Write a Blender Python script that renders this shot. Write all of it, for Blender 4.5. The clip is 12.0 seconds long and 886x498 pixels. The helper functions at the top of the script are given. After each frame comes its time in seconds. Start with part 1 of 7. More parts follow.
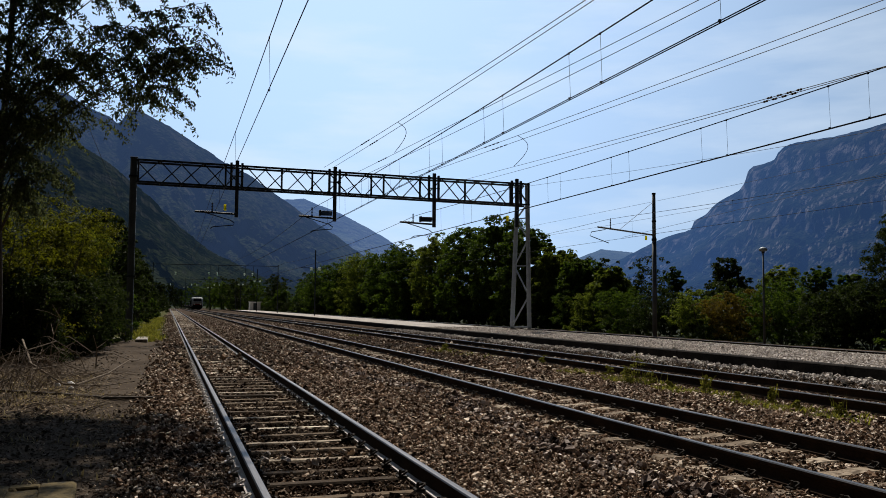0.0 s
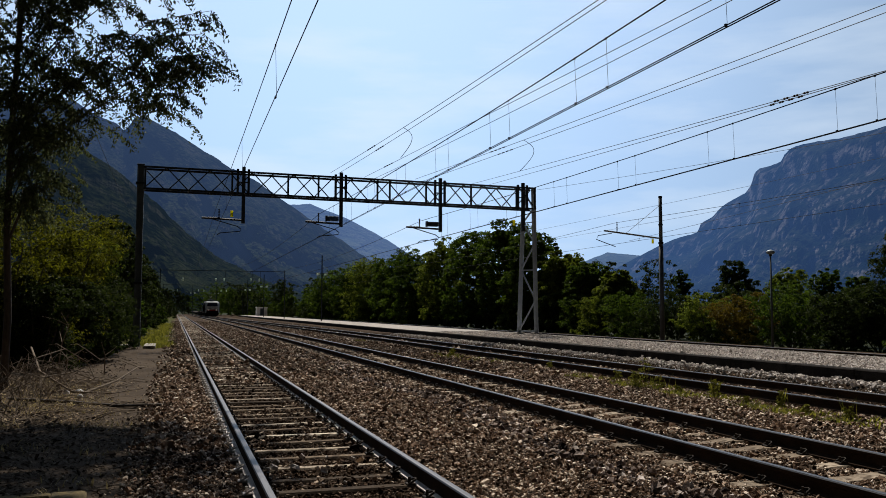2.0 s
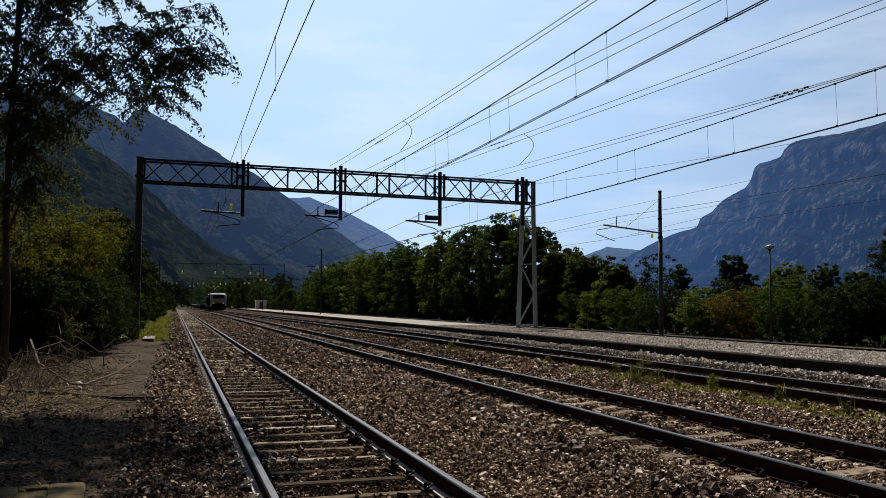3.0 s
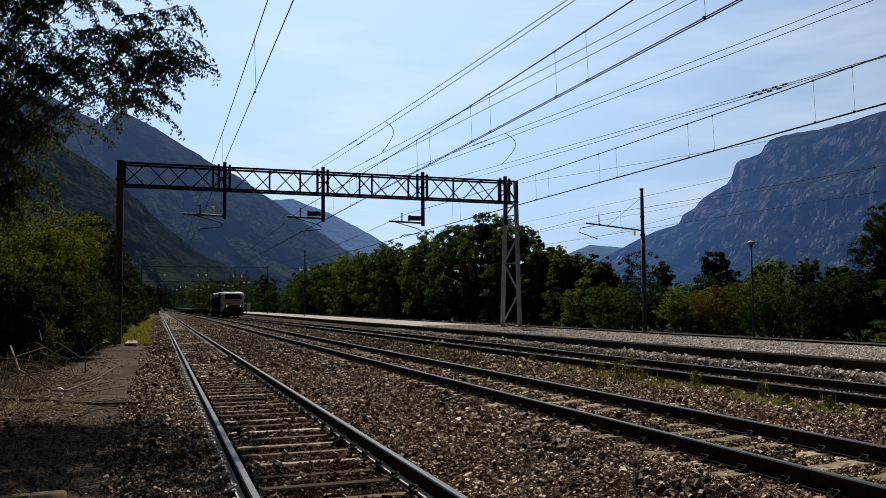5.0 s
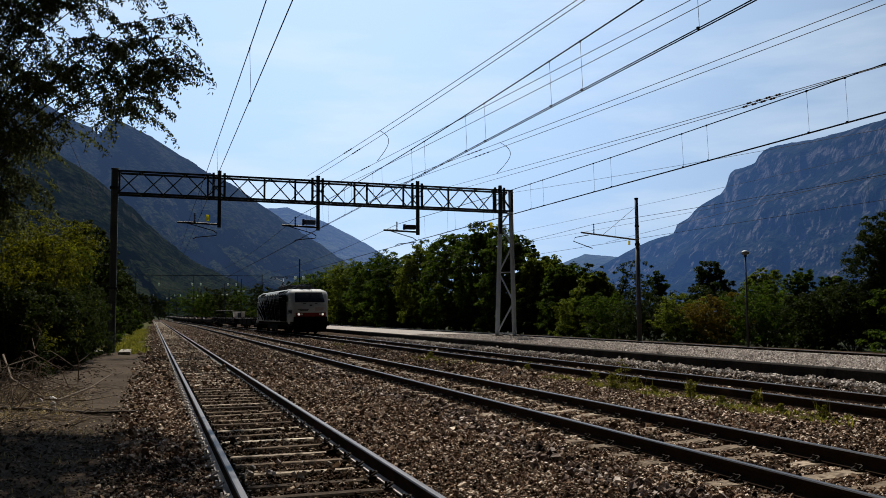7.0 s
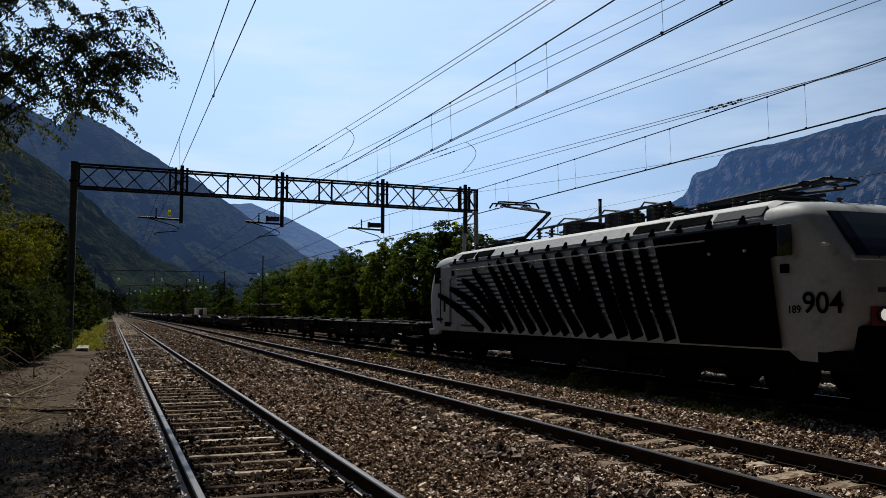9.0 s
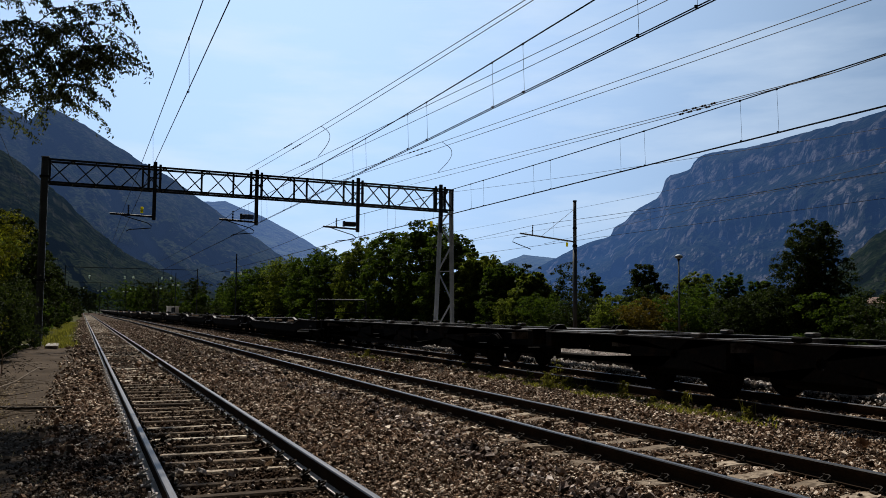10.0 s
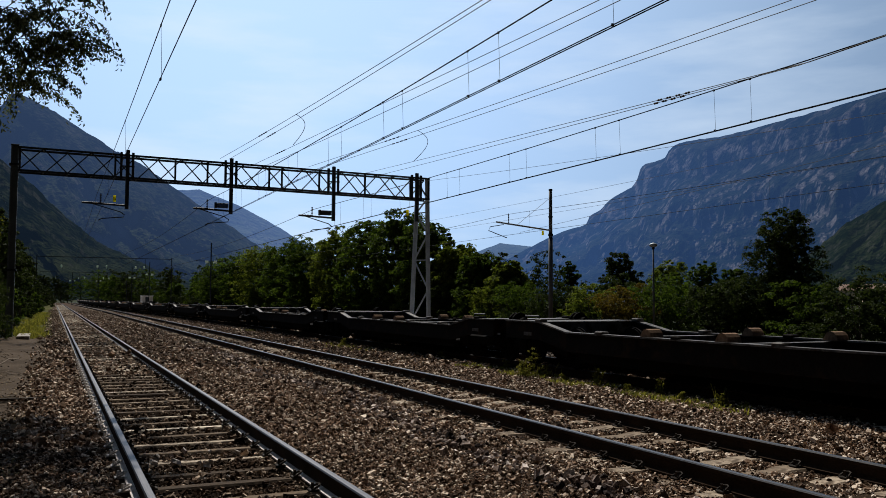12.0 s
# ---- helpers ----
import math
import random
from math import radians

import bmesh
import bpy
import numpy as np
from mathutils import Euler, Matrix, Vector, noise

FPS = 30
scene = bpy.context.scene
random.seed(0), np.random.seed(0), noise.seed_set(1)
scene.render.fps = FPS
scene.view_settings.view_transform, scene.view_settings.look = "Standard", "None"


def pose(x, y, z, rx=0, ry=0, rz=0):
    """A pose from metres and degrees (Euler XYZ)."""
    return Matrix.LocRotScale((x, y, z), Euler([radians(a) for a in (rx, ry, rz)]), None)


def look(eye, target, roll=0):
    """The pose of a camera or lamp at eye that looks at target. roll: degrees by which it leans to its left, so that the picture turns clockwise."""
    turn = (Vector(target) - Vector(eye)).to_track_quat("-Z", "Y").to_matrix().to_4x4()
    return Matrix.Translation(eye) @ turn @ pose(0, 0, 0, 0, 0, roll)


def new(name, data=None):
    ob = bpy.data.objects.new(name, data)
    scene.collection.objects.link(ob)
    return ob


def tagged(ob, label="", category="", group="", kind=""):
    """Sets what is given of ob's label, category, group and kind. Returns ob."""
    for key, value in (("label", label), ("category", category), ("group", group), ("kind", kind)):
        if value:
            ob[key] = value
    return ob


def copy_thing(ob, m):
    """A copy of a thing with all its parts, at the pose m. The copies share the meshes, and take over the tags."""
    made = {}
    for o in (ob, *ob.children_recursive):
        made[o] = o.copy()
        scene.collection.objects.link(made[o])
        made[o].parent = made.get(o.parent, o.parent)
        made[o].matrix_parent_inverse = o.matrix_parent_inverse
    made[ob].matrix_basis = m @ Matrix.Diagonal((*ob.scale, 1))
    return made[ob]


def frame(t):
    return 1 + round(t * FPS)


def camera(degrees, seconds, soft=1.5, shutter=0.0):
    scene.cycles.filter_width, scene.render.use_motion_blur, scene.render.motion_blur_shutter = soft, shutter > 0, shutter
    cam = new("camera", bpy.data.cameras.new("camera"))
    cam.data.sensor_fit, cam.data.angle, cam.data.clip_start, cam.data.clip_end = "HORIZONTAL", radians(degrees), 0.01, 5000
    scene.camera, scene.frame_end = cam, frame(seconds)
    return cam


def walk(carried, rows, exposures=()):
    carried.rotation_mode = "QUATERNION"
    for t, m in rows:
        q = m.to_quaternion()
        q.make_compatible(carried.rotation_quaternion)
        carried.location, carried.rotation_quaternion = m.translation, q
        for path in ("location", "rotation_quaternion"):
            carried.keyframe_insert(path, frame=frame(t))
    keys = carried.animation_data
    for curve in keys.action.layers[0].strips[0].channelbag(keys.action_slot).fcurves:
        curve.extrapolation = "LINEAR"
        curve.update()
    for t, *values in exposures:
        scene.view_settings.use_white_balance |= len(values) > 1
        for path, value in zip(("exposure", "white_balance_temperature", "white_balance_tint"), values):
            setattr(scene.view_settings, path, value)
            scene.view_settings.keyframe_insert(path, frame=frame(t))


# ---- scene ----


def aim(x, z, yaw, pitch, roll):
    """A camera pose from its place across the track, height, heading, tilt and lean."""
    a, b = radians(yaw), radians(pitch)
    eye = Vector((x, 0, z))
    return look(eye, eye + Vector((-math.sin(a) * math.cos(b), math.cos(a) * math.cos(b), math.sin(b))), roll)


cam = camera(55.0, 12.0, soft=0.5)
walk(cam, [(t, aim(*row)) for t, *row in (
    (0, -0.019, 1.450, -17.86, 3.84, 0.43),
    (0.5, -0.020, 1.468, -17.54, 3.85, -0.26),
    (1, -0.020, 1.473, -17.72, 4.17, -0.35),
    (1.5, -0.030, 1.469, -17.55, 4.03, 0.20),
    (2, -0.034, 1.477, -17.44, 4.12, 0.10),
    (2.5, -0.029, 1.465, -17.69, 3.99, -0.19),
    (3, -0.029, 1.469, -17.48, 3.71, 0.29),
    (3.5, -0.016, 1.483, -18.10, 3.77, -0.63),
    (3.7, -0.018, 1.473, -18.47, 3.83, -0.68),
    (5.5, -0.002, 1.487, -18.66, 3.68, -0.40),
    (6, 0.004, 1.493, -19.05, 4.13, -0.52),
    (6.5, 0.000, 1.485, -19.01, 4.30, -0.50),
    (7, -0.004, 1.481, -18.91, 4.30, -0.42),
    (9, 0.012, 1.499, -21.28, 4.18, 0.10),
    (9.5, 0.015, 1.491, -21.95, 4.24, -0.37),
    (10, 0.007, 1.486, -22.97, 4.19, 0.49),
    (10.5, 0.007, 1.481, -23.03, 3.93, -0.16),
    (11, 0.012, 1.490, -23.31, 3.79, 0.28),
    (11.5, 0.018, 1.493, -23.69, 3.65, 0.07),
    (12, 0.017, 1.495, -24.57, 3.43, 0.30),
)], exposures=((0, -0.03, 6400, 10), (7.2, -0.03, 6400, 10), (8.8, -0.06, 6280, 10), (12, -0.06, 6280, 10)))

# ---- daylight: a high sun ahead, a little to the right of the track's heading ----
SUN_AZ, SUN_EL = 12.0, 50.0
SUN_STRENGTH, SKY_STRENGTH = 4.8, 0.05
to_sun = Vector((math.sin(radians(SUN_AZ)) * math.cos(radians(SUN_EL)),
                 math.cos(radians(SUN_AZ)) * math.cos(radians(SUN_EL)), math.sin(radians(SUN_EL))))
sun_data = bpy.data.lights.new("sun", "SUN")
sun_data.energy, sun_data.angle, sun_data.color = SUN_STRENGTH, radians(0.55), (1.0, 0.91, 0.78)
sun = new("sun", sun_data)
sun.matrix_world = look(to_sun * 100, (0, 0, 0))

world = bpy.data.worlds.new("sky")
scene.world = world
world.use_nodes = True
wn, wl = world.node_tree.nodes, world.node_tree.links
wn.clear()
sky = wn.new("ShaderNodeTexSky")
sky.sky_type, sky.sun_disc = "NISHITA", False
sky.sun_elevation, sky.sun_rotation = radians(SUN_EL), radians(SUN_AZ)
sky.altitude, sky.air_density, sky.dust_density, sky.ozone_density = 150, 1.0, 0.6, 2.0
# thin high cloud, streaked
wco = wn.new("ShaderNodeTexCoord")
wmap = wn.new("ShaderNodeMapping")
wmap.inputs["Scale"].default_value = (1.5, 1.5, 7.0)
wmap.inputs["Rotation"].default_value = (0.12, 0.1, 0.3)
wnoise = wn.new("ShaderNodeTexNoise")
wnoise.inputs["Scale"].default_value, wnoise.inputs["Detail"].default_value, wnoise.inputs["Roughness"].default_value = 2.4, 6, 0.55
wramp = wn.new("ShaderNodeValToRGB")
wramp.color_ramp.elements[0].position, wramp.color_ramp.elements[1].position = 0.47, 0.8
wramp.color_ramp.elements[0].color, wramp.color_ramp.elements[1].color = (0, 0, 0, 1), (0.72, 0.72, 0.72, 1)
wmix = wn.new("ShaderNodeMix")
wmix.data_type = "RGBA"
wmix.inputs["B"].default_value = (16.4, 18.4, 20.4, 1)
bg, wout = wn.new("ShaderNodeBackground"), wn.new("ShaderNodeOutputWorld")
bg.inputs["Strength"].default_value = SKY_STRENGTH
wl.new(wco.outputs["Generated"], wmap.inputs["Vector"])
wl.new(wmap.outputs["Vector"], wnoise.inputs["Vector"])
wl.new(wnoise.outputs["Fac"], wramp.inputs["Fac"])
wthin = wn.new("ShaderNodeMath")
wthin.operation = "MULTIPLY"
wl.new(wramp.outputs["Color"], wthin.inputs[0])
wl.new(wthin.outputs["Value"], wmix.inputs["Factor"])
# bright valley haze low in the sky under the sun
haze_way = Vector((math.sin(radians(SUN_AZ - 2)), math.cos(radians(SUN_AZ - 2)), 0.27)).normalized()
wnorm, wdot, wrange, wpow, whaze, wsum = (wn.new("ShaderNode" + k) for k in ("VectorMath", "VectorMath", "MapRange", "Math", "Mix", "Mix"))
wnorm.operation, wdot.operation, wpow.operation = "NORMALIZE", "DOT_PRODUCT", "POWER"
wdot.inputs[1].default_value = haze_way
wrange.inputs["From Min"].default_value, wrange.inputs["From Max"].default_value = 0.0, 1.0
wpow.inputs[1].default_value = 2.6
whaze.data_type = wsum.data_type = "RGBA"
whaze.inputs["A"].default_value, whaze.inputs["B"].default_value = (0, 0, 0, 1), (10.6, 15.0, 21.2, 1)
wsum.blend_type, wsum.inputs["Factor"].default_value = "ADD", 1.0
wl.new(wco.outputs["Generated"], wnorm.inputs[0])
wl.new(wnorm.outputs["Vector"], wdot.inputs[0])
wl.new(wdot.outputs["Value"], wrange.inputs["Value"])
wl.new(wrange.outputs["Result"], wpow.inputs[0])
wl.new(wpow.outputs["Value"], whaze.inputs["Factor"])
wl.new(wpow.outputs["Value"], wthin.inputs[1])
# white glow round the sun
wdot2, wpow2, wglow, wsum2 = (wn.new("ShaderNode" + k) for k in ("VectorMath", "Math", "Mix", "Mix"))
wdot2.operation, wpow2.operation = "DOT_PRODUCT", "POWER"
wdot2.inputs[1].default_value, wpow2.inputs[1].default_value, wpow2.use_clamp = to_sun, 9.0, True
wglow.data_type = wsum2.data_type = "RGBA"
wglow.inputs["A"].default_value, wglow.inputs["B"].default_value = (0, 0, 0, 1), (5.5, 4.9, 4.4, 1)
wsum2.blend_type, wsum2.inputs["Factor"].default_value = "ADD", 1.0
wpos = wn.new("ShaderNodeMath")
wpos.operation = "MAXIMUM"
wpos.inputs[1].default_value = 0.0
wl.new(wnorm.outputs["Vector"], wdot2.inputs[0])
wl.new(wdot2.outputs["Value"], wpos.inputs[0])
wl.new(wpos.outputs["Value"], wpow2.inputs[0])
wl.new(wpow2.outputs["Value"], wglow.inputs["Factor"])
wl.new(wglow.outputs["Result"], wsum2.inputs["B"])
wdim = wn.new("ShaderNodeMix")
wdim.data_type, wdim.blend_type = "RGBA", "MULTIPLY"
wdim.inputs["Factor"].default_value, wdim.inputs["B"].default_value = 1.0, (0.036, 0.06, 0.098, 1)
wl.new(sky.outputs["Color"], wdim.inputs["A"])
wl.new(wdim.outputs["Result"], wsum.inputs["A"])
wl.new(whaze.outputs["Result"], wsum.inputs["B"])
wl.new(wsum.outputs["Result"], wsum2.inputs["A"])
wl.new(wsum2.outputs["Result"], wmix.inputs["A"])
wl.new(wmix.outputs["Result"], bg.inputs["Color"])
wl.new(bg.outputs["Background"], wout.inputs["Surface"])

# ---- materials ----


def surface(name, dark, light, rough=0.8, metal=0.0, grain=40.0, stain=3.0, bump=0.2, depth=0.01,
            vary=0.0, stretch=(1, 1, 1), island=False, spec=0.5, wear=None, coat=0.0, span=(0.32, 0.68), mid=None):
    """Two-scale weathered surface: dark to light by stains and grain, with fine relief. vary: how far single pieces differ.
    wear: (colour, amount) of blotches over it."""
    m = bpy.data.materials.new(name)
    m.use_nodes = True
    n, l = m.node_tree.nodes, m.node_tree.links
    b = n["Principled BSDF"]
    co, mp = n.new("ShaderNodeTexCoord"), n.new("ShaderNodeMapping")
    mp.inputs["Scale"].default_value = stretch
    l.new(co.outputs["Object"], mp.inputs["Vector"])
    fine, broad = n.new("ShaderNodeTexNoise"), n.new("ShaderNodeTexNoise")
    for node, scale, detail in ((fine, grain, 4), (broad, stain, 5)):
        node.inputs["Scale"].default_value, node.inputs["Detail"].default_value = scale, detail
        l.new(mp.outputs["Vector"], node.inputs["Vector"])
    add = n.new("ShaderNodeMath")
    add.operation = "MULTIPLY_ADD"
    add.inputs[1].default_value = 0.5
    half = n.new("ShaderNodeMath")
    half.operation = "MULTIPLY"
    half.inputs[1].default_value = 0.5
    l.new(broad.outputs["Fac"], half.inputs[0])
    l.new(fine.outputs["Fac"], add.inputs[0])
    l.new(half.outputs[0], add.inputs[2])
    ramp = n.new("ShaderNodeValToRGB")
    ramp.color_ramp.elements[0].position, ramp.color_ramp.elements[1].position = span
    ramp.color_ramp.elements[0].color, ramp.color_ramp.elements[1].color = (*dark, 1), (*light, 1)
    if mid:
        e = ramp.color_ramp.elements.new(span[0] + (span[1] - span[0]) * mid[1])
        e.color = (*mid[0], 1)
    fac = add.outputs[0]
    if vary:
        src = n.new("ShaderNodeNewGeometry") if island else n.new("ShaderNodeObjectInfo")
        rnd = src.outputs["Random Per Island"] if island else src.outputs["Random"]
        off = n.new("ShaderNodeMath")
        off.operation = "MULTIPLY_ADD"
        off.inputs[1].default_value, off.inputs[2].default_value = vary, -vary / 2
        l.new(rnd, off.inputs[0])
        tot = n.new("ShaderNodeMath")
        tot.operation = "ADD"
        l.new(fac, tot.inputs[0])
        l.new(off.outputs[0], tot.inputs[1])
        fac = tot.outputs[0]
    l.new(fac, ramp.inputs["Fac"])
    colour = ramp.outputs["Color"]
    if wear:
        spots = n.new("ShaderNodeTexNoise")
        spots.inputs["Scale"].default_value, spots.inputs["Detail"].default_value = stain * 2.7, 8
        l.new(mp.outputs["Vector"], spots.inputs["Vector"])
        cut = n.new("ShaderNodeValToRGB")
        cut.color_ramp.elements[0].position, cut.color_ramp.elements[1].position = 0.62 - 0.25 * wear[1], 0.72 - 0.2 * wear[1]
        l.new(spots.outputs["Fac"], cut.inputs["Fac"])
        mix = n.new("ShaderNodeMix")
        mix.data_type = "RGBA"
        mix.inputs["B"].default_value = (*wear[0], 1)
        l.new(cut.outputs["Color"], mix.inputs["Factor"])
        l.new(colour, mix.inputs["A"])
        colour = mix.outputs["Result"]
    l.new(colour, b.inputs["Base Color"])
    b.inputs["Roughness"].default_value, b.inputs["Metallic"].default_value = rough, metal
    b.inputs["Specular IOR Level"].default_value = spec
    b.inputs["Coat Weight"].default_value = coat
    if bump:
        bp = n.new("ShaderNodeBump")
        bp.inputs["Strength"].default_value, bp.inputs["Distance"].default_value = bump, depth
        l.new(fine.outputs["Fac"], bp.inputs["Height"])
        l.new(bp.outputs["Normal"], b.inputs["Normal"])
    return m


def foliage(name, dark, light, through_light, sheen=0.04):
    """Leaves: each leaf its own tone; part of the light goes through."""
    m = bpy.data.materials.new(name)
    m.use_nodes = True
    n, l = m.node_tree.nodes, m.node_tree.links
    b, out = n["Principled BSDF"], n["Material Output"]
    geo, ramp = n.new("ShaderNodeNewGeometry"), n.new("ShaderNodeValToRGB")
    ramp.color_ramp.elements[0].color, ramp.color_ramp.elements[1].color = (*dark, 1), (*light, 1)
    l.new(geo.outputs["Random Per Island"], ramp.inputs["Fac"])
    l.new(ramp.outputs["Color"], b.inputs["Base Color"])
    b.inputs["Roughness"].default_value, b.inputs["Specular IOR Level"].default_value = 0.62, sheen
    tr, mix = n.new("ShaderNodeBsdfTranslucent"), n.new("ShaderNodeMixShader")
    hue = n.new("ShaderNodeHueSaturation")
    hue.inputs["Saturation"].default_value, hue.inputs["Value"].default_value = 1.15, 1.05
    l.new(ramp.outputs["Color"], hue.inputs["Color"])
    l.new(hue.outputs["Color"], tr.inputs["Color"])
    mix.inputs["Fac"].default_value = through_light
    l.new(b.outputs["BSDF"], mix.inputs[1])
    l.new(tr.outputs["BSDF"], mix.inputs[2])
    l.new(mix.outputs["Shader"], out.inputs["Surface"])
    return m


def glow(name, colour, strength):
    m = bpy.data.materials.new(name)
    m.use_nodes = True
    b = m.node_tree.nodes["Principled BSDF"]
    b.inputs["Base Color"].default_value = (*colour, 1)
    b.inputs["Emission Color"].default_value, b.inputs["Emission Strength"].default_value = (*colour, 1), strength
    return m


def distance(name, wood_dark, wood_light, rock, haze, rock_amount, size, span=(800, 3200), streaks=(2.2, 2.2, 0.8)):
    """Far mountainside: woods and bare rock; its haze is a glow put on the slope, growing over the span of distances
    from the station.
    """
    m = bpy.data.materials.new(name)
    m.use_nodes = True
    n, l = m.node_tree.nodes, m.node_tree.links
    b = n["Principled BSDF"]
    co, geo = n.new("ShaderNodeTexCoord"), n.new("ShaderNodeNewGeometry")
    fine, broad, streak = (n.new("ShaderNodeTexNoise") for _ in range(3))
    for node, scale, detail in ((fine, 0.07 / size, 10), (broad, 0.007 / size, 7), (streak, 0.012 / size, 10)):
        node.inputs["Scale"].default_value, node.inputs["Detail"].default_value = scale, detail
    mp = n.new("ShaderNodeMapping")
    mp.inputs["Scale"].default_value = streaks
    l.new(co.outputs["Object"], mp.inputs["Vector"])
    l.new(co.outputs["Object"], fine.inputs["Vector"])
    l.new(co.outputs["Object"], broad.inputs["Vector"])
    l.new(mp.outputs["Vector"], streak.inputs["Vector"])
    ramp = n.new("ShaderNodeValToRGB")
    ramp.color_ramp.elements[0].position, ramp.color_ramp.elements[1].position = 0.44, 0.59
    ramp.color_ramp.elements[0].color, ramp.color_ramp.elements[1].color = (*wood_dark, 1), (*wood_light, 1)
    add = n.new("ShaderNodeMath")
    add.operation = "ADD"
    l.new(fine.outputs["Fac"], add.inputs[0])
    l.new(broad.outputs["Fac"], add.inputs[1])
    half = n.new("ShaderNodeMath")
    half.operation = "MULTIPLY"
    half.inputs[1].default_value = 0.5
    l.new(add.outputs[0], half.inputs[0])
    l.new(half.outputs[0], ramp.inputs["Fac"])
    xyz = n.new("ShaderNodeSeparateXYZ")
    l.new(geo.outputs["Normal"], xyz.inputs["Vector"])
    steep = n.new("ShaderNodeMapRange")
    steep.inputs["From Min"].default_value, steep.inputs["From Max"].default_value = 0.93, 0.6
    l.new(xyz.outputs["Z"], steep.inputs["Value"])
    cut = n.new("ShaderNodeMapRange")
    cut.inputs["From Min"].default_value, cut.inputs["From Max"].default_value = 0.5, 0.62
    l.new(streak.outputs["Fac"], cut.inputs["Value"])
    bare = n.new("ShaderNodeMath")
    bare.operation = "MULTIPLY"
    l.new(steep.outputs["Result"], bare.inputs[0])
    l.new(cut.outputs["Result"], bare.inputs[1])
    amount = n.new("ShaderNodeMath")
    amount.operation = "MULTIPLY"
    amount.inputs[1].default_value = rock_amount
    l.new(bare.outputs[0], amount.inputs[0])
    mix = n.new("ShaderNodeMix")
    mix.data_type = "RGBA"
    mix.inputs["B"].default_value = (*rock, 1)
    l.new(amount.outputs[0], mix.inputs["Factor"])
    l.new(ramp.outputs["Color"], mix.inputs["A"])
    l.new(mix.outputs["Result"], b.inputs["Base Color"])
    b.inputs["Roughness"].default_value, b.inputs["Specular IOR Level"].default_value = 1.0, 0.0
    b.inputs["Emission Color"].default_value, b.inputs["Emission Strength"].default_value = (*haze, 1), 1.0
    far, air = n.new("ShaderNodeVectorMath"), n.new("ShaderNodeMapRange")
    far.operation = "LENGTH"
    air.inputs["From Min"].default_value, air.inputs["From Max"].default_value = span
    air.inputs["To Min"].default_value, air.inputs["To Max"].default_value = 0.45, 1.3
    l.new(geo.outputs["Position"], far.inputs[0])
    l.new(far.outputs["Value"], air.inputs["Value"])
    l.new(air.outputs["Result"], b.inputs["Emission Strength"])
    bp = n.new("ShaderNodeBump")
    bp.inputs["Strength"].default_value, bp.inputs["Distance"].default_value = 0.8, 14 * size
    l.new(fine.outputs["Fac"], bp.inputs["Height"])
    l.new(bp.outputs["Normal"], b.inputs["Normal"])
    return m


STONE = surface("ballast_stone", (0.020, 0.0125, 0.008), (0.90, 0.77, 0.63), 0.92, span=(0.0, 1.0), mid=((0.268, 0.176, 0.118), 0.62), grain=60, stain=0.6, bump=0.3, vary=1.0, island=True, spec=0.04)
# bed under loose stones, coloured near black for the shade in their gaps
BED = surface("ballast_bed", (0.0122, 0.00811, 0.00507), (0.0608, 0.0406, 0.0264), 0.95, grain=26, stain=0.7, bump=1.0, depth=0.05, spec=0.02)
STONE_FRESH = surface("fresh_ballast_stone", (0.014, 0.010, 0.009), (0.75, 0.66, 0.60), 0.9, span=(0.02, 1.03), mid=((0.20, 0.15, 0.125), 0.62), grain=60, stain=0.6, bump=0.3, vary=1.0, island=True, spec=0.06)
STONE_OILED = surface("oiled_ballast_stone", (0.010, 0.006, 0.0035), (0.52, 0.41, 0.31), 0.9, span=(0.0, 1.10), mid=((0.08, 0.048, 0.029), 0.64), grain=60, stain=0.6, bump=0.3, vary=1.0, island=True, spec=0.04)
GRASSY = surface("rough_grass_ground", (0.03, 0.034, 0.011), (0.10, 0.098, 0.035), 0.95, grain=6, stain=0.5, bump=0.8, depth=0.05, spec=0.02)
SLAB_STONE = surface("mossy_concrete", (0.050, 0.037, 0.016), (0.155, 0.118, 0.056), 0.92, grain=35, stain=5, bump=0.4, spec=0.1, wear=((0.0351, 0.0296, 0.0172), 0.35))
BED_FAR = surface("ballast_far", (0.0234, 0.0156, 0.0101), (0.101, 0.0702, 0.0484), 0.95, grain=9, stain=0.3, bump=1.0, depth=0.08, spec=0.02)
EARTH = surface("trodden_earth", (0.036, 0.0264, 0.0186), (0.102, 0.078, 0.057), 0.95, grain=30, stain=0.8, bump=0.7, depth=0.02, spec=0.03)
PALE_GRAVEL = surface("pale_gravel", (0.24, 0.215, 0.195), (0.55, 0.50, 0.46), 0.95, grain=16, stain=0.8, bump=0.8, depth=0.04, spec=0.1)
FIELD = surface("field", (0.00936, 0.014, 0.00468), (0.0351, 0.0429, 0.0156), 0.95, grain=0.8, stain=0.05, bump=0.5, depth=0.2, spec=0.05)
PEBBLE = surface("verge_pebble", (0.036, 0.0274, 0.0202), (0.302, 0.252, 0.194), 0.92, span=(0.0, 1.0), mid=((0.0936, 0.072, 0.054), 0.7), grain=60, stain=0.6, bump=0.3, vary=0.9, island=True, spec=0.05)
# dark stone, with the shade on the kerb's track side put into its colour
KERB = surface("shaded_kerb_stone", (0.00936, 0.00858, 0.0078), (0.0351, 0.0312, 0.0281), 0.95, grain=30, stain=2, bump=0.4, spec=0.03)
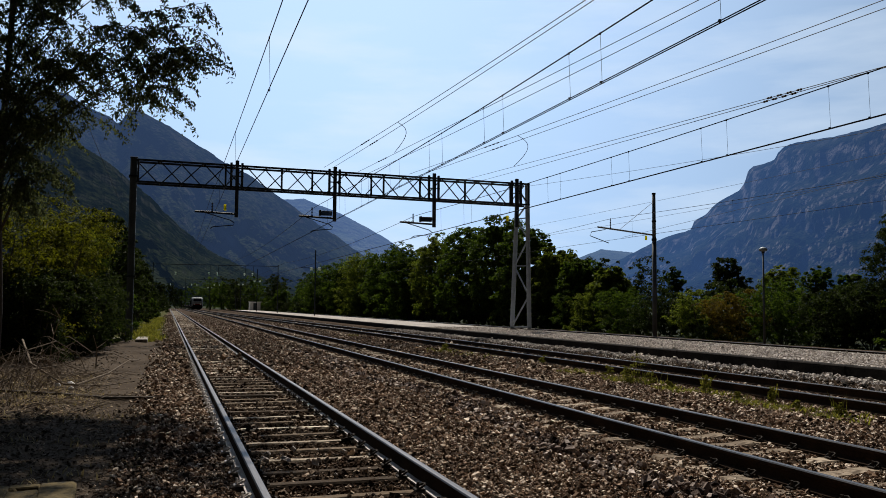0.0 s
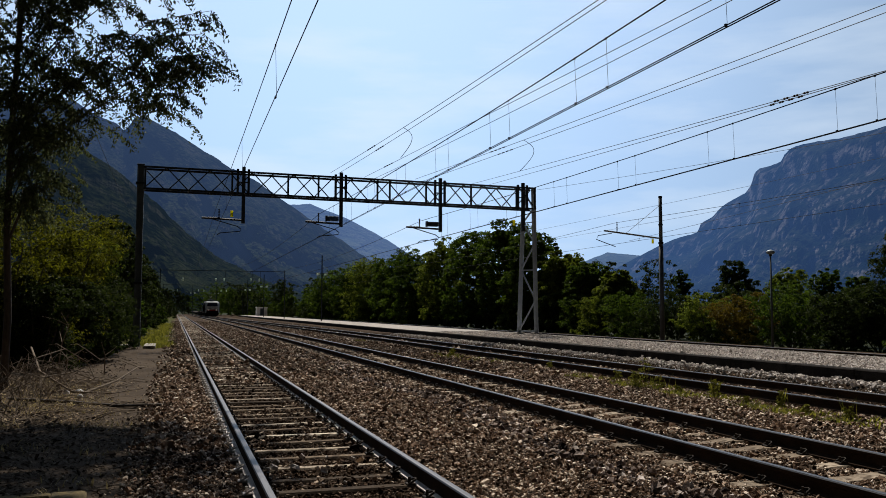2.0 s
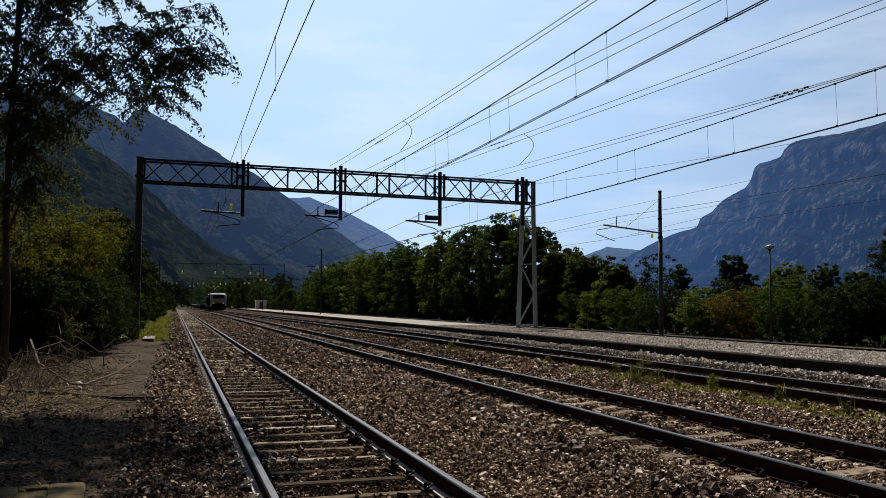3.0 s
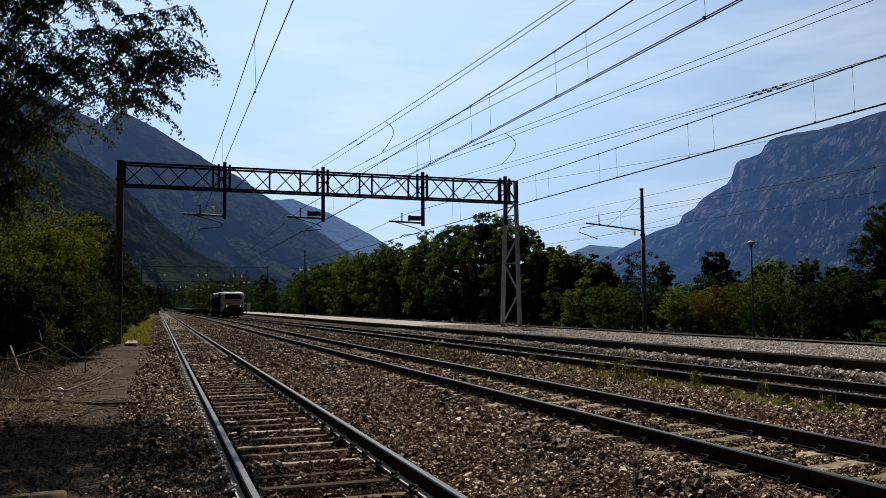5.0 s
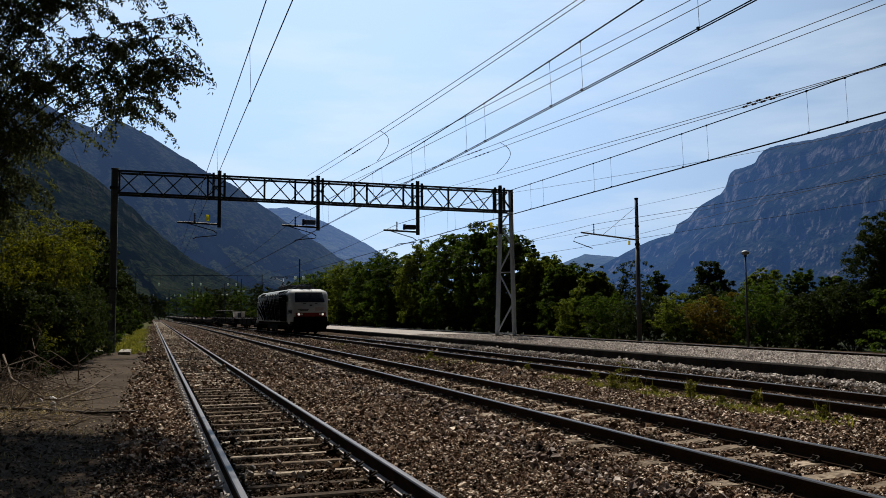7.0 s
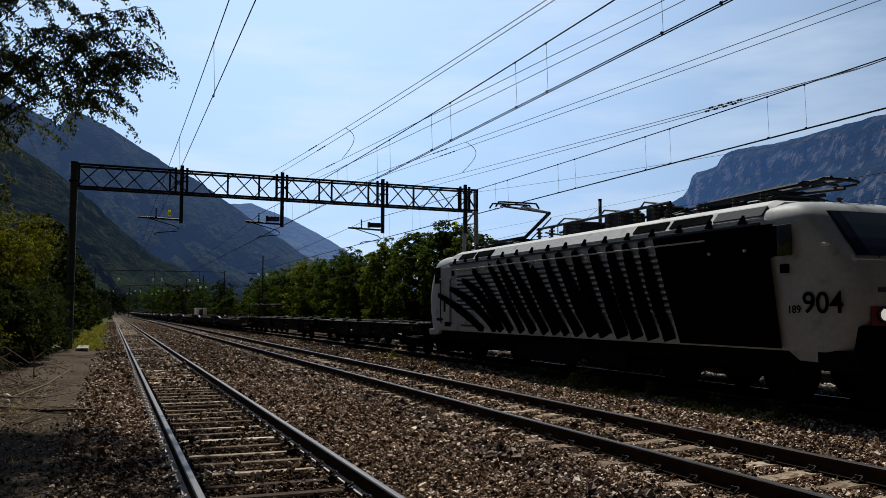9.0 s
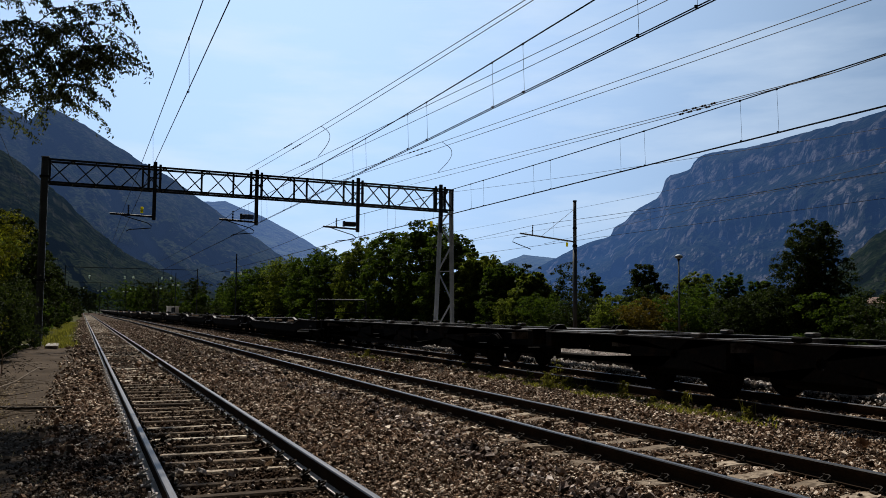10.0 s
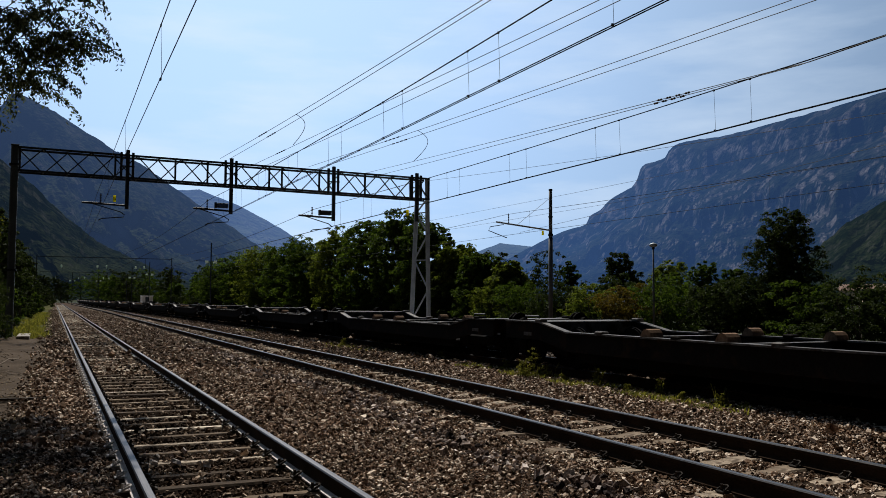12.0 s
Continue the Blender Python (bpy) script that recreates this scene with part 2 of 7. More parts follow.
DEAD_LEAF = surface("dead_leaf", (0.09, 0.06, 0.035), (0.52, 0.42, 0.28), 0.9, span=(0.0, 1.0), mid=((0.24, 0.17, 0.10), 0.6), grain=60, stain=0.6, bump=0.2, vary=1.0, island=True, spec=0.04)
CONCRETE = surface("old_concrete", (0.187, 0.168, 0.14), (0.359, 0.328, 0.281), 0.9, grain=45, stain=4, bump=0.4, wear=((0.0936, 0.078, 0.0624), 0.4))
SLEEPER = surface("sleeper_concrete", (0.172, 0.129, 0.0897), (0.421, 0.343, 0.257), 0.9, grain=35, stain=3, bump=0.5, vary=0.4, spec=0.1, wear=((0.101, 0.0741, 0.0507), 0.5))
SLEEPER_OLD = surface("sleeper_weathered", (0.05, 0.036, 0.025), (0.66, 0.57, 0.45), 0.9, span=(0.1, 0.92), mid=((0.17, 0.125, 0.085), 0.55), grain=30, stain=2.5, bump=0.6, vary=0.95, spec=0.05, wear=((0.07, 0.052, 0.038), 0.4))
RAIL_TOP = surface("polished_rail", (0.022, 0.021, 0.022), (0.075, 0.071, 0.072), 0.46, 0.9, grain=30, stain=3, bump=0.05, stretch=(6, 0.15, 6))
RAIL_DULL = surface("dull_rail_head", (0.016, 0.015, 0.015), (0.055, 0.052, 0.052), 0.42, 0.7, grain=30, stain=3, bump=0.05, stretch=(6, 0.15, 6))
RAIL_RUST = surface("rusty_rail", (0.013, 0.008, 0.005), (0.048, 0.029, 0.018), 0.9, 0.0, grain=60, stain=4, bump=0.25, stretch=(1, 0.5, 1), spec=0.04)
RAIL_FOOT = surface("rail_foot", (0.30, 0.27, 0.25), (0.80, 0.75, 0.72), 0.7, 0.0, grain=60, stain=4, bump=0.2, spec=0.2)
CLIP = surface("dark_clip", (0.015, 0.012, 0.010), (0.05, 0.04, 0.032), 0.8, 0.0, grain=80, stain=10, spec=0.1)
STEEL_DARK = surface("dark_painted_steel", (0.008, 0.011, 0.016), (0.026, 0.033, 0.044), 0.6, 0.0, grain=50, stain=2, spec=0.2)
STEEL_ZINC = surface("galvanised_steel", (0.22, 0.26, 0.30), (0.40, 0.45, 0.50), 0.55, 0.1, grain=40, stain=2, bump=0.1, spec=0.35)
POST_GREY = surface("weathered_post", (0.05, 0.06, 0.072), (0.11, 0.127, 0.148), 0.55, 0.0, grain=40, stain=1.5, bump=0.15, spec=0.35)
WIRE = surface("oxidised_copper", (0.018, 0.020, 0.024), (0.045, 0.05, 0.057), 0.7, 0.0, grain=100, stain=10, bump=0, spec=0.1)
WIRE_PALE = surface("bare_wire", (0.16, 0.165, 0.18), (0.28, 0.285, 0.3), 0.5, 0.7, grain=100, stain=10, bump=0)
INSULATOR = surface("brown_insulator", (0.02, 0.015, 0.014), (0.05, 0.036, 0.033), 0.7, grain=60, stain=8, bump=0)
PORCELAIN = foliage("glass_insulator", (0.72, 0.78, 0.74), (0.86, 0.92, 0.88), 0.65)
HUT_WHITE = surface("white_render", (0.62, 0.63, 0.64), (0.8, 0.81, 0.82), 0.9, grain=8, stain=1, bump=0.1)
YELLOW = foliage("yellow_sign", (0.78, 0.72, 0.03), (0.85, 0.8, 0.06), 0.5)
BLUE_BOX = surface("blue_plate", (0.02, 0.05, 0.14), (0.03, 0.08, 0.2), 0.5, grain=30, stain=5, bump=0)
WHITE_PAINT = surface("white_paint", (0.33, 0.36, 0.38), (0.44, 0.475, 0.495), 0.55, grain=12, stain=0.8, bump=0.03, spec=0.1, wear=((0.28, 0.295, 0.30), 0.15))
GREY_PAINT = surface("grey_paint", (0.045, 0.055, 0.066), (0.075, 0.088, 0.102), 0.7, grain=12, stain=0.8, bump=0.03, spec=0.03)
BLACK_PAINT = surface("black_paint", (0.002, 0.002, 0.0022), (0.004, 0.004, 0.0045), 0.8, grain=12, stain=0.8, bump=0.03, spec=0.0)
RED_PAINT = surface("red_paint", (0.13, 0.006, 0.006), (0.20, 0.012, 0.010), 0.5, grain=12, stain=0.8, bump=0.03, spec=0.2)
FADED_RED = surface("faded_red_paint", (0.28, 0.25, 0.26), (0.36, 0.32, 0.33), 0.6, grain=12, stain=0.8, bump=0.03, spec=0.1)
FRAME_BLACK = surface("grimy_underframe", (0.003, 0.0028, 0.0026), (0.009, 0.008, 0.0075), 0.9, 0.0, grain=25, stain=2, bump=0.3, spec=0.03)
WAGON_BROWN = surface("wagon_paint", (0.004, 0.0036, 0.0033), (0.013, 0.011, 0.0095), 0.85, 0.0, grain=20, stain=1.2, bump=0.2, spec=0.04, wear=((0.02, 0.012, 0.008), 0.3))
WAGON_DECK = surface("wagon_deck_steel", (0.03, 0.028, 0.027), (0.15, 0.14, 0.13), 0.6, 0.0, grain=20, stain=1.5, bump=0.2, spec=0.15, wear=((0.03, 0.02, 0.014), 0.5))
WAGON_RUST = surface("wagon_rust", (0.09, 0.055, 0.036), (0.30, 0.20, 0.13), 0.9, 0.0, grain=20, stain=2, bump=0.3, spec=0.05)
WINDSCREEN = surface("dark_glazing", (0.004, 0.005, 0.006), (0.012, 0.014, 0.017), 0.04, grain=3, stain=1, bump=0, spec=1.0)
GRILLE = surface("dark_grille", (0.004, 0.0045, 0.005), (0.012, 0.013, 0.015), 0.9, 0.0, grain=60, stain=3, spec=0.0)
HEADLIGHT = glow("headlight", (1.0, 0.93, 0.82), 0.5)
LENS = surface("lamp_lens", (0.5, 0.5, 0.5), (0.7, 0.7, 0.7), 0.15, grain=30, stain=5, bump=0)
BARK = surface("bark", (0.035, 0.028, 0.022), (0.10, 0.08, 0.065), 0.95, grain=25, stain=4, bump=0.8, stretch=(1, 1, 0.3))
TWIG = surface("dry_twig", (0.09, 0.068, 0.05), (0.26, 0.21, 0.16), 0.9, grain=40, stain=5, spec=0.1)
DRY_GRASS = foliage("dry_grass", (0.24, 0.19, 0.10), (0.42, 0.35, 0.2), 0.3)
WEED = foliage("weed_leaf", (0.075, 0.083, 0.018), (0.22, 0.205, 0.055), 0.55)
LEAF_NEAR = foliage("leaf_near", (0.035, 0.045, 0.02), (0.13, 0.15, 0.07), 0.35)
LEAF_YELLOW = foliage("leaf_yellowish", (0.017, 0.022, 0.005), (0.215, 0.222, 0.036), 0.36)
LEAF_MID = foliage("leaf_mid", (0.019, 0.036, 0.008), (0.10, 0.145, 0.028), 0.46)
LEAF_LIGHT = foliage("leaf_light", (0.035, 0.058, 0.010), (0.20, 0.235, 0.05), 0.45)
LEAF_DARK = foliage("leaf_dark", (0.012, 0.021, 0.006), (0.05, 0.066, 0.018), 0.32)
LEAF_RUSSET = foliage("leaf_russet", (0.06, 0.048, 0.012), (0.16, 0.12, 0.03), 0.36)
HOUSE_WALL = surface("pale_render", (0.45, 0.42, 0.37), (0.62, 0.58, 0.52), 0.9, grain=5, stain=0.5)
HOUSE_ROOF = surface("roof_tiles", (0.12, 0.075, 0.055), (0.24, 0.15, 0.11), 0.9, grain=6, stain=0.7)

# ---- building with meshes ----


class Geo:
    """Collects vertices and faces for one mesh; faces carry a material slot."""

    def __init__(self):
        self.v, self.f, self.s = [], [], []

    def face(self, pts, slot=0):
        k = len(self.v)
        self.v += [tuple(p) for p in pts]
        self.f.append(tuple(range(k, k + len(pts))))
        self.s.append(slot)
        return self

    def box(self, x0, x1, y0, y1, z0, z1, slot=0, bevel=0.0, m=None):
        if bevel:
            b = min(bevel, (x1 - x0) / 2.01, (y1 - y0) / 2.01, (z1 - z0) / 2.01)
            ring = [(x0 + b, y0), (x1 - b, y0), (x1, y0 + b), (x1, y1 - b), (x1 - b, y1), (x0 + b, y1), (x0, y1 - b), (x0, y0 + b)]
            cx, cy = (x0 + x1) / 2, (y0 + y1) / 2
            kx, ky = 1 - b / ((x1 - x0) / 2), 1 - b / ((y1 - y0) / 2)
            small = [(cx + (x - cx) * kx, cy + (y - cy) * ky) for x, y in ring]
            rows = [[(x, y, z0) for x, y in small], [(x, y, z0 + b) for x, y in ring], [(x, y, z1 - b) for x, y in ring], [(x, y, z1) for x, y in small]]
            return self.loft(rows, slot=slot, m=m)
        p = [(x, y, z) for z in (z0, z1) for x, y in ((x0, y0), (x1, y0), (x1, y1), (x0, y1))]
        k = len(self.v)
        self.v += [tuple(m @ Vector(q)) if m else q for q in p]
        for q in ((3, 2, 1, 0), (4, 5, 6, 7), (0, 1, 5, 4), (1, 2, 6, 5), (2, 3, 7, 6), (3, 0, 4, 7)):
            self.f.append(tuple(k + i for i in q))
            self.s.append(slot)
        return self

    def loft(self, rows, slot=0, closed=True, caps=True, m=None, slots=None):
        """Joins rings of equal length, row to row. slots: a material slot for each side of the ring."""
        k, n = len(self.v), len(rows[0])
        for r in rows:
            self.v += [tuple(m @ Vector(p)) if m else tuple(p) for p in r]
        for i in range(len(rows) - 1):
            for j in range(n if closed else n - 1):
                a, b = k + i * n + j, k + i * n + (j + 1) % n
                self.f.append((a, b, b + n, a + n))
                self.s.append(slots[j] if slots else slot)
        if caps and closed:
            self.f.append(tuple(k + j for j in reversed(range(n))))
            self.f.append(tuple(k + (len(rows) - 1) * n + j for j in range(n)))
            self.s += [slot, slot]
        return self

    def tube(self, pts, r, n=6, slot=0, r1=None, caps=True):
        pts = [Vector(p) for p in pts]
        rows, up = [], None
        for i, p in enumerate(pts):
            d = (pts[min(i + 1, len(pts) - 1)] - pts[max(i - 1, 0)]).normalized()
            if up is None:
                up = Vector((0, 0, 1)) if abs(d.z) < 0.9 else Vector((1, 0, 0))
            a = d.cross(up).normalized()
            b = a.cross(d)
            up = b
            rr = r if r1 is None else r + (r1 - r) * i / max(1, len(pts) - 1)
            rows.append([p + (a * math.cos(t) + b * math.sin(t)) * rr for t in (2 * math.pi * j / n for j in range(n))])
        return self.loft(rows, slot, caps=caps)

    def beam(self, a, b, w, h=None, slot=0):
        """A bar of rectangular section from a to b."""
        a, b, h = Vector(a), Vector(b), h or w
        d = b - a
        q = d.to_track_quat("Y", "Z").to_matrix().to_4x4()
        return self.box(-w / 2, w / 2, 0, d.length, -h / 2, h / 2, slot, m=Matrix.Translation(a) @ q)

    def disc(self, c, axis, r, w, n=16, slot=0):
        c, axis = Vector(c), Vector(axis).normalized()
        return self.tube([c - axis * w / 2, c + axis * w / 2], r, n, slot)

    def insulator(self, a, b, r, sheds=6, slot=0):
        """A string of sheds from a to b."""
        a, b = Vector(a), Vector(b)
        self.tube([a, b], r * 0.45, 6, slot)
        for i in range(sheds):
            p = a.lerp(b, (i + 0.5) / sheds)
            self.disc(p, b - a, r, (b - a).length / sheds * 0.35, 8, slot)
        return self


def mesh_of(name, g, mats, smooth=False):
    me = bpy.data.meshes.new(name)
    me.from_pydata(g.v, [], g.f)
    for m in mats if isinstance(mats, (list, tuple)) else [mats]:
        me.materials.append(m)
    me.polygons.foreach_set("material_index", g.s)
    if smooth:
        me.polygons.foreach_set("use_smooth", [True] * len(me.polygons))
    me.update()
    return me


def part(name, g, mats, parent=None, label="", smooth=False):
    """Links what g holds as ONE mesh object under parent."""
    ob = new(name, mesh_of(name, g, mats, smooth))
    ob.parent = parent
    return tagged(ob, label)


def piece(name, mesh, parent, m):
    """One more object on a shared mesh, under parent."""
    ob = new(name, mesh)
    ob.parent, ob.matrix_basis = parent, m
    return ob


def thing(name, label, category, group="", kind="", at=None):
    ob = new(name)
    ob.empty_display_size = 0.2
    if at:
        ob.matrix_basis = at
    return tagged(ob, label, category, group, kind)


def raw_mesh(name, verts, quads, mats, slots=None, smooth=False):
    """A mesh from numpy arrays: verts (n, 3), faces (m, 3 or 4)."""
    me = bpy.data.meshes.new(name)
    verts, quads = np.asarray(verts, np.float32), np.asarray(quads, np.int32)
    k = quads.shape[1]
    me.vertices.add(len(verts))
    me.vertices.foreach_set("co", verts.ravel())
    me.loops.add(quads.size)
    me.loops.foreach_set("vertex_index", quads.ravel())
    me.polygons.add(len(quads))
    me.polygons.foreach_set("loop_start", np.arange(0, quads.size, k, dtype=np.int32))
    me.polygons.foreach_set("use_smooth", np.full(len(quads), smooth))
    for m in mats if isinstance(mats, (list, tuple)) else [mats]:
        me.materials.append(m)
    if slots is not None:
        me.polygons.foreach_set("material_index", np.asarray(slots, np.int32))
    me.update(calc_edges=True)
    return me


def sheet(name, xs, ys, height, mat, smooth=True):
    """A ground sheet over the grid xs by ys, height(x, y) metres high."""
    xs, ys = np.asarray(xs, float), np.asarray(ys, float)
    gx, gy = np.meshgrid(xs, ys)
    v = np.stack([gx, gy, height(gx, gy)], -1).reshape(-1, 3)
    n = len(xs)
    i = (np.arange(len(ys) - 1)[:, None] * n + np.arange(n - 1)).ravel()
    return new(name, raw_mesh(name, v, np.stack([i, i + 1, i + n + 1, i + n], -1), mat, smooth=smooth))


def ripple(x, y, seed=0.0):
    """Cheap smooth unevenness, about -1 to 1."""
    return (np.sin(2.1 * x + 1.3 * np.sin(0.7 * y + seed) + seed) + np.sin(1.7 * y + 1.1 * np.sin(1.3 * x + 2 * seed)) +
            np.sin(3.7 * x - 2.9 * y + 3 * seed)) / 3


def smooth01(u):
    u = np.clip(u, 0, 1)
    return u * u * (3 - 2 * u)

# ---- ground and tracks; z = 0 is the top of the rails, y runs along them ----
TRACKS = (1.49, 6.26, 11.27, 22.4)
HALF_GAUGE = 0.7525


def track_x(k, y):
    """Where the middle of track k lies: the third one swings over to the second far ahead."""
    x = TRACKS[k] + 0.0 * y
    if k == 2:
        x = x - 3.6 * smooth01((y - 30) / 160)
    if k == 1:
        x = x - 1.2 * smooth01((y - 110) / 140)
    return x


def stretch(a, b, near, far):
    """Steps from a to b that grow with the distance from the camera."""
    out, y = [], a
    while y < b:
        out.append(y)
        y += max(near, abs(y) * far)
    return out + [b]


def bed_height(x, y):
    z = -0.20 + 0.0 * x
    for k in range(3):
        d = np.abs(x - track_x(k, y))
        z = np.where(d < 1.25, -0.195, z)
        z = np.maximum(z, np.where((d >= 1.2) & (d < 1.7), -0.19, -0.3))
    # mounds between the tracks
    z = z + 0.05 * np.exp(-((x - 3.9) / 0.8) ** 2) + 0.03 * np.exp(-((x - 8.8) / 0.8) ** 2)
    z = z + 0.035 * smooth01((np.abs(x - 1.49) - 0.86) / 0.15) * (x < 3.2)
    z = z + 0.06 * smooth01((0.25 - x) / 0.5)
    z = z + 0.26 * smooth01((x - 12.12) / 0.3)
    return z + 0.018 * ripple(x * 1.6, y * 1.4, 0.6)


ground = sheet("ground", [-4400, -900, -200, -60, -20, -9, 25, 60, 200, 900, 4400], [-4400, -900, -200, -60, 0, 60, 200, 500, 900, 2000, 4400],
               lambda x, y: -0.55 + 0 * x, FIELD)
tagged(ground, "flat green valley floor with rough grass", "ground", kind="structure")

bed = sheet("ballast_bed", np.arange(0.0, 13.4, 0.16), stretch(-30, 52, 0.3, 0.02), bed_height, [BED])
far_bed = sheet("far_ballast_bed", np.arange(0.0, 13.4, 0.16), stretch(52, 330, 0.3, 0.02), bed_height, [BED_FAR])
tagged(far_bed, "brown ballast bed running on down the valley", "ballast", kind="structure")
tagged(bed, "brown-grey crushed stone ballast bed", "ballast", kind="structure")


def verge_height(x, y):
    return -0.10 + 0.02 * ripple(x, y, 2.0) - 0.05 * np.exp(-((x + 0.75) / 0.5) ** 2) + 0.10 * smooth01((-1.9 - x) / 1.5) - 0.16 * smooth01((x + 0.3) / 0.6)


verge = sheet("verge", np.concatenate([np.arange(-14, -3, 0.5), np.arange(-3, 0.31, 0.12)]), stretch(-30, 40.5, 0.25, 0.02), verge_height, EARTH)
grassy = sheet("grass_verge", np.concatenate([np.arange(-14, -3, 0.5), np.arange(-3, 0.31, 0.12)]), stretch(40.5, 330, 0.25, 0.02), verge_height, GRASSY)
tagged(grassy, "rough yellow-green grass verge beside the track", "verge", kind="structure")
tagged(verge, "bare trodden earth verge beside the track", "verge", kind="structure")


def scatter_stones(name, count, area, size, height, mat, seed, keep=None, bias=1.0, flat=1.0):
    """Angular stones over area (x0, x1, y0, y1): crooked eight-cornered lumps, turned at random, joined in one mesh."""
    rng = np.random.default_rng(seed)
    x0, x1, y0, y1 = area
    x = rng.uniform(x0, x1, count)
    y = y0 + (y1 - y0) * rng.uniform(0, 1, count) ** bias
    if keep is not None:
        k = keep(x, y, rng)
        x, y = x[k], y[k]
    n = len(x)
    cube = np.array([(a, b, c) for c in (-1, 1) for a, b in ((-1, -1), (1, -1), (1, 1), (-1, 1))], float)
    s = np.exp(rng.normal(math.log(size), 0.36, n))[:, None, None]
    p = cube[None] * rng.uniform(0.5, 1.0, (n, 8, 3)) * np.where(cube[None, :, 2:] > 0, 0.78, 1.0) * np.stack([rng.uniform(0.8, 1.25, n), rng.uniform(0.7, 1.1, n), flat * rng.uniform(0.42, 0.8, n)], -1)[:, None] * s
    q = rng.normal(size=(n, 4))
    q[:, 1:3] *= 0.42 * flat
    q /= np.linalg.norm(q, axis=1, keepdims=True)
    w, a, b, c = q.T
    r = np.stack([np.stack([1 - 2 * (b * b + c * c), 2 * (a * b - w * c), 2 * (a * c + w * b)], -1),
                  np.stack([2 * (a * b + w * c), 1 - 2 * (a * a + c * c), 2 * (b * c - w * a)], -1),
                  np.stack([2 * (a * c - w * b), 2 * (b * c + w * a), 1 - 2 * (a * a + b * b)], -1)], 1)
    p = np.einsum("nij,nkj->nki", r, p)
    p += np.stack([x, y, height(x, y) + s[:, 0, 0] * rng.uniform(-0.1, 0.95, n)], -1)[:, None]
    faces = np.array([(4, 5, 6, 7), (0, 1, 5, 4), (1, 2, 6, 5), (2, 3, 7, 6), (3, 0, 4, 7)])
    quads = (np.arange(n)[:, None, None] * 8 + faces[None]).reshape(-1, 4)
    return new(name, raw_mesh(name, p.reshape(-1, 3), quads, mat, smooth=False))


def off_rails(x, y, rng):
    """Stones lie clear of the rails, and mostly off the sleepers."""
    ok = (x < 1.45 * y) & (rng.uniform(size=len(x)) < np.where(x > 0.05, 1.0, np.clip(1 + 1.6 * (x - 0.05), 0, 1)))
    for k in range(3):
        d = np.abs(x - track_x(k, y))
        ok &= np.abs(d - HALF_GAUGE) > (np.where(x < TRACKS[0], 0.135, 0.09) if k == 0 else 0.09)
        on = (d < 1.25) & (np.abs((y - SLEEPER_AT[k]) / 0.6 - np.round((y - SLEEPER_AT[k]) / 0.6)) * 0.6 < 0.10)
        on &= (d < 0.80) | (k > 0)
        ok &= ~on | (rng.uniform(size=len(x)) < (0.22, 0.14, 0.5)[k])
    return ok


SLEEPER_AT = (0.1, 0.45, 0.2)
for count, area, size, seed, bias in ((56000, (-0.75, 7.4, 4.6, 10), 0.0135, 5, 1.2), (98000, (-0.75, 12.3, 10, 21), 0.018, 8, 1.2), (18000, (7.2, 12.3, 5.5, 10.2), 0.017, 9, 1.0)):
    near_stones = scatter_stones("ballast_stones", count, area, size, bed_height, STONE, seed, lambda x, y, rng: off_rails(x, y, rng) & (np.abs(x - TRACKS[0]) > 0.7), bias)
    tagged(near_stones, "loose brown and grey crushed ballast stones", "ballast stones", kind="stuff")
oiled = scatter_stones("oiled_ballast", 20000, (TRACKS[0] - 0.68, TRACKS[0] + 0.68, 4.6, 21), 0.0155, bed_height, STONE_OILED, 25, off_rails, 1.35)
tagged(oiled, "dark oil-stained ballast between the first track's rails", "ballast stones", kind="stuff")
debris = scatter_stones("pale_debris", 26, (TRACKS[0] - 0.6, TRACKS[0] + 0.65, 5.4, 10.5), 0.03, lambda x, y: bed_height(x, y) + 0.03, PALE_GRAVEL, 33)
tagged(debris, "a few bright white stones between the rails", "stones", kind="stuff")
rear_stones = scatter_stones("ballast_stones", 12000, (-0.6, 12.3, -6, 4.6), 0.028, bed_height, STONE, 35, lambda x, y, rng: off_rails(x, np.maximum(y, 20), rng))
tagged(rear_stones, "loose brown and grey crushed ballast stones", "ballast stones", kind="stuff")
fresh = scatter_stones("fresh_ballast", 11000, (3.2, 5.5, 4.8, 30), 0.026, lambda x, y: bed_height(x, y) + 0.012, STONE_FRESH, 15,
                       lambda x, y, rng: rng.uniform(size=len(x)) < np.exp(-((x - 4.45 - 0.25 * np.sin(y * 0.55)) / 0.28) ** 2), 1.3)
tagged(fresh, "coarser darker ballast tipped along the second track", "ballast stones", kind="stuff")
far_stones = scatter_stones("ballast_stones", 56000, (-0.5, 12.3, 20, 130), 0.030, bed_height, STONE, 6, off_rails, 1.6)
tagged(far_stones, "loose brown and grey crushed ballast stones", "ballast stones", kind="stuff")
verge_stones = scatter_stones("verge_pebbles", 3000, (-2.6, 0.1, 5.5, 30), 0.019, lambda x, y: verge_height(x, y), PEBBLE, 7,
                              lambda x, y, rng: rng.uniform(size=len(x)) < np.where(np.abs(x + 0.8) < 0.5, 0.25, 0.9), 1.2, 0.55)
litter = scatter_stones("leaf_litter", 12000, (-2.6, 0.5, 5.5, 14), 0.012, lambda x, y: np.maximum(verge_height(x, y), np.where(x > 0, bed_height(x, y), -9)) + 0.004, PEBBLE, 17, None, 1.2, 0.3)
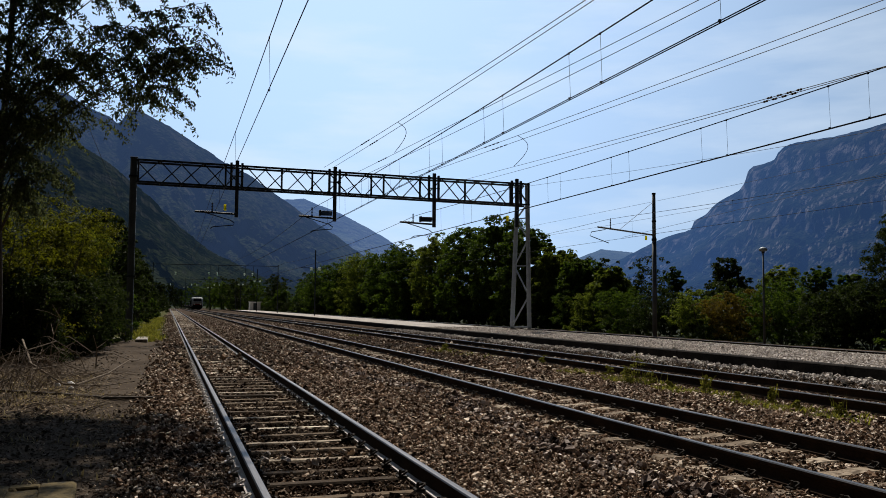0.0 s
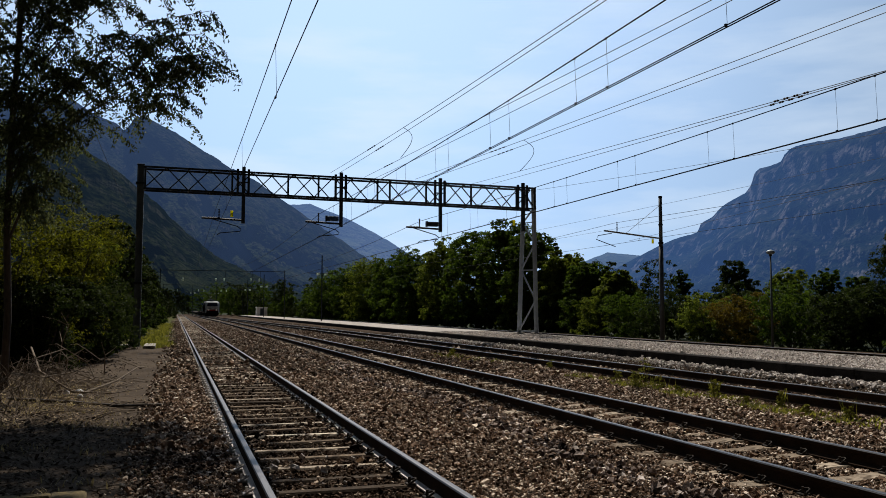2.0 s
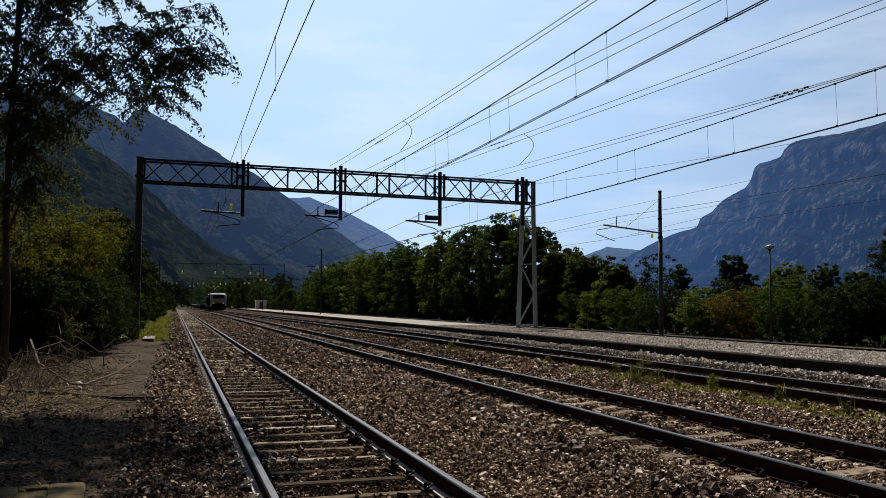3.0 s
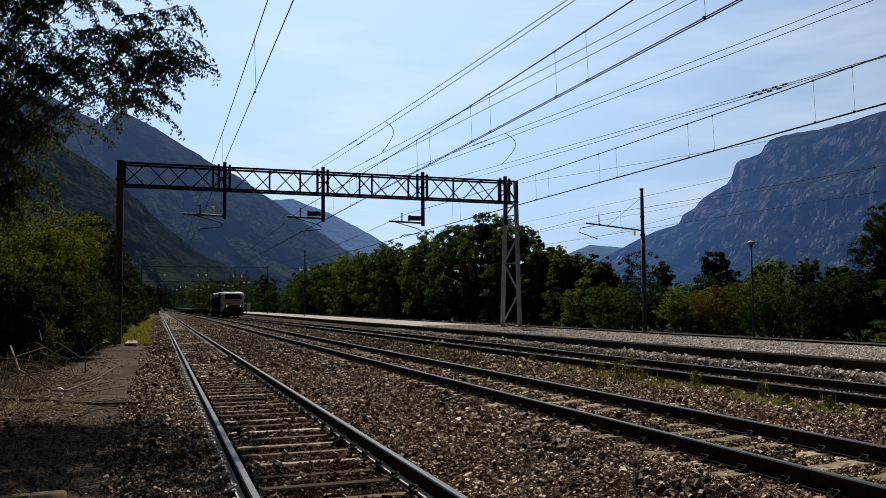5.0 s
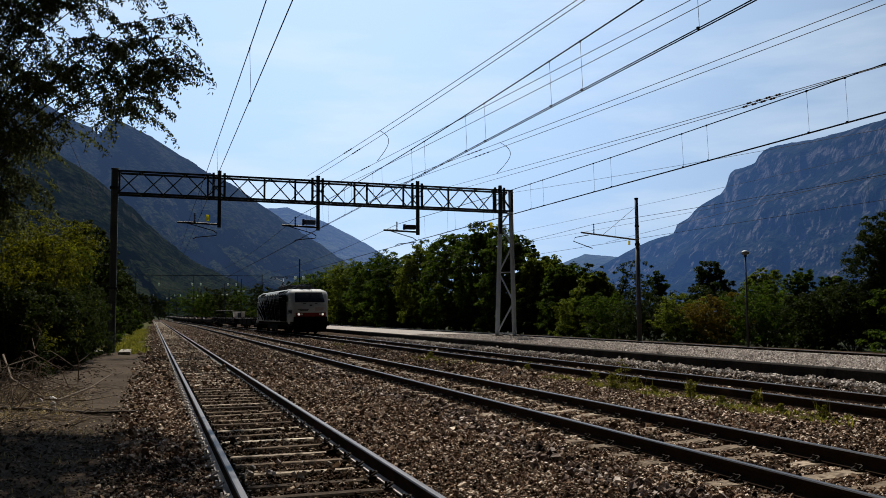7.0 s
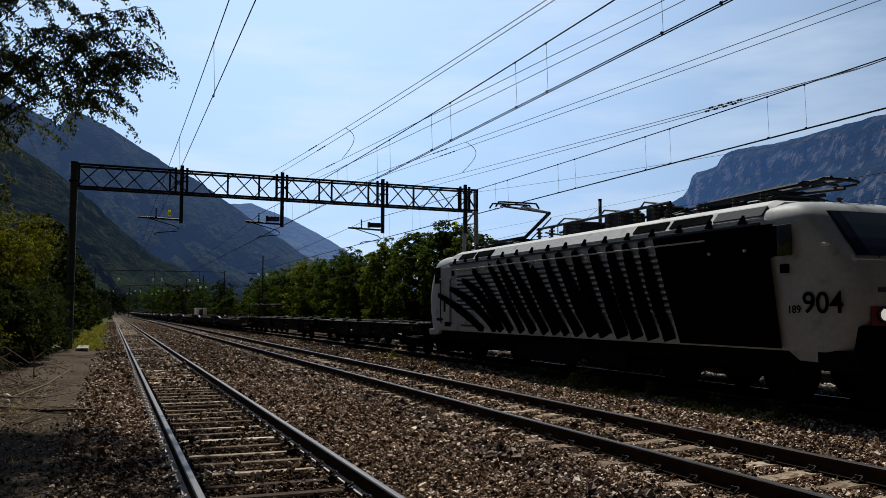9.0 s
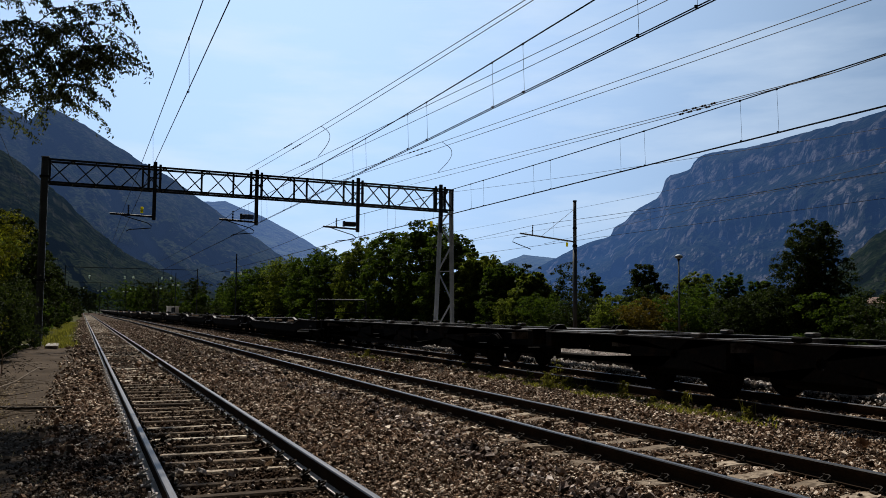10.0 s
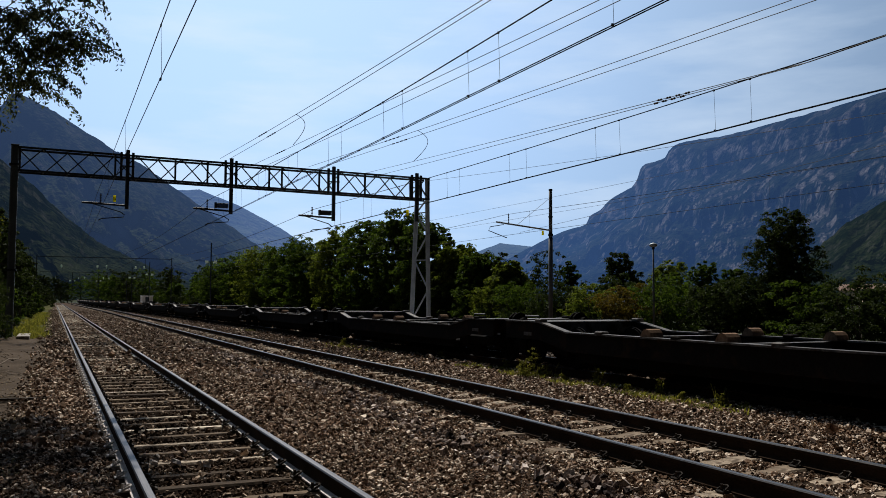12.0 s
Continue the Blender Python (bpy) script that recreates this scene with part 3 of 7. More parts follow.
straw = scatter_stones("dead_leaves", 5200, (-3.2, 0.2, 12.6, 21), 0.016, lambda x, y: verge_height(x, y) + 0.006, DEAD_LEAF, 19, lambda x, y, rng: rng.uniform(size=len(x)) < np.where(np.abs(x + 0.7) < 0.35, 0.12, 0.9), 1.3, 0.16)
tagged(straw, "pale dead leaves strewn over the sunlit earth", "leaf litter", kind="stuff")
tagged(litter, "fine gravel and leaf litter on the shaded verge", "litter", kind="stuff")
tagged(verge_stones, "small scattered stones on bare earth", "pebbles", kind="stuff")


def rail_rows(k, side, ys):
    """The rail's section, swept along the track: foot, web and head."""
    half = [(0.075, -0.172), (0.075, -0.160), (0.02, -0.146), (0.0085, -0.13), (0.0085, -0.055), (0.034, -0.042), (0.036, -0.012), (0.027, -0.001), (0.012, 0.0)]
    ring = half + [(-x, z) for x, z in reversed(half)]
    rows = []
    for y in ys:
        x = float(track_x(k, np.float64(y))) + side * HALF_GAUGE
        rows.append([(x + a, y, b) for a, b in ring])
    return rows


RAIL_SLOTS = [2, 2, 1, 1, 1, 1, 0, 0, 0, 0, 0, 1, 1, 1, 1, 2, 2, 2]


def sleeper_mesh(name, half_len, half_w, mat, dip=0.02):
    g = Geo()
    rows = []
    for x, z in ((-half_len, -0.03), (-half_len + 0.04, 0.0), (-0.45, 0.0), (-0.3, -dip), (0.3, -dip), (0.45, 0.0), (half_len - 0.04, 0.0), (half_len, -0.03)):
        rows.append([(x, -half_w - 0.02, -0.2), (x, half_w + 0.02, -0.2), (x, half_w, z - 0.02), (x, half_w - 0.02, z), (x, -half_w + 0.02, z), (x, -half_w, z - 0.02)])
    g.loft(rows)
    return mesh_of(name, g, mat)


def clip_mesh(mat):
    g = Geo()
    g.box(-0.055, 0.035, -0.05, 0.05, 0.0, 0.02, bevel=0.006)
    g.tube([(-0.03, -0.045, 0.02), (0.03, -0.035, 0.05), (0.045, 0, 0.055), (0.03, 0.035, 0.05), (-0.03, 0.045, 0.02)], 0.011, 6)
    g.tube([(-0.02, 0, 0.0), (-0.02, 0, 0.075)], 0.014, 6)
    return mesh_of("rail_clip", g, mat)


sleeper_kinds = (sleeper_mesh("sleeper", 1.25, 0.075, SLEEPER_OLD, 0.0), sleeper_mesh("sleeper", 1.15, 0.13, SLEEPER), sleeper_mesh("sleeper", 1.15, 0.13, SLEEPER_OLD))
clip, pale_clip = clip_mesh(CLIP), clip_mesh(RAIL_FOOT)
LOOKS = ("straight railway track with polished rails on weathered sleepers", "straight railway track with pale concrete sleepers in brown ballast",
         "station loop track with rusty-sided rails and oily sleepers", "siding track beyond the platform with rusty rails")
tracks = []
for k in range(4):
    tr = thing("railway_track", LOOKS[k], "railway track", "parallel station tracks")
    ys = [-30, 20, 40] + [40 + 10 * i for i in range(1, 29)]
    for side in (-1, 1):
        g = Geo().loft(rail_rows(k, side, ys), slots=RAIL_SLOTS)
        part("rail", g, [RAIL_TOP if k == 0 else RAIL_DULL, RAIL_RUST, RAIL_FOOT if k == 0 else RAIL_RUST], tr)
    tracks.append(tr)

# ---- low platform: a dark stone kerb and pale gravel ----
PLATFORM_Z, PLATFORM_X0, PLATFORM_X1 = 0.30, 13.05, 17.4
plat = thing("platform", "low station platform of pale gravel with stone kerb", "platform", kind="structure")
g = Geo()
ys = np.arange(-30, 190.1, 2.0)
for a, b in zip(ys[:-1], ys[1:]):
    g.box(PLATFORM_X0, PLATFORM_X0 + 0.32, a + 0.006, b - 0.006, -0.5, PLATFORM_Z + 0.01, bevel=0.02)
part("kerb", g, KERB, plat, "dark stone kerb coloured darker for its shaded face")
g = Geo()
for a, b in zip(ys[:-1], ys[1:]):
    g.box(PLATFORM_X1 - 0.3, PLATFORM_X1, a + 0.006, b - 0.006, -0.5, PLATFORM_Z + 0.0, bevel=0.02)
part("kerb", g, CONCRETE, plat)
top = sheet("gravel_top", np.linspace(PLATFORM_X0 + 0.3, PLATFORM_X1 - 0.28, 18), stretch(-30, 190, 0.4, 0.03),
            lambda x, y: PLATFORM_Z - 0.012 + 0.014 * ripple(x, y, 4.0), PALE_GRAVEL)
top.parent = plat
pale = scatter_stones("platform_gravel", 24000, (PLATFORM_X0 + 0.3, PLATFORM_X1 - 0.3, 9, 45), 0.0155, lambda x, y: PLATFORM_Z + 0 * x, surface(
    "pale_stone", (0.30, 0.265, 0.24), (0.78, 0.71, 0.65), 0.9, grain=50, stain=1, bump=0.3, vary=0.5, island=True), 9, None, 1.3)
pale_low = scatter_stones("lineside_gravel", 8500, (12.2, PLATFORM_X0, 9, 50), 0.022, bed_height, pale.data.materials[0], 10, None, 1.4)
tagged(pale_low, "pale gravel between rail and platform kerb", "gravel", kind="stuff")
tagged(pale, "pale grey gravel strewn over the platform", "gravel", kind="stuff")
siding_bed = sheet("siding_bed", np.linspace(17.4, 27, 30), stretch(-30, 330, 0.6, 0.03), lambda x, y: -0.21 + 0.02 * ripple(x, y, 1.0), BED_FAR)
tagged(siding_bed, "dark weedy ballast of the siding", "ballast", kind="structure")

# ---- overhead line: gantry, masts, wires ----
GY = 39.5
gantry = thing("signal_gantry", "dark steel lattice portal gantry carrying the overhead lines", "gantry")


def truss_z(x, top):
    u = (x + 1.5) / 18.6
    return (7.74 - 0.14 * u) if top else (6.78 - 0.22 * u)


DEPTH = 0.36
for y in (GY - DEPTH, GY + DEPTH):
    for top in (True, False):
        part("chord", Geo().beam((-1.45, y, truss_z(-1.45, top)), (17.15, y, truss_z(17.15, top)), 0.075, 0.085), STEEL_DARK, gantry)
bays = 20
for i in range(bays):
    x0, x1 = -1.45 + 18.6 * i / bays, -1.45 + 18.6 * (i + 1) / bays
    for y, flip in ((GY - DEPTH, i % 2), (GY + DEPTH, 1 - i % 2)):
        a, b = (x0, y, truss_z(x0, bool(flip))), (x1, y, truss_z(x1, not flip))
        part("brace", Geo().beam(a, b, 0.045), STEEL_DARK, gantry)
    part("tie", Geo().beam((x0, GY - DEPTH, truss_z(x0, True)), (x0, GY + DEPTH, truss_z(x0, True)), 0.05), STEEL_DARK, gantry)
    part("tie", Geo().beam((x0, GY - DEPTH, truss_z(x0, False)), (x0, GY + DEPTH, truss_z(x0, False)), 0.05), STEEL_DARK, gantry)
for x in (-1.4, 2.3, 6.2, 9.0, 9.6, 11.4, 16.1, 17.1, 4.8, 13.7):
    part("upright", Geo().beam((x, GY - DEPTH, truss_z(x, False)), (x, GY - DEPTH, truss_z(x, True)), 0.08), STEEL_DARK, gantry)
# single mast at the verge
flange = [(-0.145, -0.12), (-0.095, -0.12), (-0.095, -0.015), (0.095, -0.015), (0.095, -0.12), (0.145, -0.12), (0.145, 0.12), (0.095, 0.12), (0.095, 0.015), (-0.095, 0.015), (-0.095, 0.12), (-0.145, 0.12)]
g = Geo().loft([[(-1.60 + u, GY + v, z) for u, v in flange] for z in (-0.2, 7.85)])
part("mast", g, POST_GREY, gantry, "weathered grey steel mast")
for z in (7.0, 2.6):
    part("mast_collar", Geo().box(-1.80, -1.40, GY - 0.2, GY + 0.2, z, z + 0.08), STEEL_DARK, gantry)
part("mast_cap", Geo().box(-1.76, -1.44, GY - 0.16, GY + 0.16, 7.85, 7.89, bevel=0.01), STEEL_DARK, gantry)
# lattice tower on the platform
for x0, x1, y0, y1 in ((16.52, 16.80, GY + 0.40, GY + 0.34), (17.12, 17.02, GY - 0.40, GY - 0.34)):
    g = Geo()
    for dx in (-0.055, 0.055):
        g.beam((x0 + dx, y0, PLATFORM_Z - 0.1), (x1 + dx, y1, 7.62), 0.022, 0.12)
    g.beam((x0, y0, PLATFORM_Z - 0.1), (x1, y1, 7.62), 0.11, 0.02)
    part("tower_leg", g, STEEL_ZINC, gantry, "pale galvanised steel leg")
    part("leg_base", Geo().box(x0 - 0.22, x0 + 0.22, y0 - 0.22, y0 + 0.22, PLATFORM_Z - 0.1, PLATFORM_Z + 0.08, bevel=0.02), CONCRETE, gantry, "concrete footing")
levels = [0.45, 2.0, 3.5, 4.8, 5.9, 6.6, 7.5]
for i, (za, zb) in enumerate(zip(levels[:-1], levels[1:])):
    ends = []
    for z in (za, zb):
        u = (z - 0.3) / 7.3
        ends.append(((16.52 + 0.28 * u, GY + 0.40 - 0.06 * u, z), (17.12 - 0.10 * u, GY - 0.40 + 0.06 * u, z)))
    part("tower_brace", Geo().beam(ends[0][i % 2], ends[1][1 - i % 2], 0.06), STEEL_ZINC, gantry)
    if i % 2 == 0:
        part("tower_brace", Geo().beam(ends[0][0], ends[0][1], 0.05), STEEL_ZINC, gantry)
# drop posts with their cantilevers
for n, (x, zlow, arm_to, plate) in enumerate(((2.80, 5.36, 1.0, "yellow"), (7.25, 5.34, 5.6, "blue"), (12.10, 5.24, 10.4, "blue"), (16.42, 5.4, 0, "yellow"))):
    post = part("drop_post", Geo().beam((x, GY - DEPTH - 0.08, zlow), (x, GY - DEPTH - 0.08, truss_z(x, True) + 0.22), 0.15, 0.13), STEEL_DARK, gantry)
    for dx in (-0.26, 0.22):
        part("clamp_bar", Geo().beam((x + dx, GY - DEPTH - 0.06, truss_z(x, False) - 0.12), (x + dx, GY - DEPTH - 0.06, truss_z(x, True) + 0.12), 0.10), STEEL_DARK, gantry)
    for z in (truss_z(x, False), truss_z(x, True), (truss_z(x, False) + truss_z(x, True)) / 2):
        part("clamp_bar", Geo().beam((x - 0.3, GY - DEPTH - 0.1, z), (x + 0.28, GY - DEPTH - 0.1, z), 0.05), STEEL_DARK, gantry)
    y = GY - DEPTH - 0.08
    if arm_to:
        part("cantilever", Geo().tube([(x, y, zlow + 0.14), (arm_to, y, zlow + 0.20)], 0.045, 8), STEEL_DARK, gantry)
        xi = x - 1.05
        part("insulator", Geo().insulator((xi, y, zlow + 0.2), (xi, y, zlow + 0.62), 0.045, 6), INSULATOR, gantry)
        part("insulator", Geo().insulator((xi - 0.5, y, zlow + 0.2), (xi - 0.05, y, zlow + 0.2), 0.055, 6), INSULATOR, gantry)
        curve = [(xi - 0.3, y, zlow + 0.16), (x - 0.7, y, zlow - 0.02), (x - 0.25, y, zlow - 0.14), (x - 0.08, y, zlow - 0.26), (x - 0.12, y, zlow - 0.36), (x - 0.5, y, zlow - 0.40), (x - 1.0, y, zlow - 0.46), (x - 1.12, y, zlow - 0.54)]
        part("steady_arm", Geo().tube(curve, 0.022, 6), STEEL_DARK, gantry)
    if plate == "yellow":
        part("sign", Geo().box(x - 0.56, x - 0.44, y - 0.03, y, zlow + 0.28, zlow + 0.56), YELLOW, gantry, "small yellow warning plate")
    else:
        part("motor_box", Geo().box(x - 0.62, x - 0.12, y - 0.1, y + 0.1, zlow + 0.26, zlow + 0.48, bevel=0.02), BLUE_BOX if n == 1 else STEEL_DARK, gantry, "small switch box")
        part("bracket", Geo().box(x - 0.72, x - 0.64, y - 0.1, y + 0.1, zlow + 0.24, zlow + 0.5), STEEL_DARK, gantry)


def wire(line, pts, r, mat=WIRE, name="wire"):
    return part(name, Geo().tube(pts, r, 5, caps=False), mat, line)


def curve_pts(fx, fz, a, b, step=3.0):
    n = max(2, int((b - a) / step))
    return [(fx(a + (b - a) * i / n), a + (b - a) * i / n, fz(a + (b - a) * i / n)) for i in range(n + 1)]


def sag(low, high, middle, half):
    """A wire slung in equal spans; low is its height in mid-span."""
    return lambda y: low + (high - low) * ((((y - middle + half) % (2 * half)) - half) / half) ** 2


def overhead(label, fx, contact, messenger, droppers, r=(0.0075, 0.0085)):
    line = thing("overhead_line", label, "overhead line", "overhead lines")
    wire(line, curve_pts(fx, contact, -30, 200), r[0], name="contact_wire")
    if r[1] > 0.011:
        wire(line, curve_pts(lambda y: fx(y) + 0.05, contact, -30, 200), r[0], name="contact_wire")
    wire(line, curve_pts(fx, messenger, -30, 200, 2.0), r[1], name="messenger_wire")
    for y in droppers:
        part("dropper", Geo().tube([(fx(y), y, messenger(y)), (fx(y) + 0.03, y, contact(y))], 0.0035, 4, caps=False), WIRE, line)
        part("dropper_clamp", Geo().box(fx(y) - 0.006, fx(y) + 0.022, y - 0.014, y + 0.014, contact(y) - 0.010, contact(y) + 0.024), WIRE, line)
        part("dropper_clamp", Geo().box(fx(y) - 0.011, fx(y) + 0.011, y - 0.016, y + 0.016, messenger(y) - 0.022, messenger(y) + 0.014), WIRE, line)
    return line


overhead("single contact wire and messenger on slim droppers", lambda y: 1.36 + 0.0068 * y, lambda y: 4.96, sag(5.85, 6.05, 15, 24.5), (14.0, 22.2, 30.4))
overhead("twin contact wire with messenger and paired droppers", lambda y: 6.26 + 0.004 * (y - 12), lambda y: 4.92, sag(5.69, 6.02, 15, 24.5),
         [b + d for b in (7.5, 11.6, 15.7, 19.75, 23.9, 28.0, 32.1, 36.0) for d in (0, 1.1)], (0.0085, 0.0115))
overhead("heavy contact wire with messenger and paired droppers", lambda y: 11.27 + 0.003 * (y - 14), lambda y: 4.70 + 0.003 * (y - 11), sag(5.48, 5.85, 14, 25.5),
         [b + d for b in (7.3, 11.4, 15.3, 19.4, 23.5, 27.6, 31.6, 35.6) for d in (0, 0.92)], (0.0085, 0.0115))
overhead("contact wire and messenger over the siding", lambda y: 22.0, lambda y: 4.97, sag(5.75, 6.1, 14.5, 25), (13.5, 21.5, 29.5, 37.5), (0.009, 0.010))

feeders = thing("feeder_lines", "paired feeder wires with strain insulators and jumper loops", "feeder wires")


def feeder(a, b, dip, r, mat=WIRE, ins=None):
    """A slack wire between two points that hangs dip metres low in the middle; ins: where an insulator sits along it."""
    a, b = Vector(a), Vector(b)
    at = lambda u: a.lerp(b, u) - Vector((0, 0, 4 * dip * u * (1 - u)))
    wire(feeders, [at(i / 24) for i in range(25)], r, mat)
    if ins:
        for k in range(4):
            u = ins + k * 0.010
            part("strain_insulator", Geo().insulator(at(u), at(u + 0.006), 0.024, 2), INSULATOR, feeders)
    return at


A1 = feeder((6.80, GY, 7.92), (7.46, 5.5, 7.08), 0.11, 0.009, ins=0.22)
feeder((7.20, GY, 7.92), (7.52, 5.4, 7.08), 0.11, 0.009, ins=0.22)
D1 = feeder((8.42, GY, 7.79), (10.14, 5.2, 7.37), 0.02, 0.009, ins=0.1)
feeder((8.84, GY, 7.71), (10.31, 5.1, 7.38), 0.11, 0.009)
E1 = feeder((10.94, GY, 7.82), (13.22, 3.9, 7.18), 0.08, 0.009, ins=0.25)
feeder((11.22, GY, 7.70), (13.54, 3.7, 7.14), 0.06, 0.009, ins=0.25)
I1 = feeder((13.84, GY, 7.72), (11.4, 10.2, 5.50), 0.02, 0.008)
feeder((11.4, 10.2, 5.50), (11.35, -10, 5.95), 0.0, 0.008)
feeder((11.15, 10.2, 5.41), (11.1, -10, 5.9), 0.0, 0.008)
I2 = feeder((14.59, GY, 7.67), (11.15, 10.2, 5.41), 0.02, 0.008)
feeder((16.9, GY, 7.5), (19.6, 12, 6.25), 0.1, 0.007)
feeder((20.6, 36, 4.8), (19.6, 8, 6.0), 0.05, 0.007)
feeder((24.4, 60, 7.2), (24.4, -10, 7.2), 0.15, 0.007)
feeder((24.7, 60, 6.4), (24.7, -10, 6.4), 0.15, 0.007)
feeder((-2.4, 62, 6.4), (-2.1, 4, 6.4), 0.15, 0.007)
for at, u, drop in ((A1, 0.37, -0.95), (E1, 0.33, -1.05)):
    p = at(u)
    loop = [p + Vector((0.14 * math.sin(math.pi * q), 0.35 * q - 0.75 * math.sin(math.pi * q), drop * q)) for q in (k / 12 for k in range(13))]
    part("jumper_loop", Geo().tube(loop, 0.010, 5), WIRE, feeders)
# tension clamps on the wire over the station track
for at in (I1, I2):
    for k in range(4):
        part("strain_insulator", Geo().insulator(at(0.85 + 0.011 * k), at(0.856 + 0.011 * k), 0.024, 2), INSULATOR, feeders)

mast = thing("catenary_mast", "slim grey steel mast with one cantilever arm", "mast", at=pose(24.5, GY, 0))
part("pole", Geo().tube([(0, 0, -0.3), (0, 0, 4.9)], 0.12, 12).tube([(0, 0, 4.9), (0, 0, 7.5)], 0.10, 12, r1=0.09), POST_GREY, mast, smooth=True)
part("pole_cap", Geo().tube([(0, 0, 7.48), (0, 0, 7.56)], 0.105, 12), STEEL_DARK, mast)
part("pole_collar", Geo().tube([(0, 0, 5.0), (0, 0, 5.12)], 0.135, 12).tube([(0, 0, 6.0), (0, 0, 6.08)], 0.12, 12), STEEL_DARK, mast)
part("cantilever", Geo().tube([(0, 0, 5.30), (-3.35, 0, 5.62)], 0.045, 8), STEEL_ZINC, mast)
part("stay", Geo().tube([(0, 0, 7.1), (-2.1, 0, 5.5)], 0.012, 5), STEEL_DARK, mast)
part("insulator", Geo().insulator((-2.6, 0, 5.5), (-2.6, 0, 6.1), 0.04, 7), INSULATOR, mast)
part("steady_arm", Geo().tube([(-2.9, 0, 5.5), (-3.7, 0, 5.35), (-3.8, 0, 5.15), (-3.4, 0, 5.02), (-2.7, 0, 4.8)], 0.022, 6), STEEL_DARK, mast)
part("sign", Geo().box(-0.56, -0.44, -0.03, 0, 5.02, 5.25), YELLOW, mast, "small yellow plate")

lamp = thing("street_lamp", "slim grey lamp post with a pale round head", "street lamp", at=pose(26.2, 32.95, -0.2))
part("pole", Geo().tube([(0, 0, -0.1), (0, 0, 4.3)], 0.055, 8, r1=0.035), POST_GREY, lamp, smooth=True)
rows = []
for z, r in ((0, 0.05), (0.03, 0.15), (0.08, 0.2), (0.14, 0.19), (0.19, 0.12), (0.22, 0.03)):
    rows.append([(r * math.cos(a), r * math.sin(a), 4.28 + z) for a in (2 * math.pi * j / 14 for j in range(14))])
part("head", Geo().loft(rows), STEEL_ZINC, lamp, "pale lamp head", smooth=True)
part("head_mount", Geo().tube([(0, 0, 4.2), (0, 0, 4.3)], 0.07, 8), STEEL_DARK, lamp)

# masts and portals far along the line
far_mast = thing("catenary_mast", "slim dark mast far along the line", "mast", "far masts", at=pose(15.6, 95, 0))
part("pole", Geo().tube([(0, 0, -0.3), (0, 0, 7.6)], 0.065, 8), STEEL_DARK, far_mast)
part("cantilever", Geo().tube([(-1.6, 0, 5.6), (1.6, 0, 5.6)], 0.04, 6), STEEL_DARK, far_mast)
for x in (-0.45, 0.45):
    part("insulator", Geo().insulator((x - 0.18, 0, 5.5), (x + 0.18, 0, 5.5), 0.17, 3), PORCELAIN, far_mast, "white insulator")
for x, y in ((14.6, 150), (13.9, 176), (9.6, 215), (4.0, 215)):
    copy_thing(far_mast, pose(x, y, 0))
far_portal = thing("far_gantry", "slender dark gantry far down the track", "gantry", "far gantries", at=pose(0, 120, 0))
part("crossbar", Geo().beam((-2, 0, 6.8), (14.5, 0, 6.8), 0.06, 0.07), STEEL_DARK, far_portal)
for x in (-2, 14.5):
    part("mast", Geo().beam((x, 0, -0.3), (x, 0, 7.0), 0.10), STEEL_DARK, far_portal)
for x in (0.9, 5.2, 6.3, 9.9, 11.0):
    part("insulator", Geo().insulator((x, 0, 5.4), (x, 0, 5.8), 0.13, 3), PORCELAIN, far_portal, "white insulator")
    part("drop_post", Geo().beam((x + 0.15, 0, 5.2), (x + 0.15, 0, 6.8), 0.045), STEEL_DARK, far_portal)
copy_thing(far_portal, pose(-0.5, 190, 0))

# ---- the train: front end towards -y ----
loco = thing("locomotive", "white electric locomotive with black zebra stripes hauling empty flat wagons", "locomotive")
FRONT, REAR = 8.37, 9.12


def reach(end, z):
    """How far an end's face lies from the middle at a height: the front end is the shorter and the more raked."""
    if end < 0:
        return FRONT - float(np.interp(z, (0.75, 1.3, 1.9, 2.36, 3.02, 3.12, 3.2, 3.27), (0.25, 0.03, 0.0, 0.27, 0.82, 0.92, 1.05, 1.3)))
    return REAR - float(np.interp(z, (0.75, 1.3, 1.9, 2.35, 3.0, 3.15, 3.22, 3.27), (0.3, 0.06, 0.0, 0.14, 0.52, 0.64, 0.74, 0.95)))


def outline(z, w, r):
    def half(e):
        return [(w, e - 1.2), (w - 0.02, e - 0.75), (w - 0.055, e - 0.42), (w - 0.11, e - 0.22), (w - 0.19, e - 0.10), (w - 0.31 - r, e - 0.03), (0.6, e + 0.01), (0.2, e + 0.02)]

    def nose(e):
        """The front cab's sides draw in towards its face."""
        side = lambda y: w - float(np.interp(FRONT - y, (0, 0.25, 0.6, 1.0, 1.35), (0.27, 0.21, 0.13, 0.05, 0.0)))
        return [(side(e - 1.2), e - 1.2), (side(e - 0.7), e - 0.7), (side(e - 0.35), e - 0.35), (side(e - 0.16) - 0.01, e - 0.16), (side(e - 0.07) - 0.05, e - 0.07), (side(e) - 0.13 - r, e - 0.015), (0.6, e + 0.01), (0.2, e + 0.02)]
    rear, front = half(reach(1, z)), nose(reach(-1, z))
    ring = [(x, y, z) for x, y in rear] + [(-x, y, z) for x, y in reversed(rear)]
    return ring + [(-x, -y, z) for x, y in front] + [(x, -y, z) for x, y in reversed(front)]


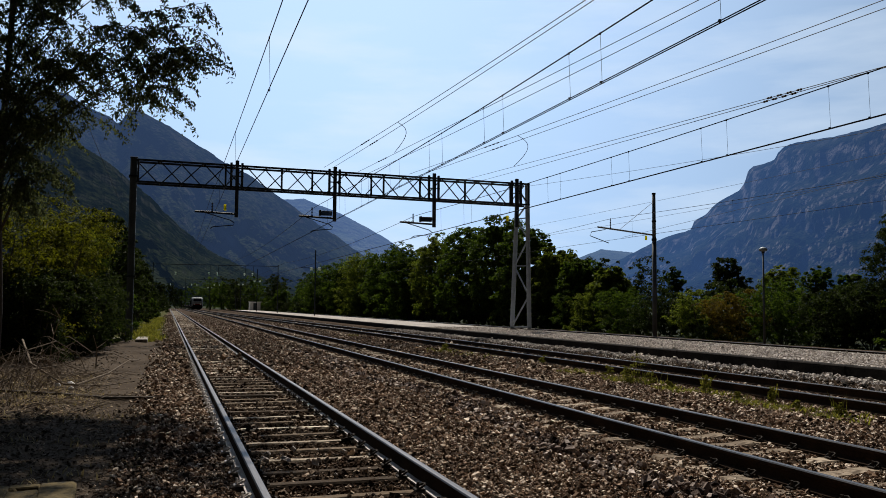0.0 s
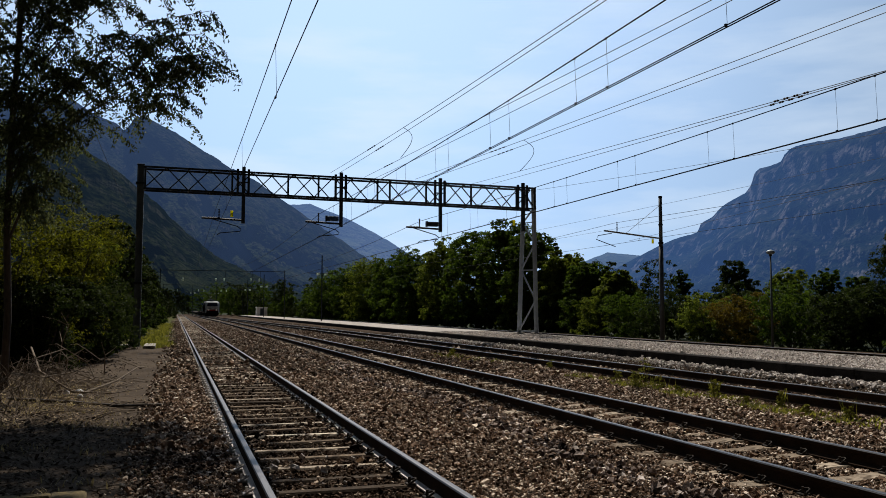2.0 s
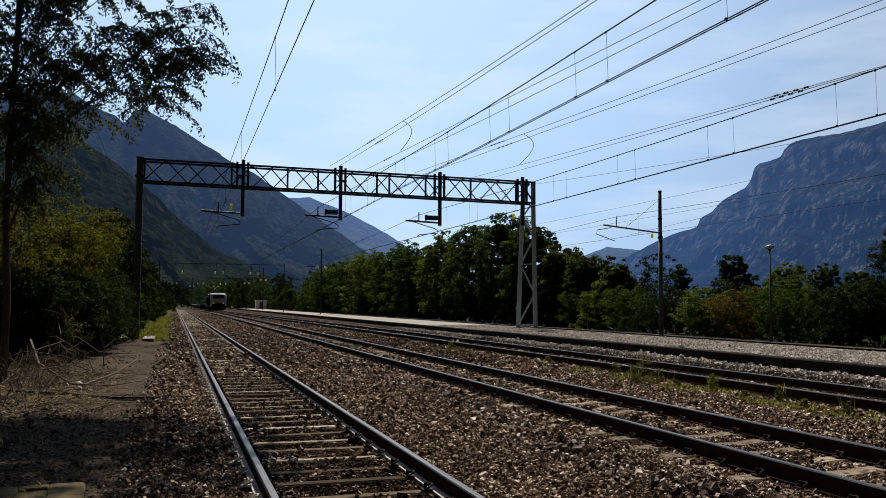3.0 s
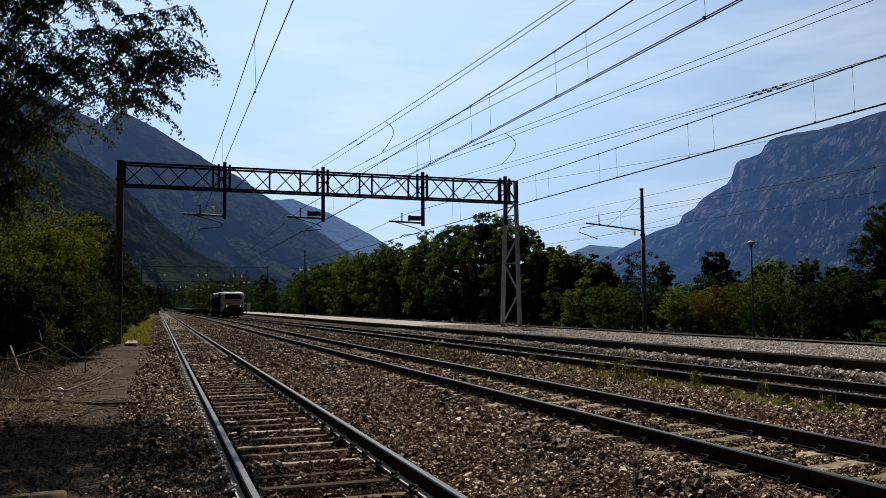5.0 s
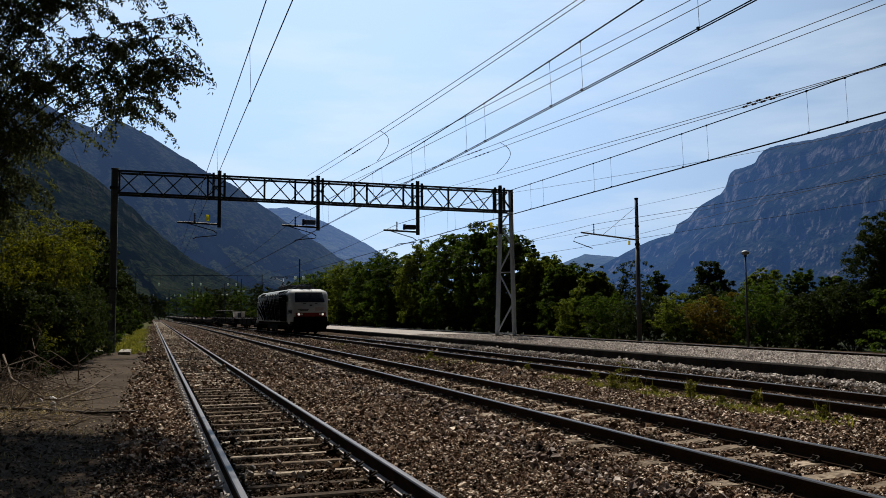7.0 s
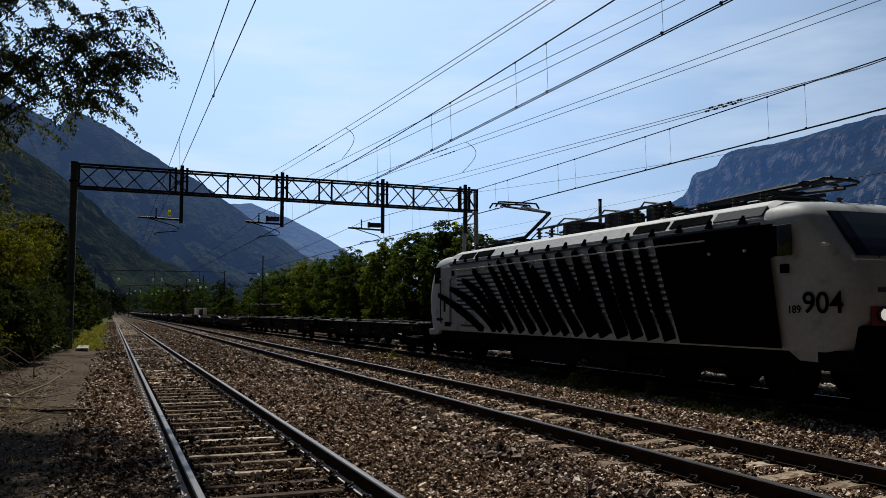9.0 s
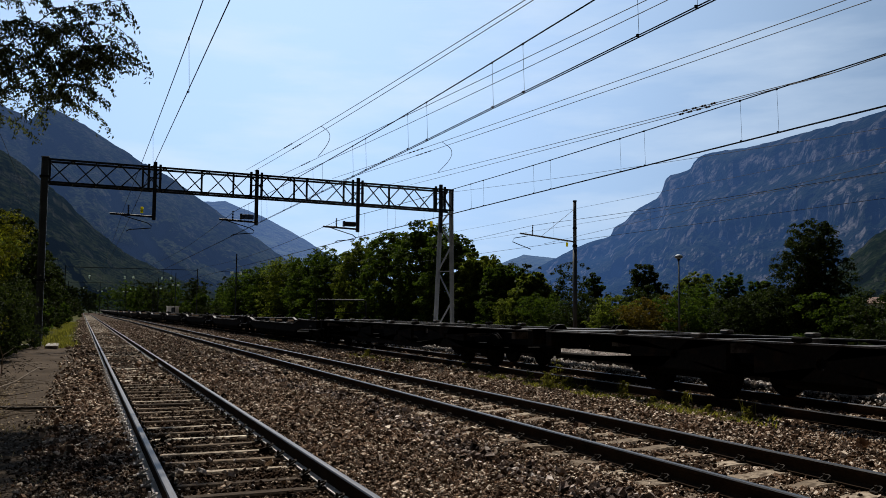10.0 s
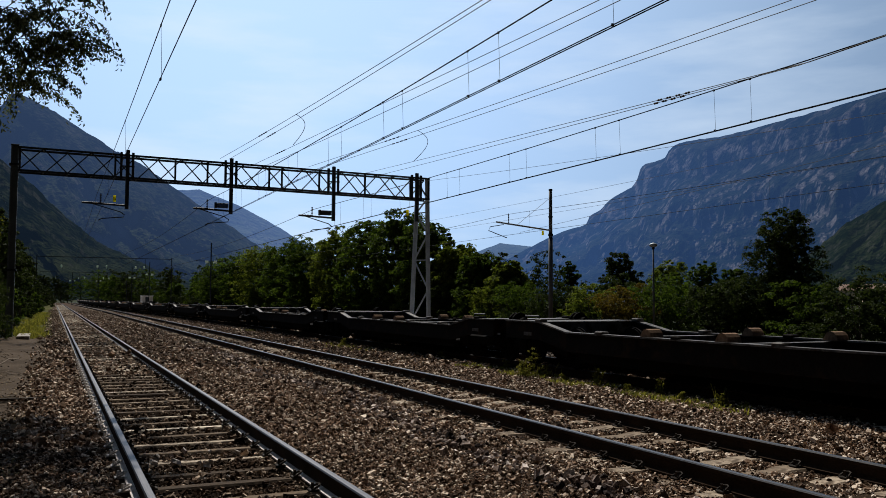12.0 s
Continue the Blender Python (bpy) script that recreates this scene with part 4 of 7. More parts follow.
g = Geo().loft([outline(z, w, r) for z, w, r in ((0.90, 1.49, 0), (0.915, 1.498, 0), (0.96, 1.5, 0), (1.5, 1.5, 0), (1.9, 1.5, 0), (2.36, 1.5, 0), (2.80, 1.5, 0), (2.88, 1.497, 0), (2.95, 1.49, 0.0), (3.02, 1.465, 0.01), (3.08, 1.43, 0.02), (3.13, 1.39, 0.03), (3.17, 1.33, 0.05), (3.21, 1.24, 0.07), (3.24, 1.12, 0.09), (3.26, 0.9, 0.1), (3.27, 0.62, 0.0))])
body = part("body", g, WHITE_PAINT, loco, "white painted body", smooth=True)
for end in (-1, 1):
    for side in (-1, 1):
        pts = [(7.12, 0.92), (7.32, 0.76), (8.10, 0.72), (8.32, 0.73), (8.32, 0.92)] if end < 0 else [(7.85, 0.92), (8.08, 0.76), (8.74, 0.74), (8.86, 0.92)]
        draw = lambda y: 0.24 * max(0.0, y - 7.1) if end < 0 else 0.0
        rows = [[(side * (x + 0.012 - draw(y)), end * y, z) for y, z in pts] for x in (1.30, 1.47)]
        part("cab_skirt", Geo().loft(rows), WHITE_PAINT, loco, "white corner skirt below the cab")
part("underframe", Geo().box(-1.36, 1.36, -8.45, 8.45, 0.62, 0.93, bevel=0.03), FRAME_BLACK, loco)
part("equipment_box", Geo().box(-1.40, 1.40, -2.6, 2.6, 0.30, 0.7, bevel=0.05), FRAME_BLACK, loco)
part("gutter", Geo().box(-1.525, -1.48, -6.6, 6.9, 2.90, 2.94).box(1.48, 1.525, -6.6, 6.9, 2.90, 2.94), GREY_PAINT, loco)
part("rub_strip", Geo().box(-1.565, -1.495, -5.3, 6.42, 2.725, 2.755, bevel=0.006).box(1.495, 1.565, -5.3, 6.42, 2.725, 2.755, bevel=0.006), WHITE_PAINT, loco)
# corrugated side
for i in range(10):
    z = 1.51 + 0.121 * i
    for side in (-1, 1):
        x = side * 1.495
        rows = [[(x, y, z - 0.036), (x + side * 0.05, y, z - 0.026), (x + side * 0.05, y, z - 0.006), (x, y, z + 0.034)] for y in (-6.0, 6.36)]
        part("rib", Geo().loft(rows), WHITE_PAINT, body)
        # shade between the ribs put in as thin grey strips
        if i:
            part("groove", Geo().box(*sorted((side * 1.496, side * 1.506)), -6.0, 6.34, z - 0.085, z - 0.04), GREY_PAINT, body, "grey strip for the shade between the ribs")
# roof with sloping hatches
roof_rows = []
for y in (-6.75, -6.55, 6.95, 7.2):
    low = 0.0 if -6.6 < y < 7 else 0.05
    roof_rows.append([(1.48, y, 3.05), (1.485, y, 3.14 - low), (1.30, y, 3.36 - low), (1.10, y, 3.45 - low), (-1.10, y, 3.45 - low), (-1.30, y, 3.36 - low), (-1.485, y, 3.14 - low), (-1.48, y, 3.05)])
roof = part("roof", Geo().loft(roof_rows), WHITE_PAINT, loco, "pale roof panels")
roof.location.z = -0.12
for side in (-1, 1):
    for a, b, mat in ((6.3, 5.22, GRILLE), (5.08, 3.95, GRILLE), (-2.95, -4.02, GRILLE), (-4.16, -5.26, GRILLE), (-5.42, -6.62, GREY_PAINT)):
        rows = [[(side * (1.46 + o * 0.85), y, 3.17 + o * 0.6) for y in (a, b)] + [(side * (1.328 + o * 0.8), y, 3.327 + o * 0.6) for y in (b, a)] for o in (-0.012, 0.018)]
        part("roof_grille", Geo().loft(rows), mat, roof, "dark ventilation grille")
    for y in np.arange(-6.2, 6.6, 0.85):
        part("lifting_lug", Geo().loft([[(side * 1.53, y - 0.10, 3.07), (side * 1.53, y + 0.10, 3.07), (side * 1.50, y, 3.22)], [(side * 1.46, y - 0.10, 3.07), (side * 1.46, y + 0.10, 3.07), (side * 1.44, y, 3.22)]]), BLACK_PAINT, roof)
# zebra stripes: fanned at the rear, steep amidships, solid towards the front cab
def stripe(a, mid, b, wide, side):
    """A black band through three places (y, z) of the body's side, pointed at its top, ragged over the ribs."""
    (y0, z0), (y1, z1), (y2, z2) = a, mid, b
    at = lambda u: (y0 * (1 - u) * (1 - 2 * u) + 4 * y1 * u * (1 - u) + y2 * u * (2 * u - 1), z0 * (1 - u) * (1 - 2 * u) + 4 * z1 * u * (1 - u) + z2 * u * (2 * u - 1))
    rows, n = [], 44
    over = lambda q, o: side * (float(np.interp(q, (1.10, 1.44), (1.504, 1.549))) + o)
    for i in range(n):
        u = i / (n - 1)
        (ya, za), (yb, zb), (y, z) = at(u - 0.02), at(u + 0.02), at(u)
        ln = math.hypot(yb - ya, zb - za)
        ny, nz = (zb - za) / ln, -(yb - ya) / ln
        w = wide / 2 * (0.45 + 0.6 * min(1, u * 2.2) ** 0.6) * (1 + 0.06 * math.sin(z * 51.9) + 0.04 * math.sin(11 * u + y0 * 5))
        clip_z = lambda q: min(max(q, 0.93), 2.89)
        lo, hi = (y - ny * w, clip_z(z - nz * w)), (y + ny * w, clip_z(z + nz * w))
        rows.append([(over(lo[1], 0.0), *lo), (over(hi[1], 0.0), *hi), (over(hi[1], 0.004), *hi), (over(lo[1], 0.004), *lo)])
    part("stripe", Geo().loft(rows), BLACK_PAINT, body, "black painted stripe")


BANDS = (((7.82, 2.01), (5.97, 1.53), (4.35, 0.93), 0.26), ((6.85, 2.20), (4.95, 1.68), (3.52, 0.93), 0.28), ((5.85, 2.42), (4.28, 1.81), (3.15, 0.93), 0.30),
         ((5.05, 2.68), (3.78, 1.91), (2.55, 0.93), 0.31), ((3.95, 2.78), (2.88, 1.89), (1.92, 0.93), 0.31), ((3.38, 2.88), (2.28, 1.88), (1.28, 0.93), 0.33),
         ((2.75, 2.88), (1.66, 1.94), (0.66, 0.93), 0.33), ((1.95, 2.89), (1.04, 1.98), (0.12, 0.93), 0.34), ((1.35, 2.62), (0.50, 1.79), (-0.35, 0.93), 0.27),
         ((0.75, 2.89), (0.02, 1.96), (-0.92, 0.93), 0.33), ((0.08, 2.89), (-0.62, 2.04), (-1.50, 0.93), 0.42), ((-0.70, 2.89), (-1.25, 2.04), (-2.02, 0.93), 0.43),
         ((-1.42, 2.89), (-2.02, 2.02), (-2.62, 0.93), 0.42), ((-2.15, 2.89), (-2.60, 2.01), (-3.14, 0.93), 0.40), ((-2.75, 2.89), (-3.16, 2.04), (-3.68, 0.93), 0.38), ((-3.32, 2.89), (-3.70, 2.03), (-4.20, 0.93), 0.35))
for side in (-1, 1):
    for a, mid, b, wide in BANDS:
        stripe(a, mid, b, wide, side)
    rows = [[(x, -3.74, 2.89), (x, -6.95, 2.89), (x, -6.95, 2.36), (x, -6.88, 2.34), (x, -7.08, 0.93), (x, -4.55, 0.93), (x, -4.12, 1.9)] for x in (side * 1.549, side * 1.553)]
    part("stripe", Geo().loft(rows), BLACK_PAINT, body, "solid black field behind the front cab")
    # side windows, doors, handrails
    for end in (-1, 1):
        x = side * 1.5
        part("cab_window", Geo().box(min(x, x + side * 0.012), max(x, x + side * 0.012), *sorted((end * 7.30, end * 6.90)), 2.37, 2.86, bevel=0.004), WINDSCREEN, body) if end < 0 else \
            part("cab_window", Geo().box(min(x, x + side * 0.012), max(x, x + side * 0.012), *sorted((end * 8.24, end * 7.72)), 2.38, 2.90, bevel=0.004), WINDSCREEN, body)
    y0, y1 = 6.80, 7.50
    x = side * 1.5
    door = part("door", Geo().box(min(x, x + side * 0.015), max(x, x + side * 0.015), y0, y1, 1.14, 2.88, bevel=0.006), WHITE_PAINT, body, "white cab door")
    # recess drawn as a raised plate, its shade given by black colour
    part("door_recess", Geo().box(min(x, x + side * 0.022), max(x, x + side * 0.022), y0 + 0.46, y0 + 0.62, 1.48, 1.78, bevel=0.008), BLACK_PAINT, door)
    for y in (y0 - 0.06, y1 + 0.06):
        part("handrail", Geo().tube([(x, y, 1.12), (x + side * 0.07, y, 1.16), (x + side * 0.07, y, 2.46), (x, y, 2.5)], 0.018, 6), STEEL_DARK, body)
        part("rail_knob", Geo().tube([(x, y, 2.5), (x + side * 0.09, y, 2.5)], 0.03, 8), LENS, body)
    part("step", Geo().box(min(x, x + side * 0.02), max(x, x + side * 0.02), 6.86, 7.34, 1.03, 1.17, bevel=0.008), BLACK_PAINT, body)
    part("vent", Geo().box(min(x, x + side * 0.02), max(x, x + side * 0.02), 6.56, 6.76, 2.58, 2.73, bevel=0.008), BLACK_PAINT, body)
    part("name_bar", Geo().box(min(x, x + side * 0.006), max(x, x + side * 0.006), 7.52, 8.08, 1.20, 1.28), BLACK_PAINT, body, "dark maker's lettering as a bar")
    part("name_bar", Geo().box(min(x, x + side * 0.006), max(x, x + side * 0.006), 5.0, 6.05, 1.05, 1.11), GREY_PAINT, body)
    # no lettering: a small dark vent beside the front cab window
    part("name_bar", Geo().box(min(x, x + side * 0.006), max(x, x + side * 0.006), -7.23, -7.03, 2.10, 2.24), BLACK_PAINT, body)


def lettering(text, size, m, mat, parent, label=""):
    cu = bpy.data.curves.new("lettering", "FONT")
    cu.offset = 0.012 * size
    cu.body, cu.size, cu.extrude, cu.align_x, cu.align_y = text, size, 0.002, "CENTER", "CENTER"
    tmp = bpy.data.objects.new("lettering", cu)
    scene.collection.objects.link(tmp)
    me = bpy.data.meshes.new_from_object(tmp.evaluated_get(bpy.context.evaluated_depsgraph_get()))
    bpy.data.objects.remove(tmp)
    me.materials.clear()
    me.materials.append(mat)
    ob = new("lettering", me)
    ob.parent, ob.matrix_basis = parent, m
    return tagged(ob, label)


for side in (-1, 1):
    for y in (-5.42, -6.32, -7.88):
        part("rail_knob", Geo().tube([(side * 1.36, y, 2.5), (side * (1.59 if y > -7 else 1.50), y, 2.5)], 0.026, 8), LENS, body)
lettering("904", 0.45, pose(-1.395, -7.76, 1.62, 90, 0, -78), BLACK_PAINT, body, "black running number")
lettering("189", 0.17, pose(-1.478, -7.28, 1.53, 90, 0, -84), BLACK_PAINT, body, "black running number")
lettering("904", 0.46, pose(1.505, 7.8, 1.64, 90, 0, 90), BLACK_PAINT, body, "black running number")
for end in (-1, 1):
    face = lambda z: end * (reach(end, z) + 0.012)
    tip = (FRONT if end < 0 else REAR) - 8.77
    half_w = 1.21 if end < 0 else 1.29
    red_w, glass = (1.10, 0.85) if end < 0 else (1.18, 1.0)
    cabf = part("cab_front", Geo().loft([[(x, face(z) + end * o, z) for x in (-red_w, red_w)] + [(x, face(z2) + end * o, z2) for x in (red_w, -red_w)] for o in (0.0, 0.012) for z, z2 in ((1.30, 1.58),)]), RED_PAINT, loco, "red band across the cab front")
    across = ((-1.27, 0.06), (-1.22, 0.035), (-1.0, 0.005), (0, -0.005), (1.0, 0.005), (1.22, 0.035), (1.27, 0.06))
    rows = [[(x * k * glass, face(z) - end * (back - o), z) for x, back in across] for o, z, k in ((0.0, 2.33, 1.0), (0.05, 2.33, 1.0), (0.055, 2.47, 0.995), (0.06, 2.62, 0.99), (0.055, 2.85, 0.96), (0.05, 3.06, 0.94), (0.0, 3.06, 0.94))]
    part("windscreen", Geo().loft(rows, closed=False), WINDSCREEN, cabf, "dark raked windscreen")
    part("lower_front", Geo().box(-half_w, half_w, *sorted((end * (8.5 + tip), end * (8.80 + tip))), 0.90, 1.30, bevel=0.03), BLACK_PAINT, loco)
    part("buffer_beam", Geo().box(-half_w, half_w, *sorted((end * (8.3 + tip), end * (8.82 + tip))), 0.55, 1.0, bevel=0.03), FRAME_BLACK, loco)
    part("plough", Geo().loft([[(-1.25, end * (8.5 + tip), 0.6), (1.25, end * (8.5 + tip), 0.6), (1.1, end * (8.75 + tip), 0.18), (-1.1, end * (8.75 + tip), 0.18)], [(-1.25, end * (8.45 + tip), 0.6), (1.25, end * (8.45 + tip), 0.6), (1.1, end * (8.68 + tip), 0.18), (-1.1, end * (8.68 + tip), 0.18)]]), FRAME_BLACK, loco)
    for x in (-0.87, 0.87):
        part("buffer", Geo().tube([(x, end * (8.75 + tip), 1.02), (x, end * (9.1 + tip), 1.02)], 0.10, 10).tube([(x, end * (9.1 + tip), 1.02), (x, end * (9.16 + tip), 1.02)], 0.23, 14), FRAME_BLACK, loco)
        part("headlight", Geo().tube([(x, end * (8.74 + tip), 1.46), (x, end * (8.815 + tip), 1.46)], 0.085, 14), HEADLIGHT if end < 0 else LENS, cabf, "lit round headlight" if end < 0 else "")
        part("lamp_ring", Geo().tube([(x, end * (8.74 + tip), 1.46), (x, end * (8.80 + tip), 1.46)], 0.12, 14), STEEL_DARK, cabf)
        part("marker_light", Geo().tube([(x * 0.76, end * (8.74 + tip), 1.46), (x * 0.76, end * (8.80 + tip), 1.46)], 0.07, 12), LENS, cabf)
        part("wiper", Geo().tube([(x * 0.75, face(2.32), 2.30), (x * 0.45, face(2.75) + end * 0.05, 2.72)], 0.015, 5), BLACK_PAINT, cabf)
        part("handrail", Geo().tube([(x - 0.3, face(2.27) + end * 0.03, 2.27), (x + 0.25, face(2.27) + end * 0.03, 2.27)], 0.015, 6), LENS, cabf)
        part("hose", Geo().tube([(x * 0.45, end * (8.8 + tip), 0.95), (x * 0.45, end * (8.95 + tip), 0.8), (x * 0.4, end * (8.85 + tip), 0.5)], 0.03, 6), FRAME_BLACK, loco)
    part("coupling_hook", Geo().tube([(0, end * (8.8 + tip), 1.0), (0, end * (9.1 + tip), 1.0), (0, end * (9.12 + tip), 0.85)], 0.05, 8), FRAME_BLACK, loco)
    for x, z, w, h, mat in ((-0.55, 1.82, 0.8, 0.035, GREY_PAINT), (-0.5, 1.73, 0.6, 0.03, GREY_PAINT), (0.62, 1.84, 0.62, 0.12, FADED_RED), (0.02, 2.06, 0.16, 0.10, GREY_PAINT), (-0.42, 2.22, 0.2, 0.03, BLACK_PAINT), (0.42, 2.22, 0.2, 0.03, BLACK_PAINT)):
        y = face(z) + end * 0.004
        part("name_bar", Geo().box(x - w / 2, x + w / 2, *sorted((y - end * 0.05, y + end * 0.012)), z - h, z + h), mat, cabf)
# pantographs and roof equipment
def pantograph(base_y, knee, head, name):
    p = part(name, Geo().box(-0.6, 0.6, base_y - 0.75, base_y + 0.75, 3.62, 3.68).box(-0.55, -0.45, base_y - 1.1, base_y + 1.1, 3.66, 3.72).box(0.45, 0.55, base_y - 1.1, base_y + 1.1, 3.66, 3.72), STEEL_DARK, loco, "dark pantograph")
    p.location.z = -0.12
    for x in (-0.5, 0.5):
        for y in (base_y - 0.9, base_y + 0.9):
            part("insulator", Geo().insulator((x, y, 3.42), (x, y, 3.64), 0.09, 4), INSULATOR, p)
    part("lower_arm", Geo().tube([(0, base_y, 3.72), knee], 0.05, 8), STEEL_DARK, p)
    part("guide_rod", Geo().tube([(0.12, base_y - 0.25, 3.7), (0.1, knee[1] + 0.1, knee[2] - 0.14)], 0.018, 6), STEEL_DARK, p)
    for x in (-0.35, 0.35):
        part("upper_arm", Geo().tube([knee, (x, head[1], head[2] - 0.1)], 0.036, 6), STEEL_DARK, p)
    span = 1.0 if head[2] > 4.2 else 0.6
    if span < 1:
        for x in (-0.2, 0.2):
            part("upper_arm", Geo().tube([(x, knee[1], knee[2] - 0.02), (x, head[1] - 0.25, head[2] + 0.02)], 0.038, 6), STEEL_DARK, p)
    horn = 0.15 if head[2] > 4.2 else 0.03
    for dy in (-0.22, 0.22):
        bow = [(-0.72 * span, head[1] + dy, head[2] - horn), (-0.62 * span, head[1] + dy, head[2] - 0.005), (-0.45 * span, head[1] + dy, head[2]), (0.45 * span, head[1] + dy, head[2]), (0.62 * span, head[1] + dy, head[2] - 0.005), (0.72 * span, head[1] + dy, head[2] - horn)]
        part("contact_strip", Geo().tube(bow, 0.028, 6), STEEL_DARK, p)
    for x in (-0.35, 0.35):
        part("head_frame", Geo().beam((x, head[1] - 0.24, head[2] - 0.07), (x, head[1] + 0.24, head[2] - 0.07), 0.04), STEEL_DARK, p)


pantograph(4.9, (0, 3.25, 4.34), (0, 5.45, 4.86), "pantograph")
pantograph(-4.9, (0, -3.75, 3.80), (0, -6.6, 3.82), "pantograph")
for y in (6.3, 5.6, -3.3, -4.3, -5.3, -6.0):
    for x in (-0.85, 0.85):
        part("insulator", Geo().insulator((x, y, 3.42), (x, y, 3.66), 0.07, 4), INSULATOR, roof)
    part("conduit", Geo().tube([(-0.9, y, 3.52), (-0.4, y + 0.15, 3.66), (0.4, y + 0.15, 3.66), (0.9, y, 3.52)], 0.025, 6), STEEL_DARK, roof)
for y in (6.9, 6.5, 6.1, 5.7, 4.3, 3.9, -3.0, -3.5, -4.1, -5.6):
    part("roof_box", Geo().box(-0.75, 0.75, y - 0.16, y + 0.16, 3.42, 3.58 + 0.04 * math.sin(9 * y), bevel=0.02), STEEL_DARK, roof)
part("busbar", Geo().tube([(-0.5, 3.0, 3.72), (-0.5, -2.9, 3.76)], 0.035, 8), STEEL_DARK, loco)
part("busbar", Geo().tube([(0.3, 3.2, 3.68), (0.3, -3.2, 3.70)], 0.035, 8), STEEL_DARK, loco)
for y in (2.9, 2.2, 1.4, 0.9, -0.6, -1.1, -1.7, -2.4, -2.9):
    for x in (-0.5, 0.3):
        part("insulator", Geo().insulator((x, y, 3.42), (x, y, 3.86), 0.085, 5), INSULATOR, roof)
for y0, y1, h in ((1.9, 1.0, 0.46), (-0.1, -0.8, 0.5), (-1.8, -2.3, 0.48)):
    part("cable", Geo().tube([(-0.5, y0, 3.86), (-0.55, (y0 + y1) / 2, 3.98), (-0.45, y1 - 0.2, 3.9), (-0.5, y1 - 0.5, 3.5)], 0.022, 6), STEEL_DARK, roof)
    part("switch_box", Geo().box(-0.35, 0.35, y1, y0, 3.42, 3.42 + h, bevel=0.03), STEEL_DARK, roof)
part("horn", Geo().tube([(-1.0, 7.75, 3.30), (-1.0, 7.75, 3.5)], 0.035, 8), BLACK_PAINT, roof)


rolling = []


def wheel(g, x, r):
    """A flanged wheel about its own axle line."""
    out = 1 if x > 0 else -1
    g.disc((x, 0, 0), (1, 0, 0), r, 0.13, 24)
    g.disc((x - 0.02 * out, 0, 0), (1, 0, 0), r + 0.03, 0.03, 24)
    g.disc((x + 0.08 * out, 0, 0), (1, 0, 0), r * 0.3, 0.12, 12)
    for k in range(5):
        a = 2 * math.pi * k / 5
        g.disc((x + 0.07 * out, r * 0.6 * math.cos(a), r * 0.6 * math.sin(a)), (1, 0, 0), r * 0.1, 0.02, 8)


def bogie(parent, y, r, base, side_z, mat, wide=1.06):
    b = part("bogie", Geo().box(-wide - 0.06, -wide + 0.06, y - base / 2 - 0.5, y + base / 2 + 0.5, side_z - 0.12, side_z + 0.12, bevel=0.03)
             .box(wide - 0.06, wide + 0.06, y - base / 2 - 0.5, y + base / 2 + 0.5, side_z - 0.12, side_z + 0.12, bevel=0.03)
             .box(-wide, wide, y - 0.25, y + 0.25, side_z - 0.1, side_z + 0.15, bevel=0.03), mat, parent)
    for dy in (-base / 2, base / 2):
        for x in (-0.75, 0.75):
            g = Geo()
            wheel(g, x, r)
            w = part("wheel", g, FRAME_BLACK, b)
            w.matrix_basis = pose(0, y + dy, r)
            if parent is loco:
                rolling.append((w, r))
        part("axle", Geo().tube([(-0.8, y + dy, r), (0.8, y + dy, r)], 0.08, 8), FRAME_BLACK, b)
        for x in (-wide, wide):
            part("axle_box", Geo().box(x - 0.12, x + 0.12, y + dy - 0.16, y + dy + 0.16, r - 0.16, r + 0.14, bevel=0.02), mat, b)
            part("spring", Geo().tube([(x, y + dy + 0.26, r - 0.05), (x, y + dy + 0.26, side_z)], 0.07, 8), mat, b)
    return b


for y in (-4.95, 4.95):
    bogie(loco, y, 0.60, 2.9, 0.62, FRAME_BLACK, 1.12)
for x in (-1.2, 1.2):
    part("sand_box", Geo().box(x - 0.15, x + 0.15, -7.2, -6.7, 0.35, 0.75, bevel=0.03), FRAME_BLACK, loco)

DECK = 1.06


def holed_plates(x0, x1, y0, y1, z0, z1, holes, r):
    """Thick upright plates end to end along y, each with a round hole through it, at z half-way."""
    zc, n, plates = (z0 + z1) / 2, 16, []
    ends = [y0] + [(a + b) / 2 for a, b in zip(holes[:-1], holes[1:])] + [y1]
    for a, b, c in zip(ends[:-1], ends[1:], holes):
        g = Geo()
        inner, outer = [], []
        for j in range(n):
            t = 2 * math.pi * (j + 0.5) / n
            dy, dz = math.cos(t), math.sin(t)
            k = min(((b - c) if dy > 0 else (c - a)) / max(abs(dy), 1e-6), (z1 - zc) / max(abs(dz), 1e-6))
            inner.append((c + r * dy, zc + r * dz))
            outer.append((c + k * dy, zc + k * dz))
        corners = {1: (b, z1), 5: (a, z1), 9: (a, z0), 13: (b, z0)}
        for j, p in corners.items():
            outer[j] = p
        g.loft([[(x, y, z) for y, z in ring] for x, ring in ((x0, inner), (x0, outer), (x1, outer), (x1, inner), (x0, inner))], caps=False)
        plates.append(g)
    return plates


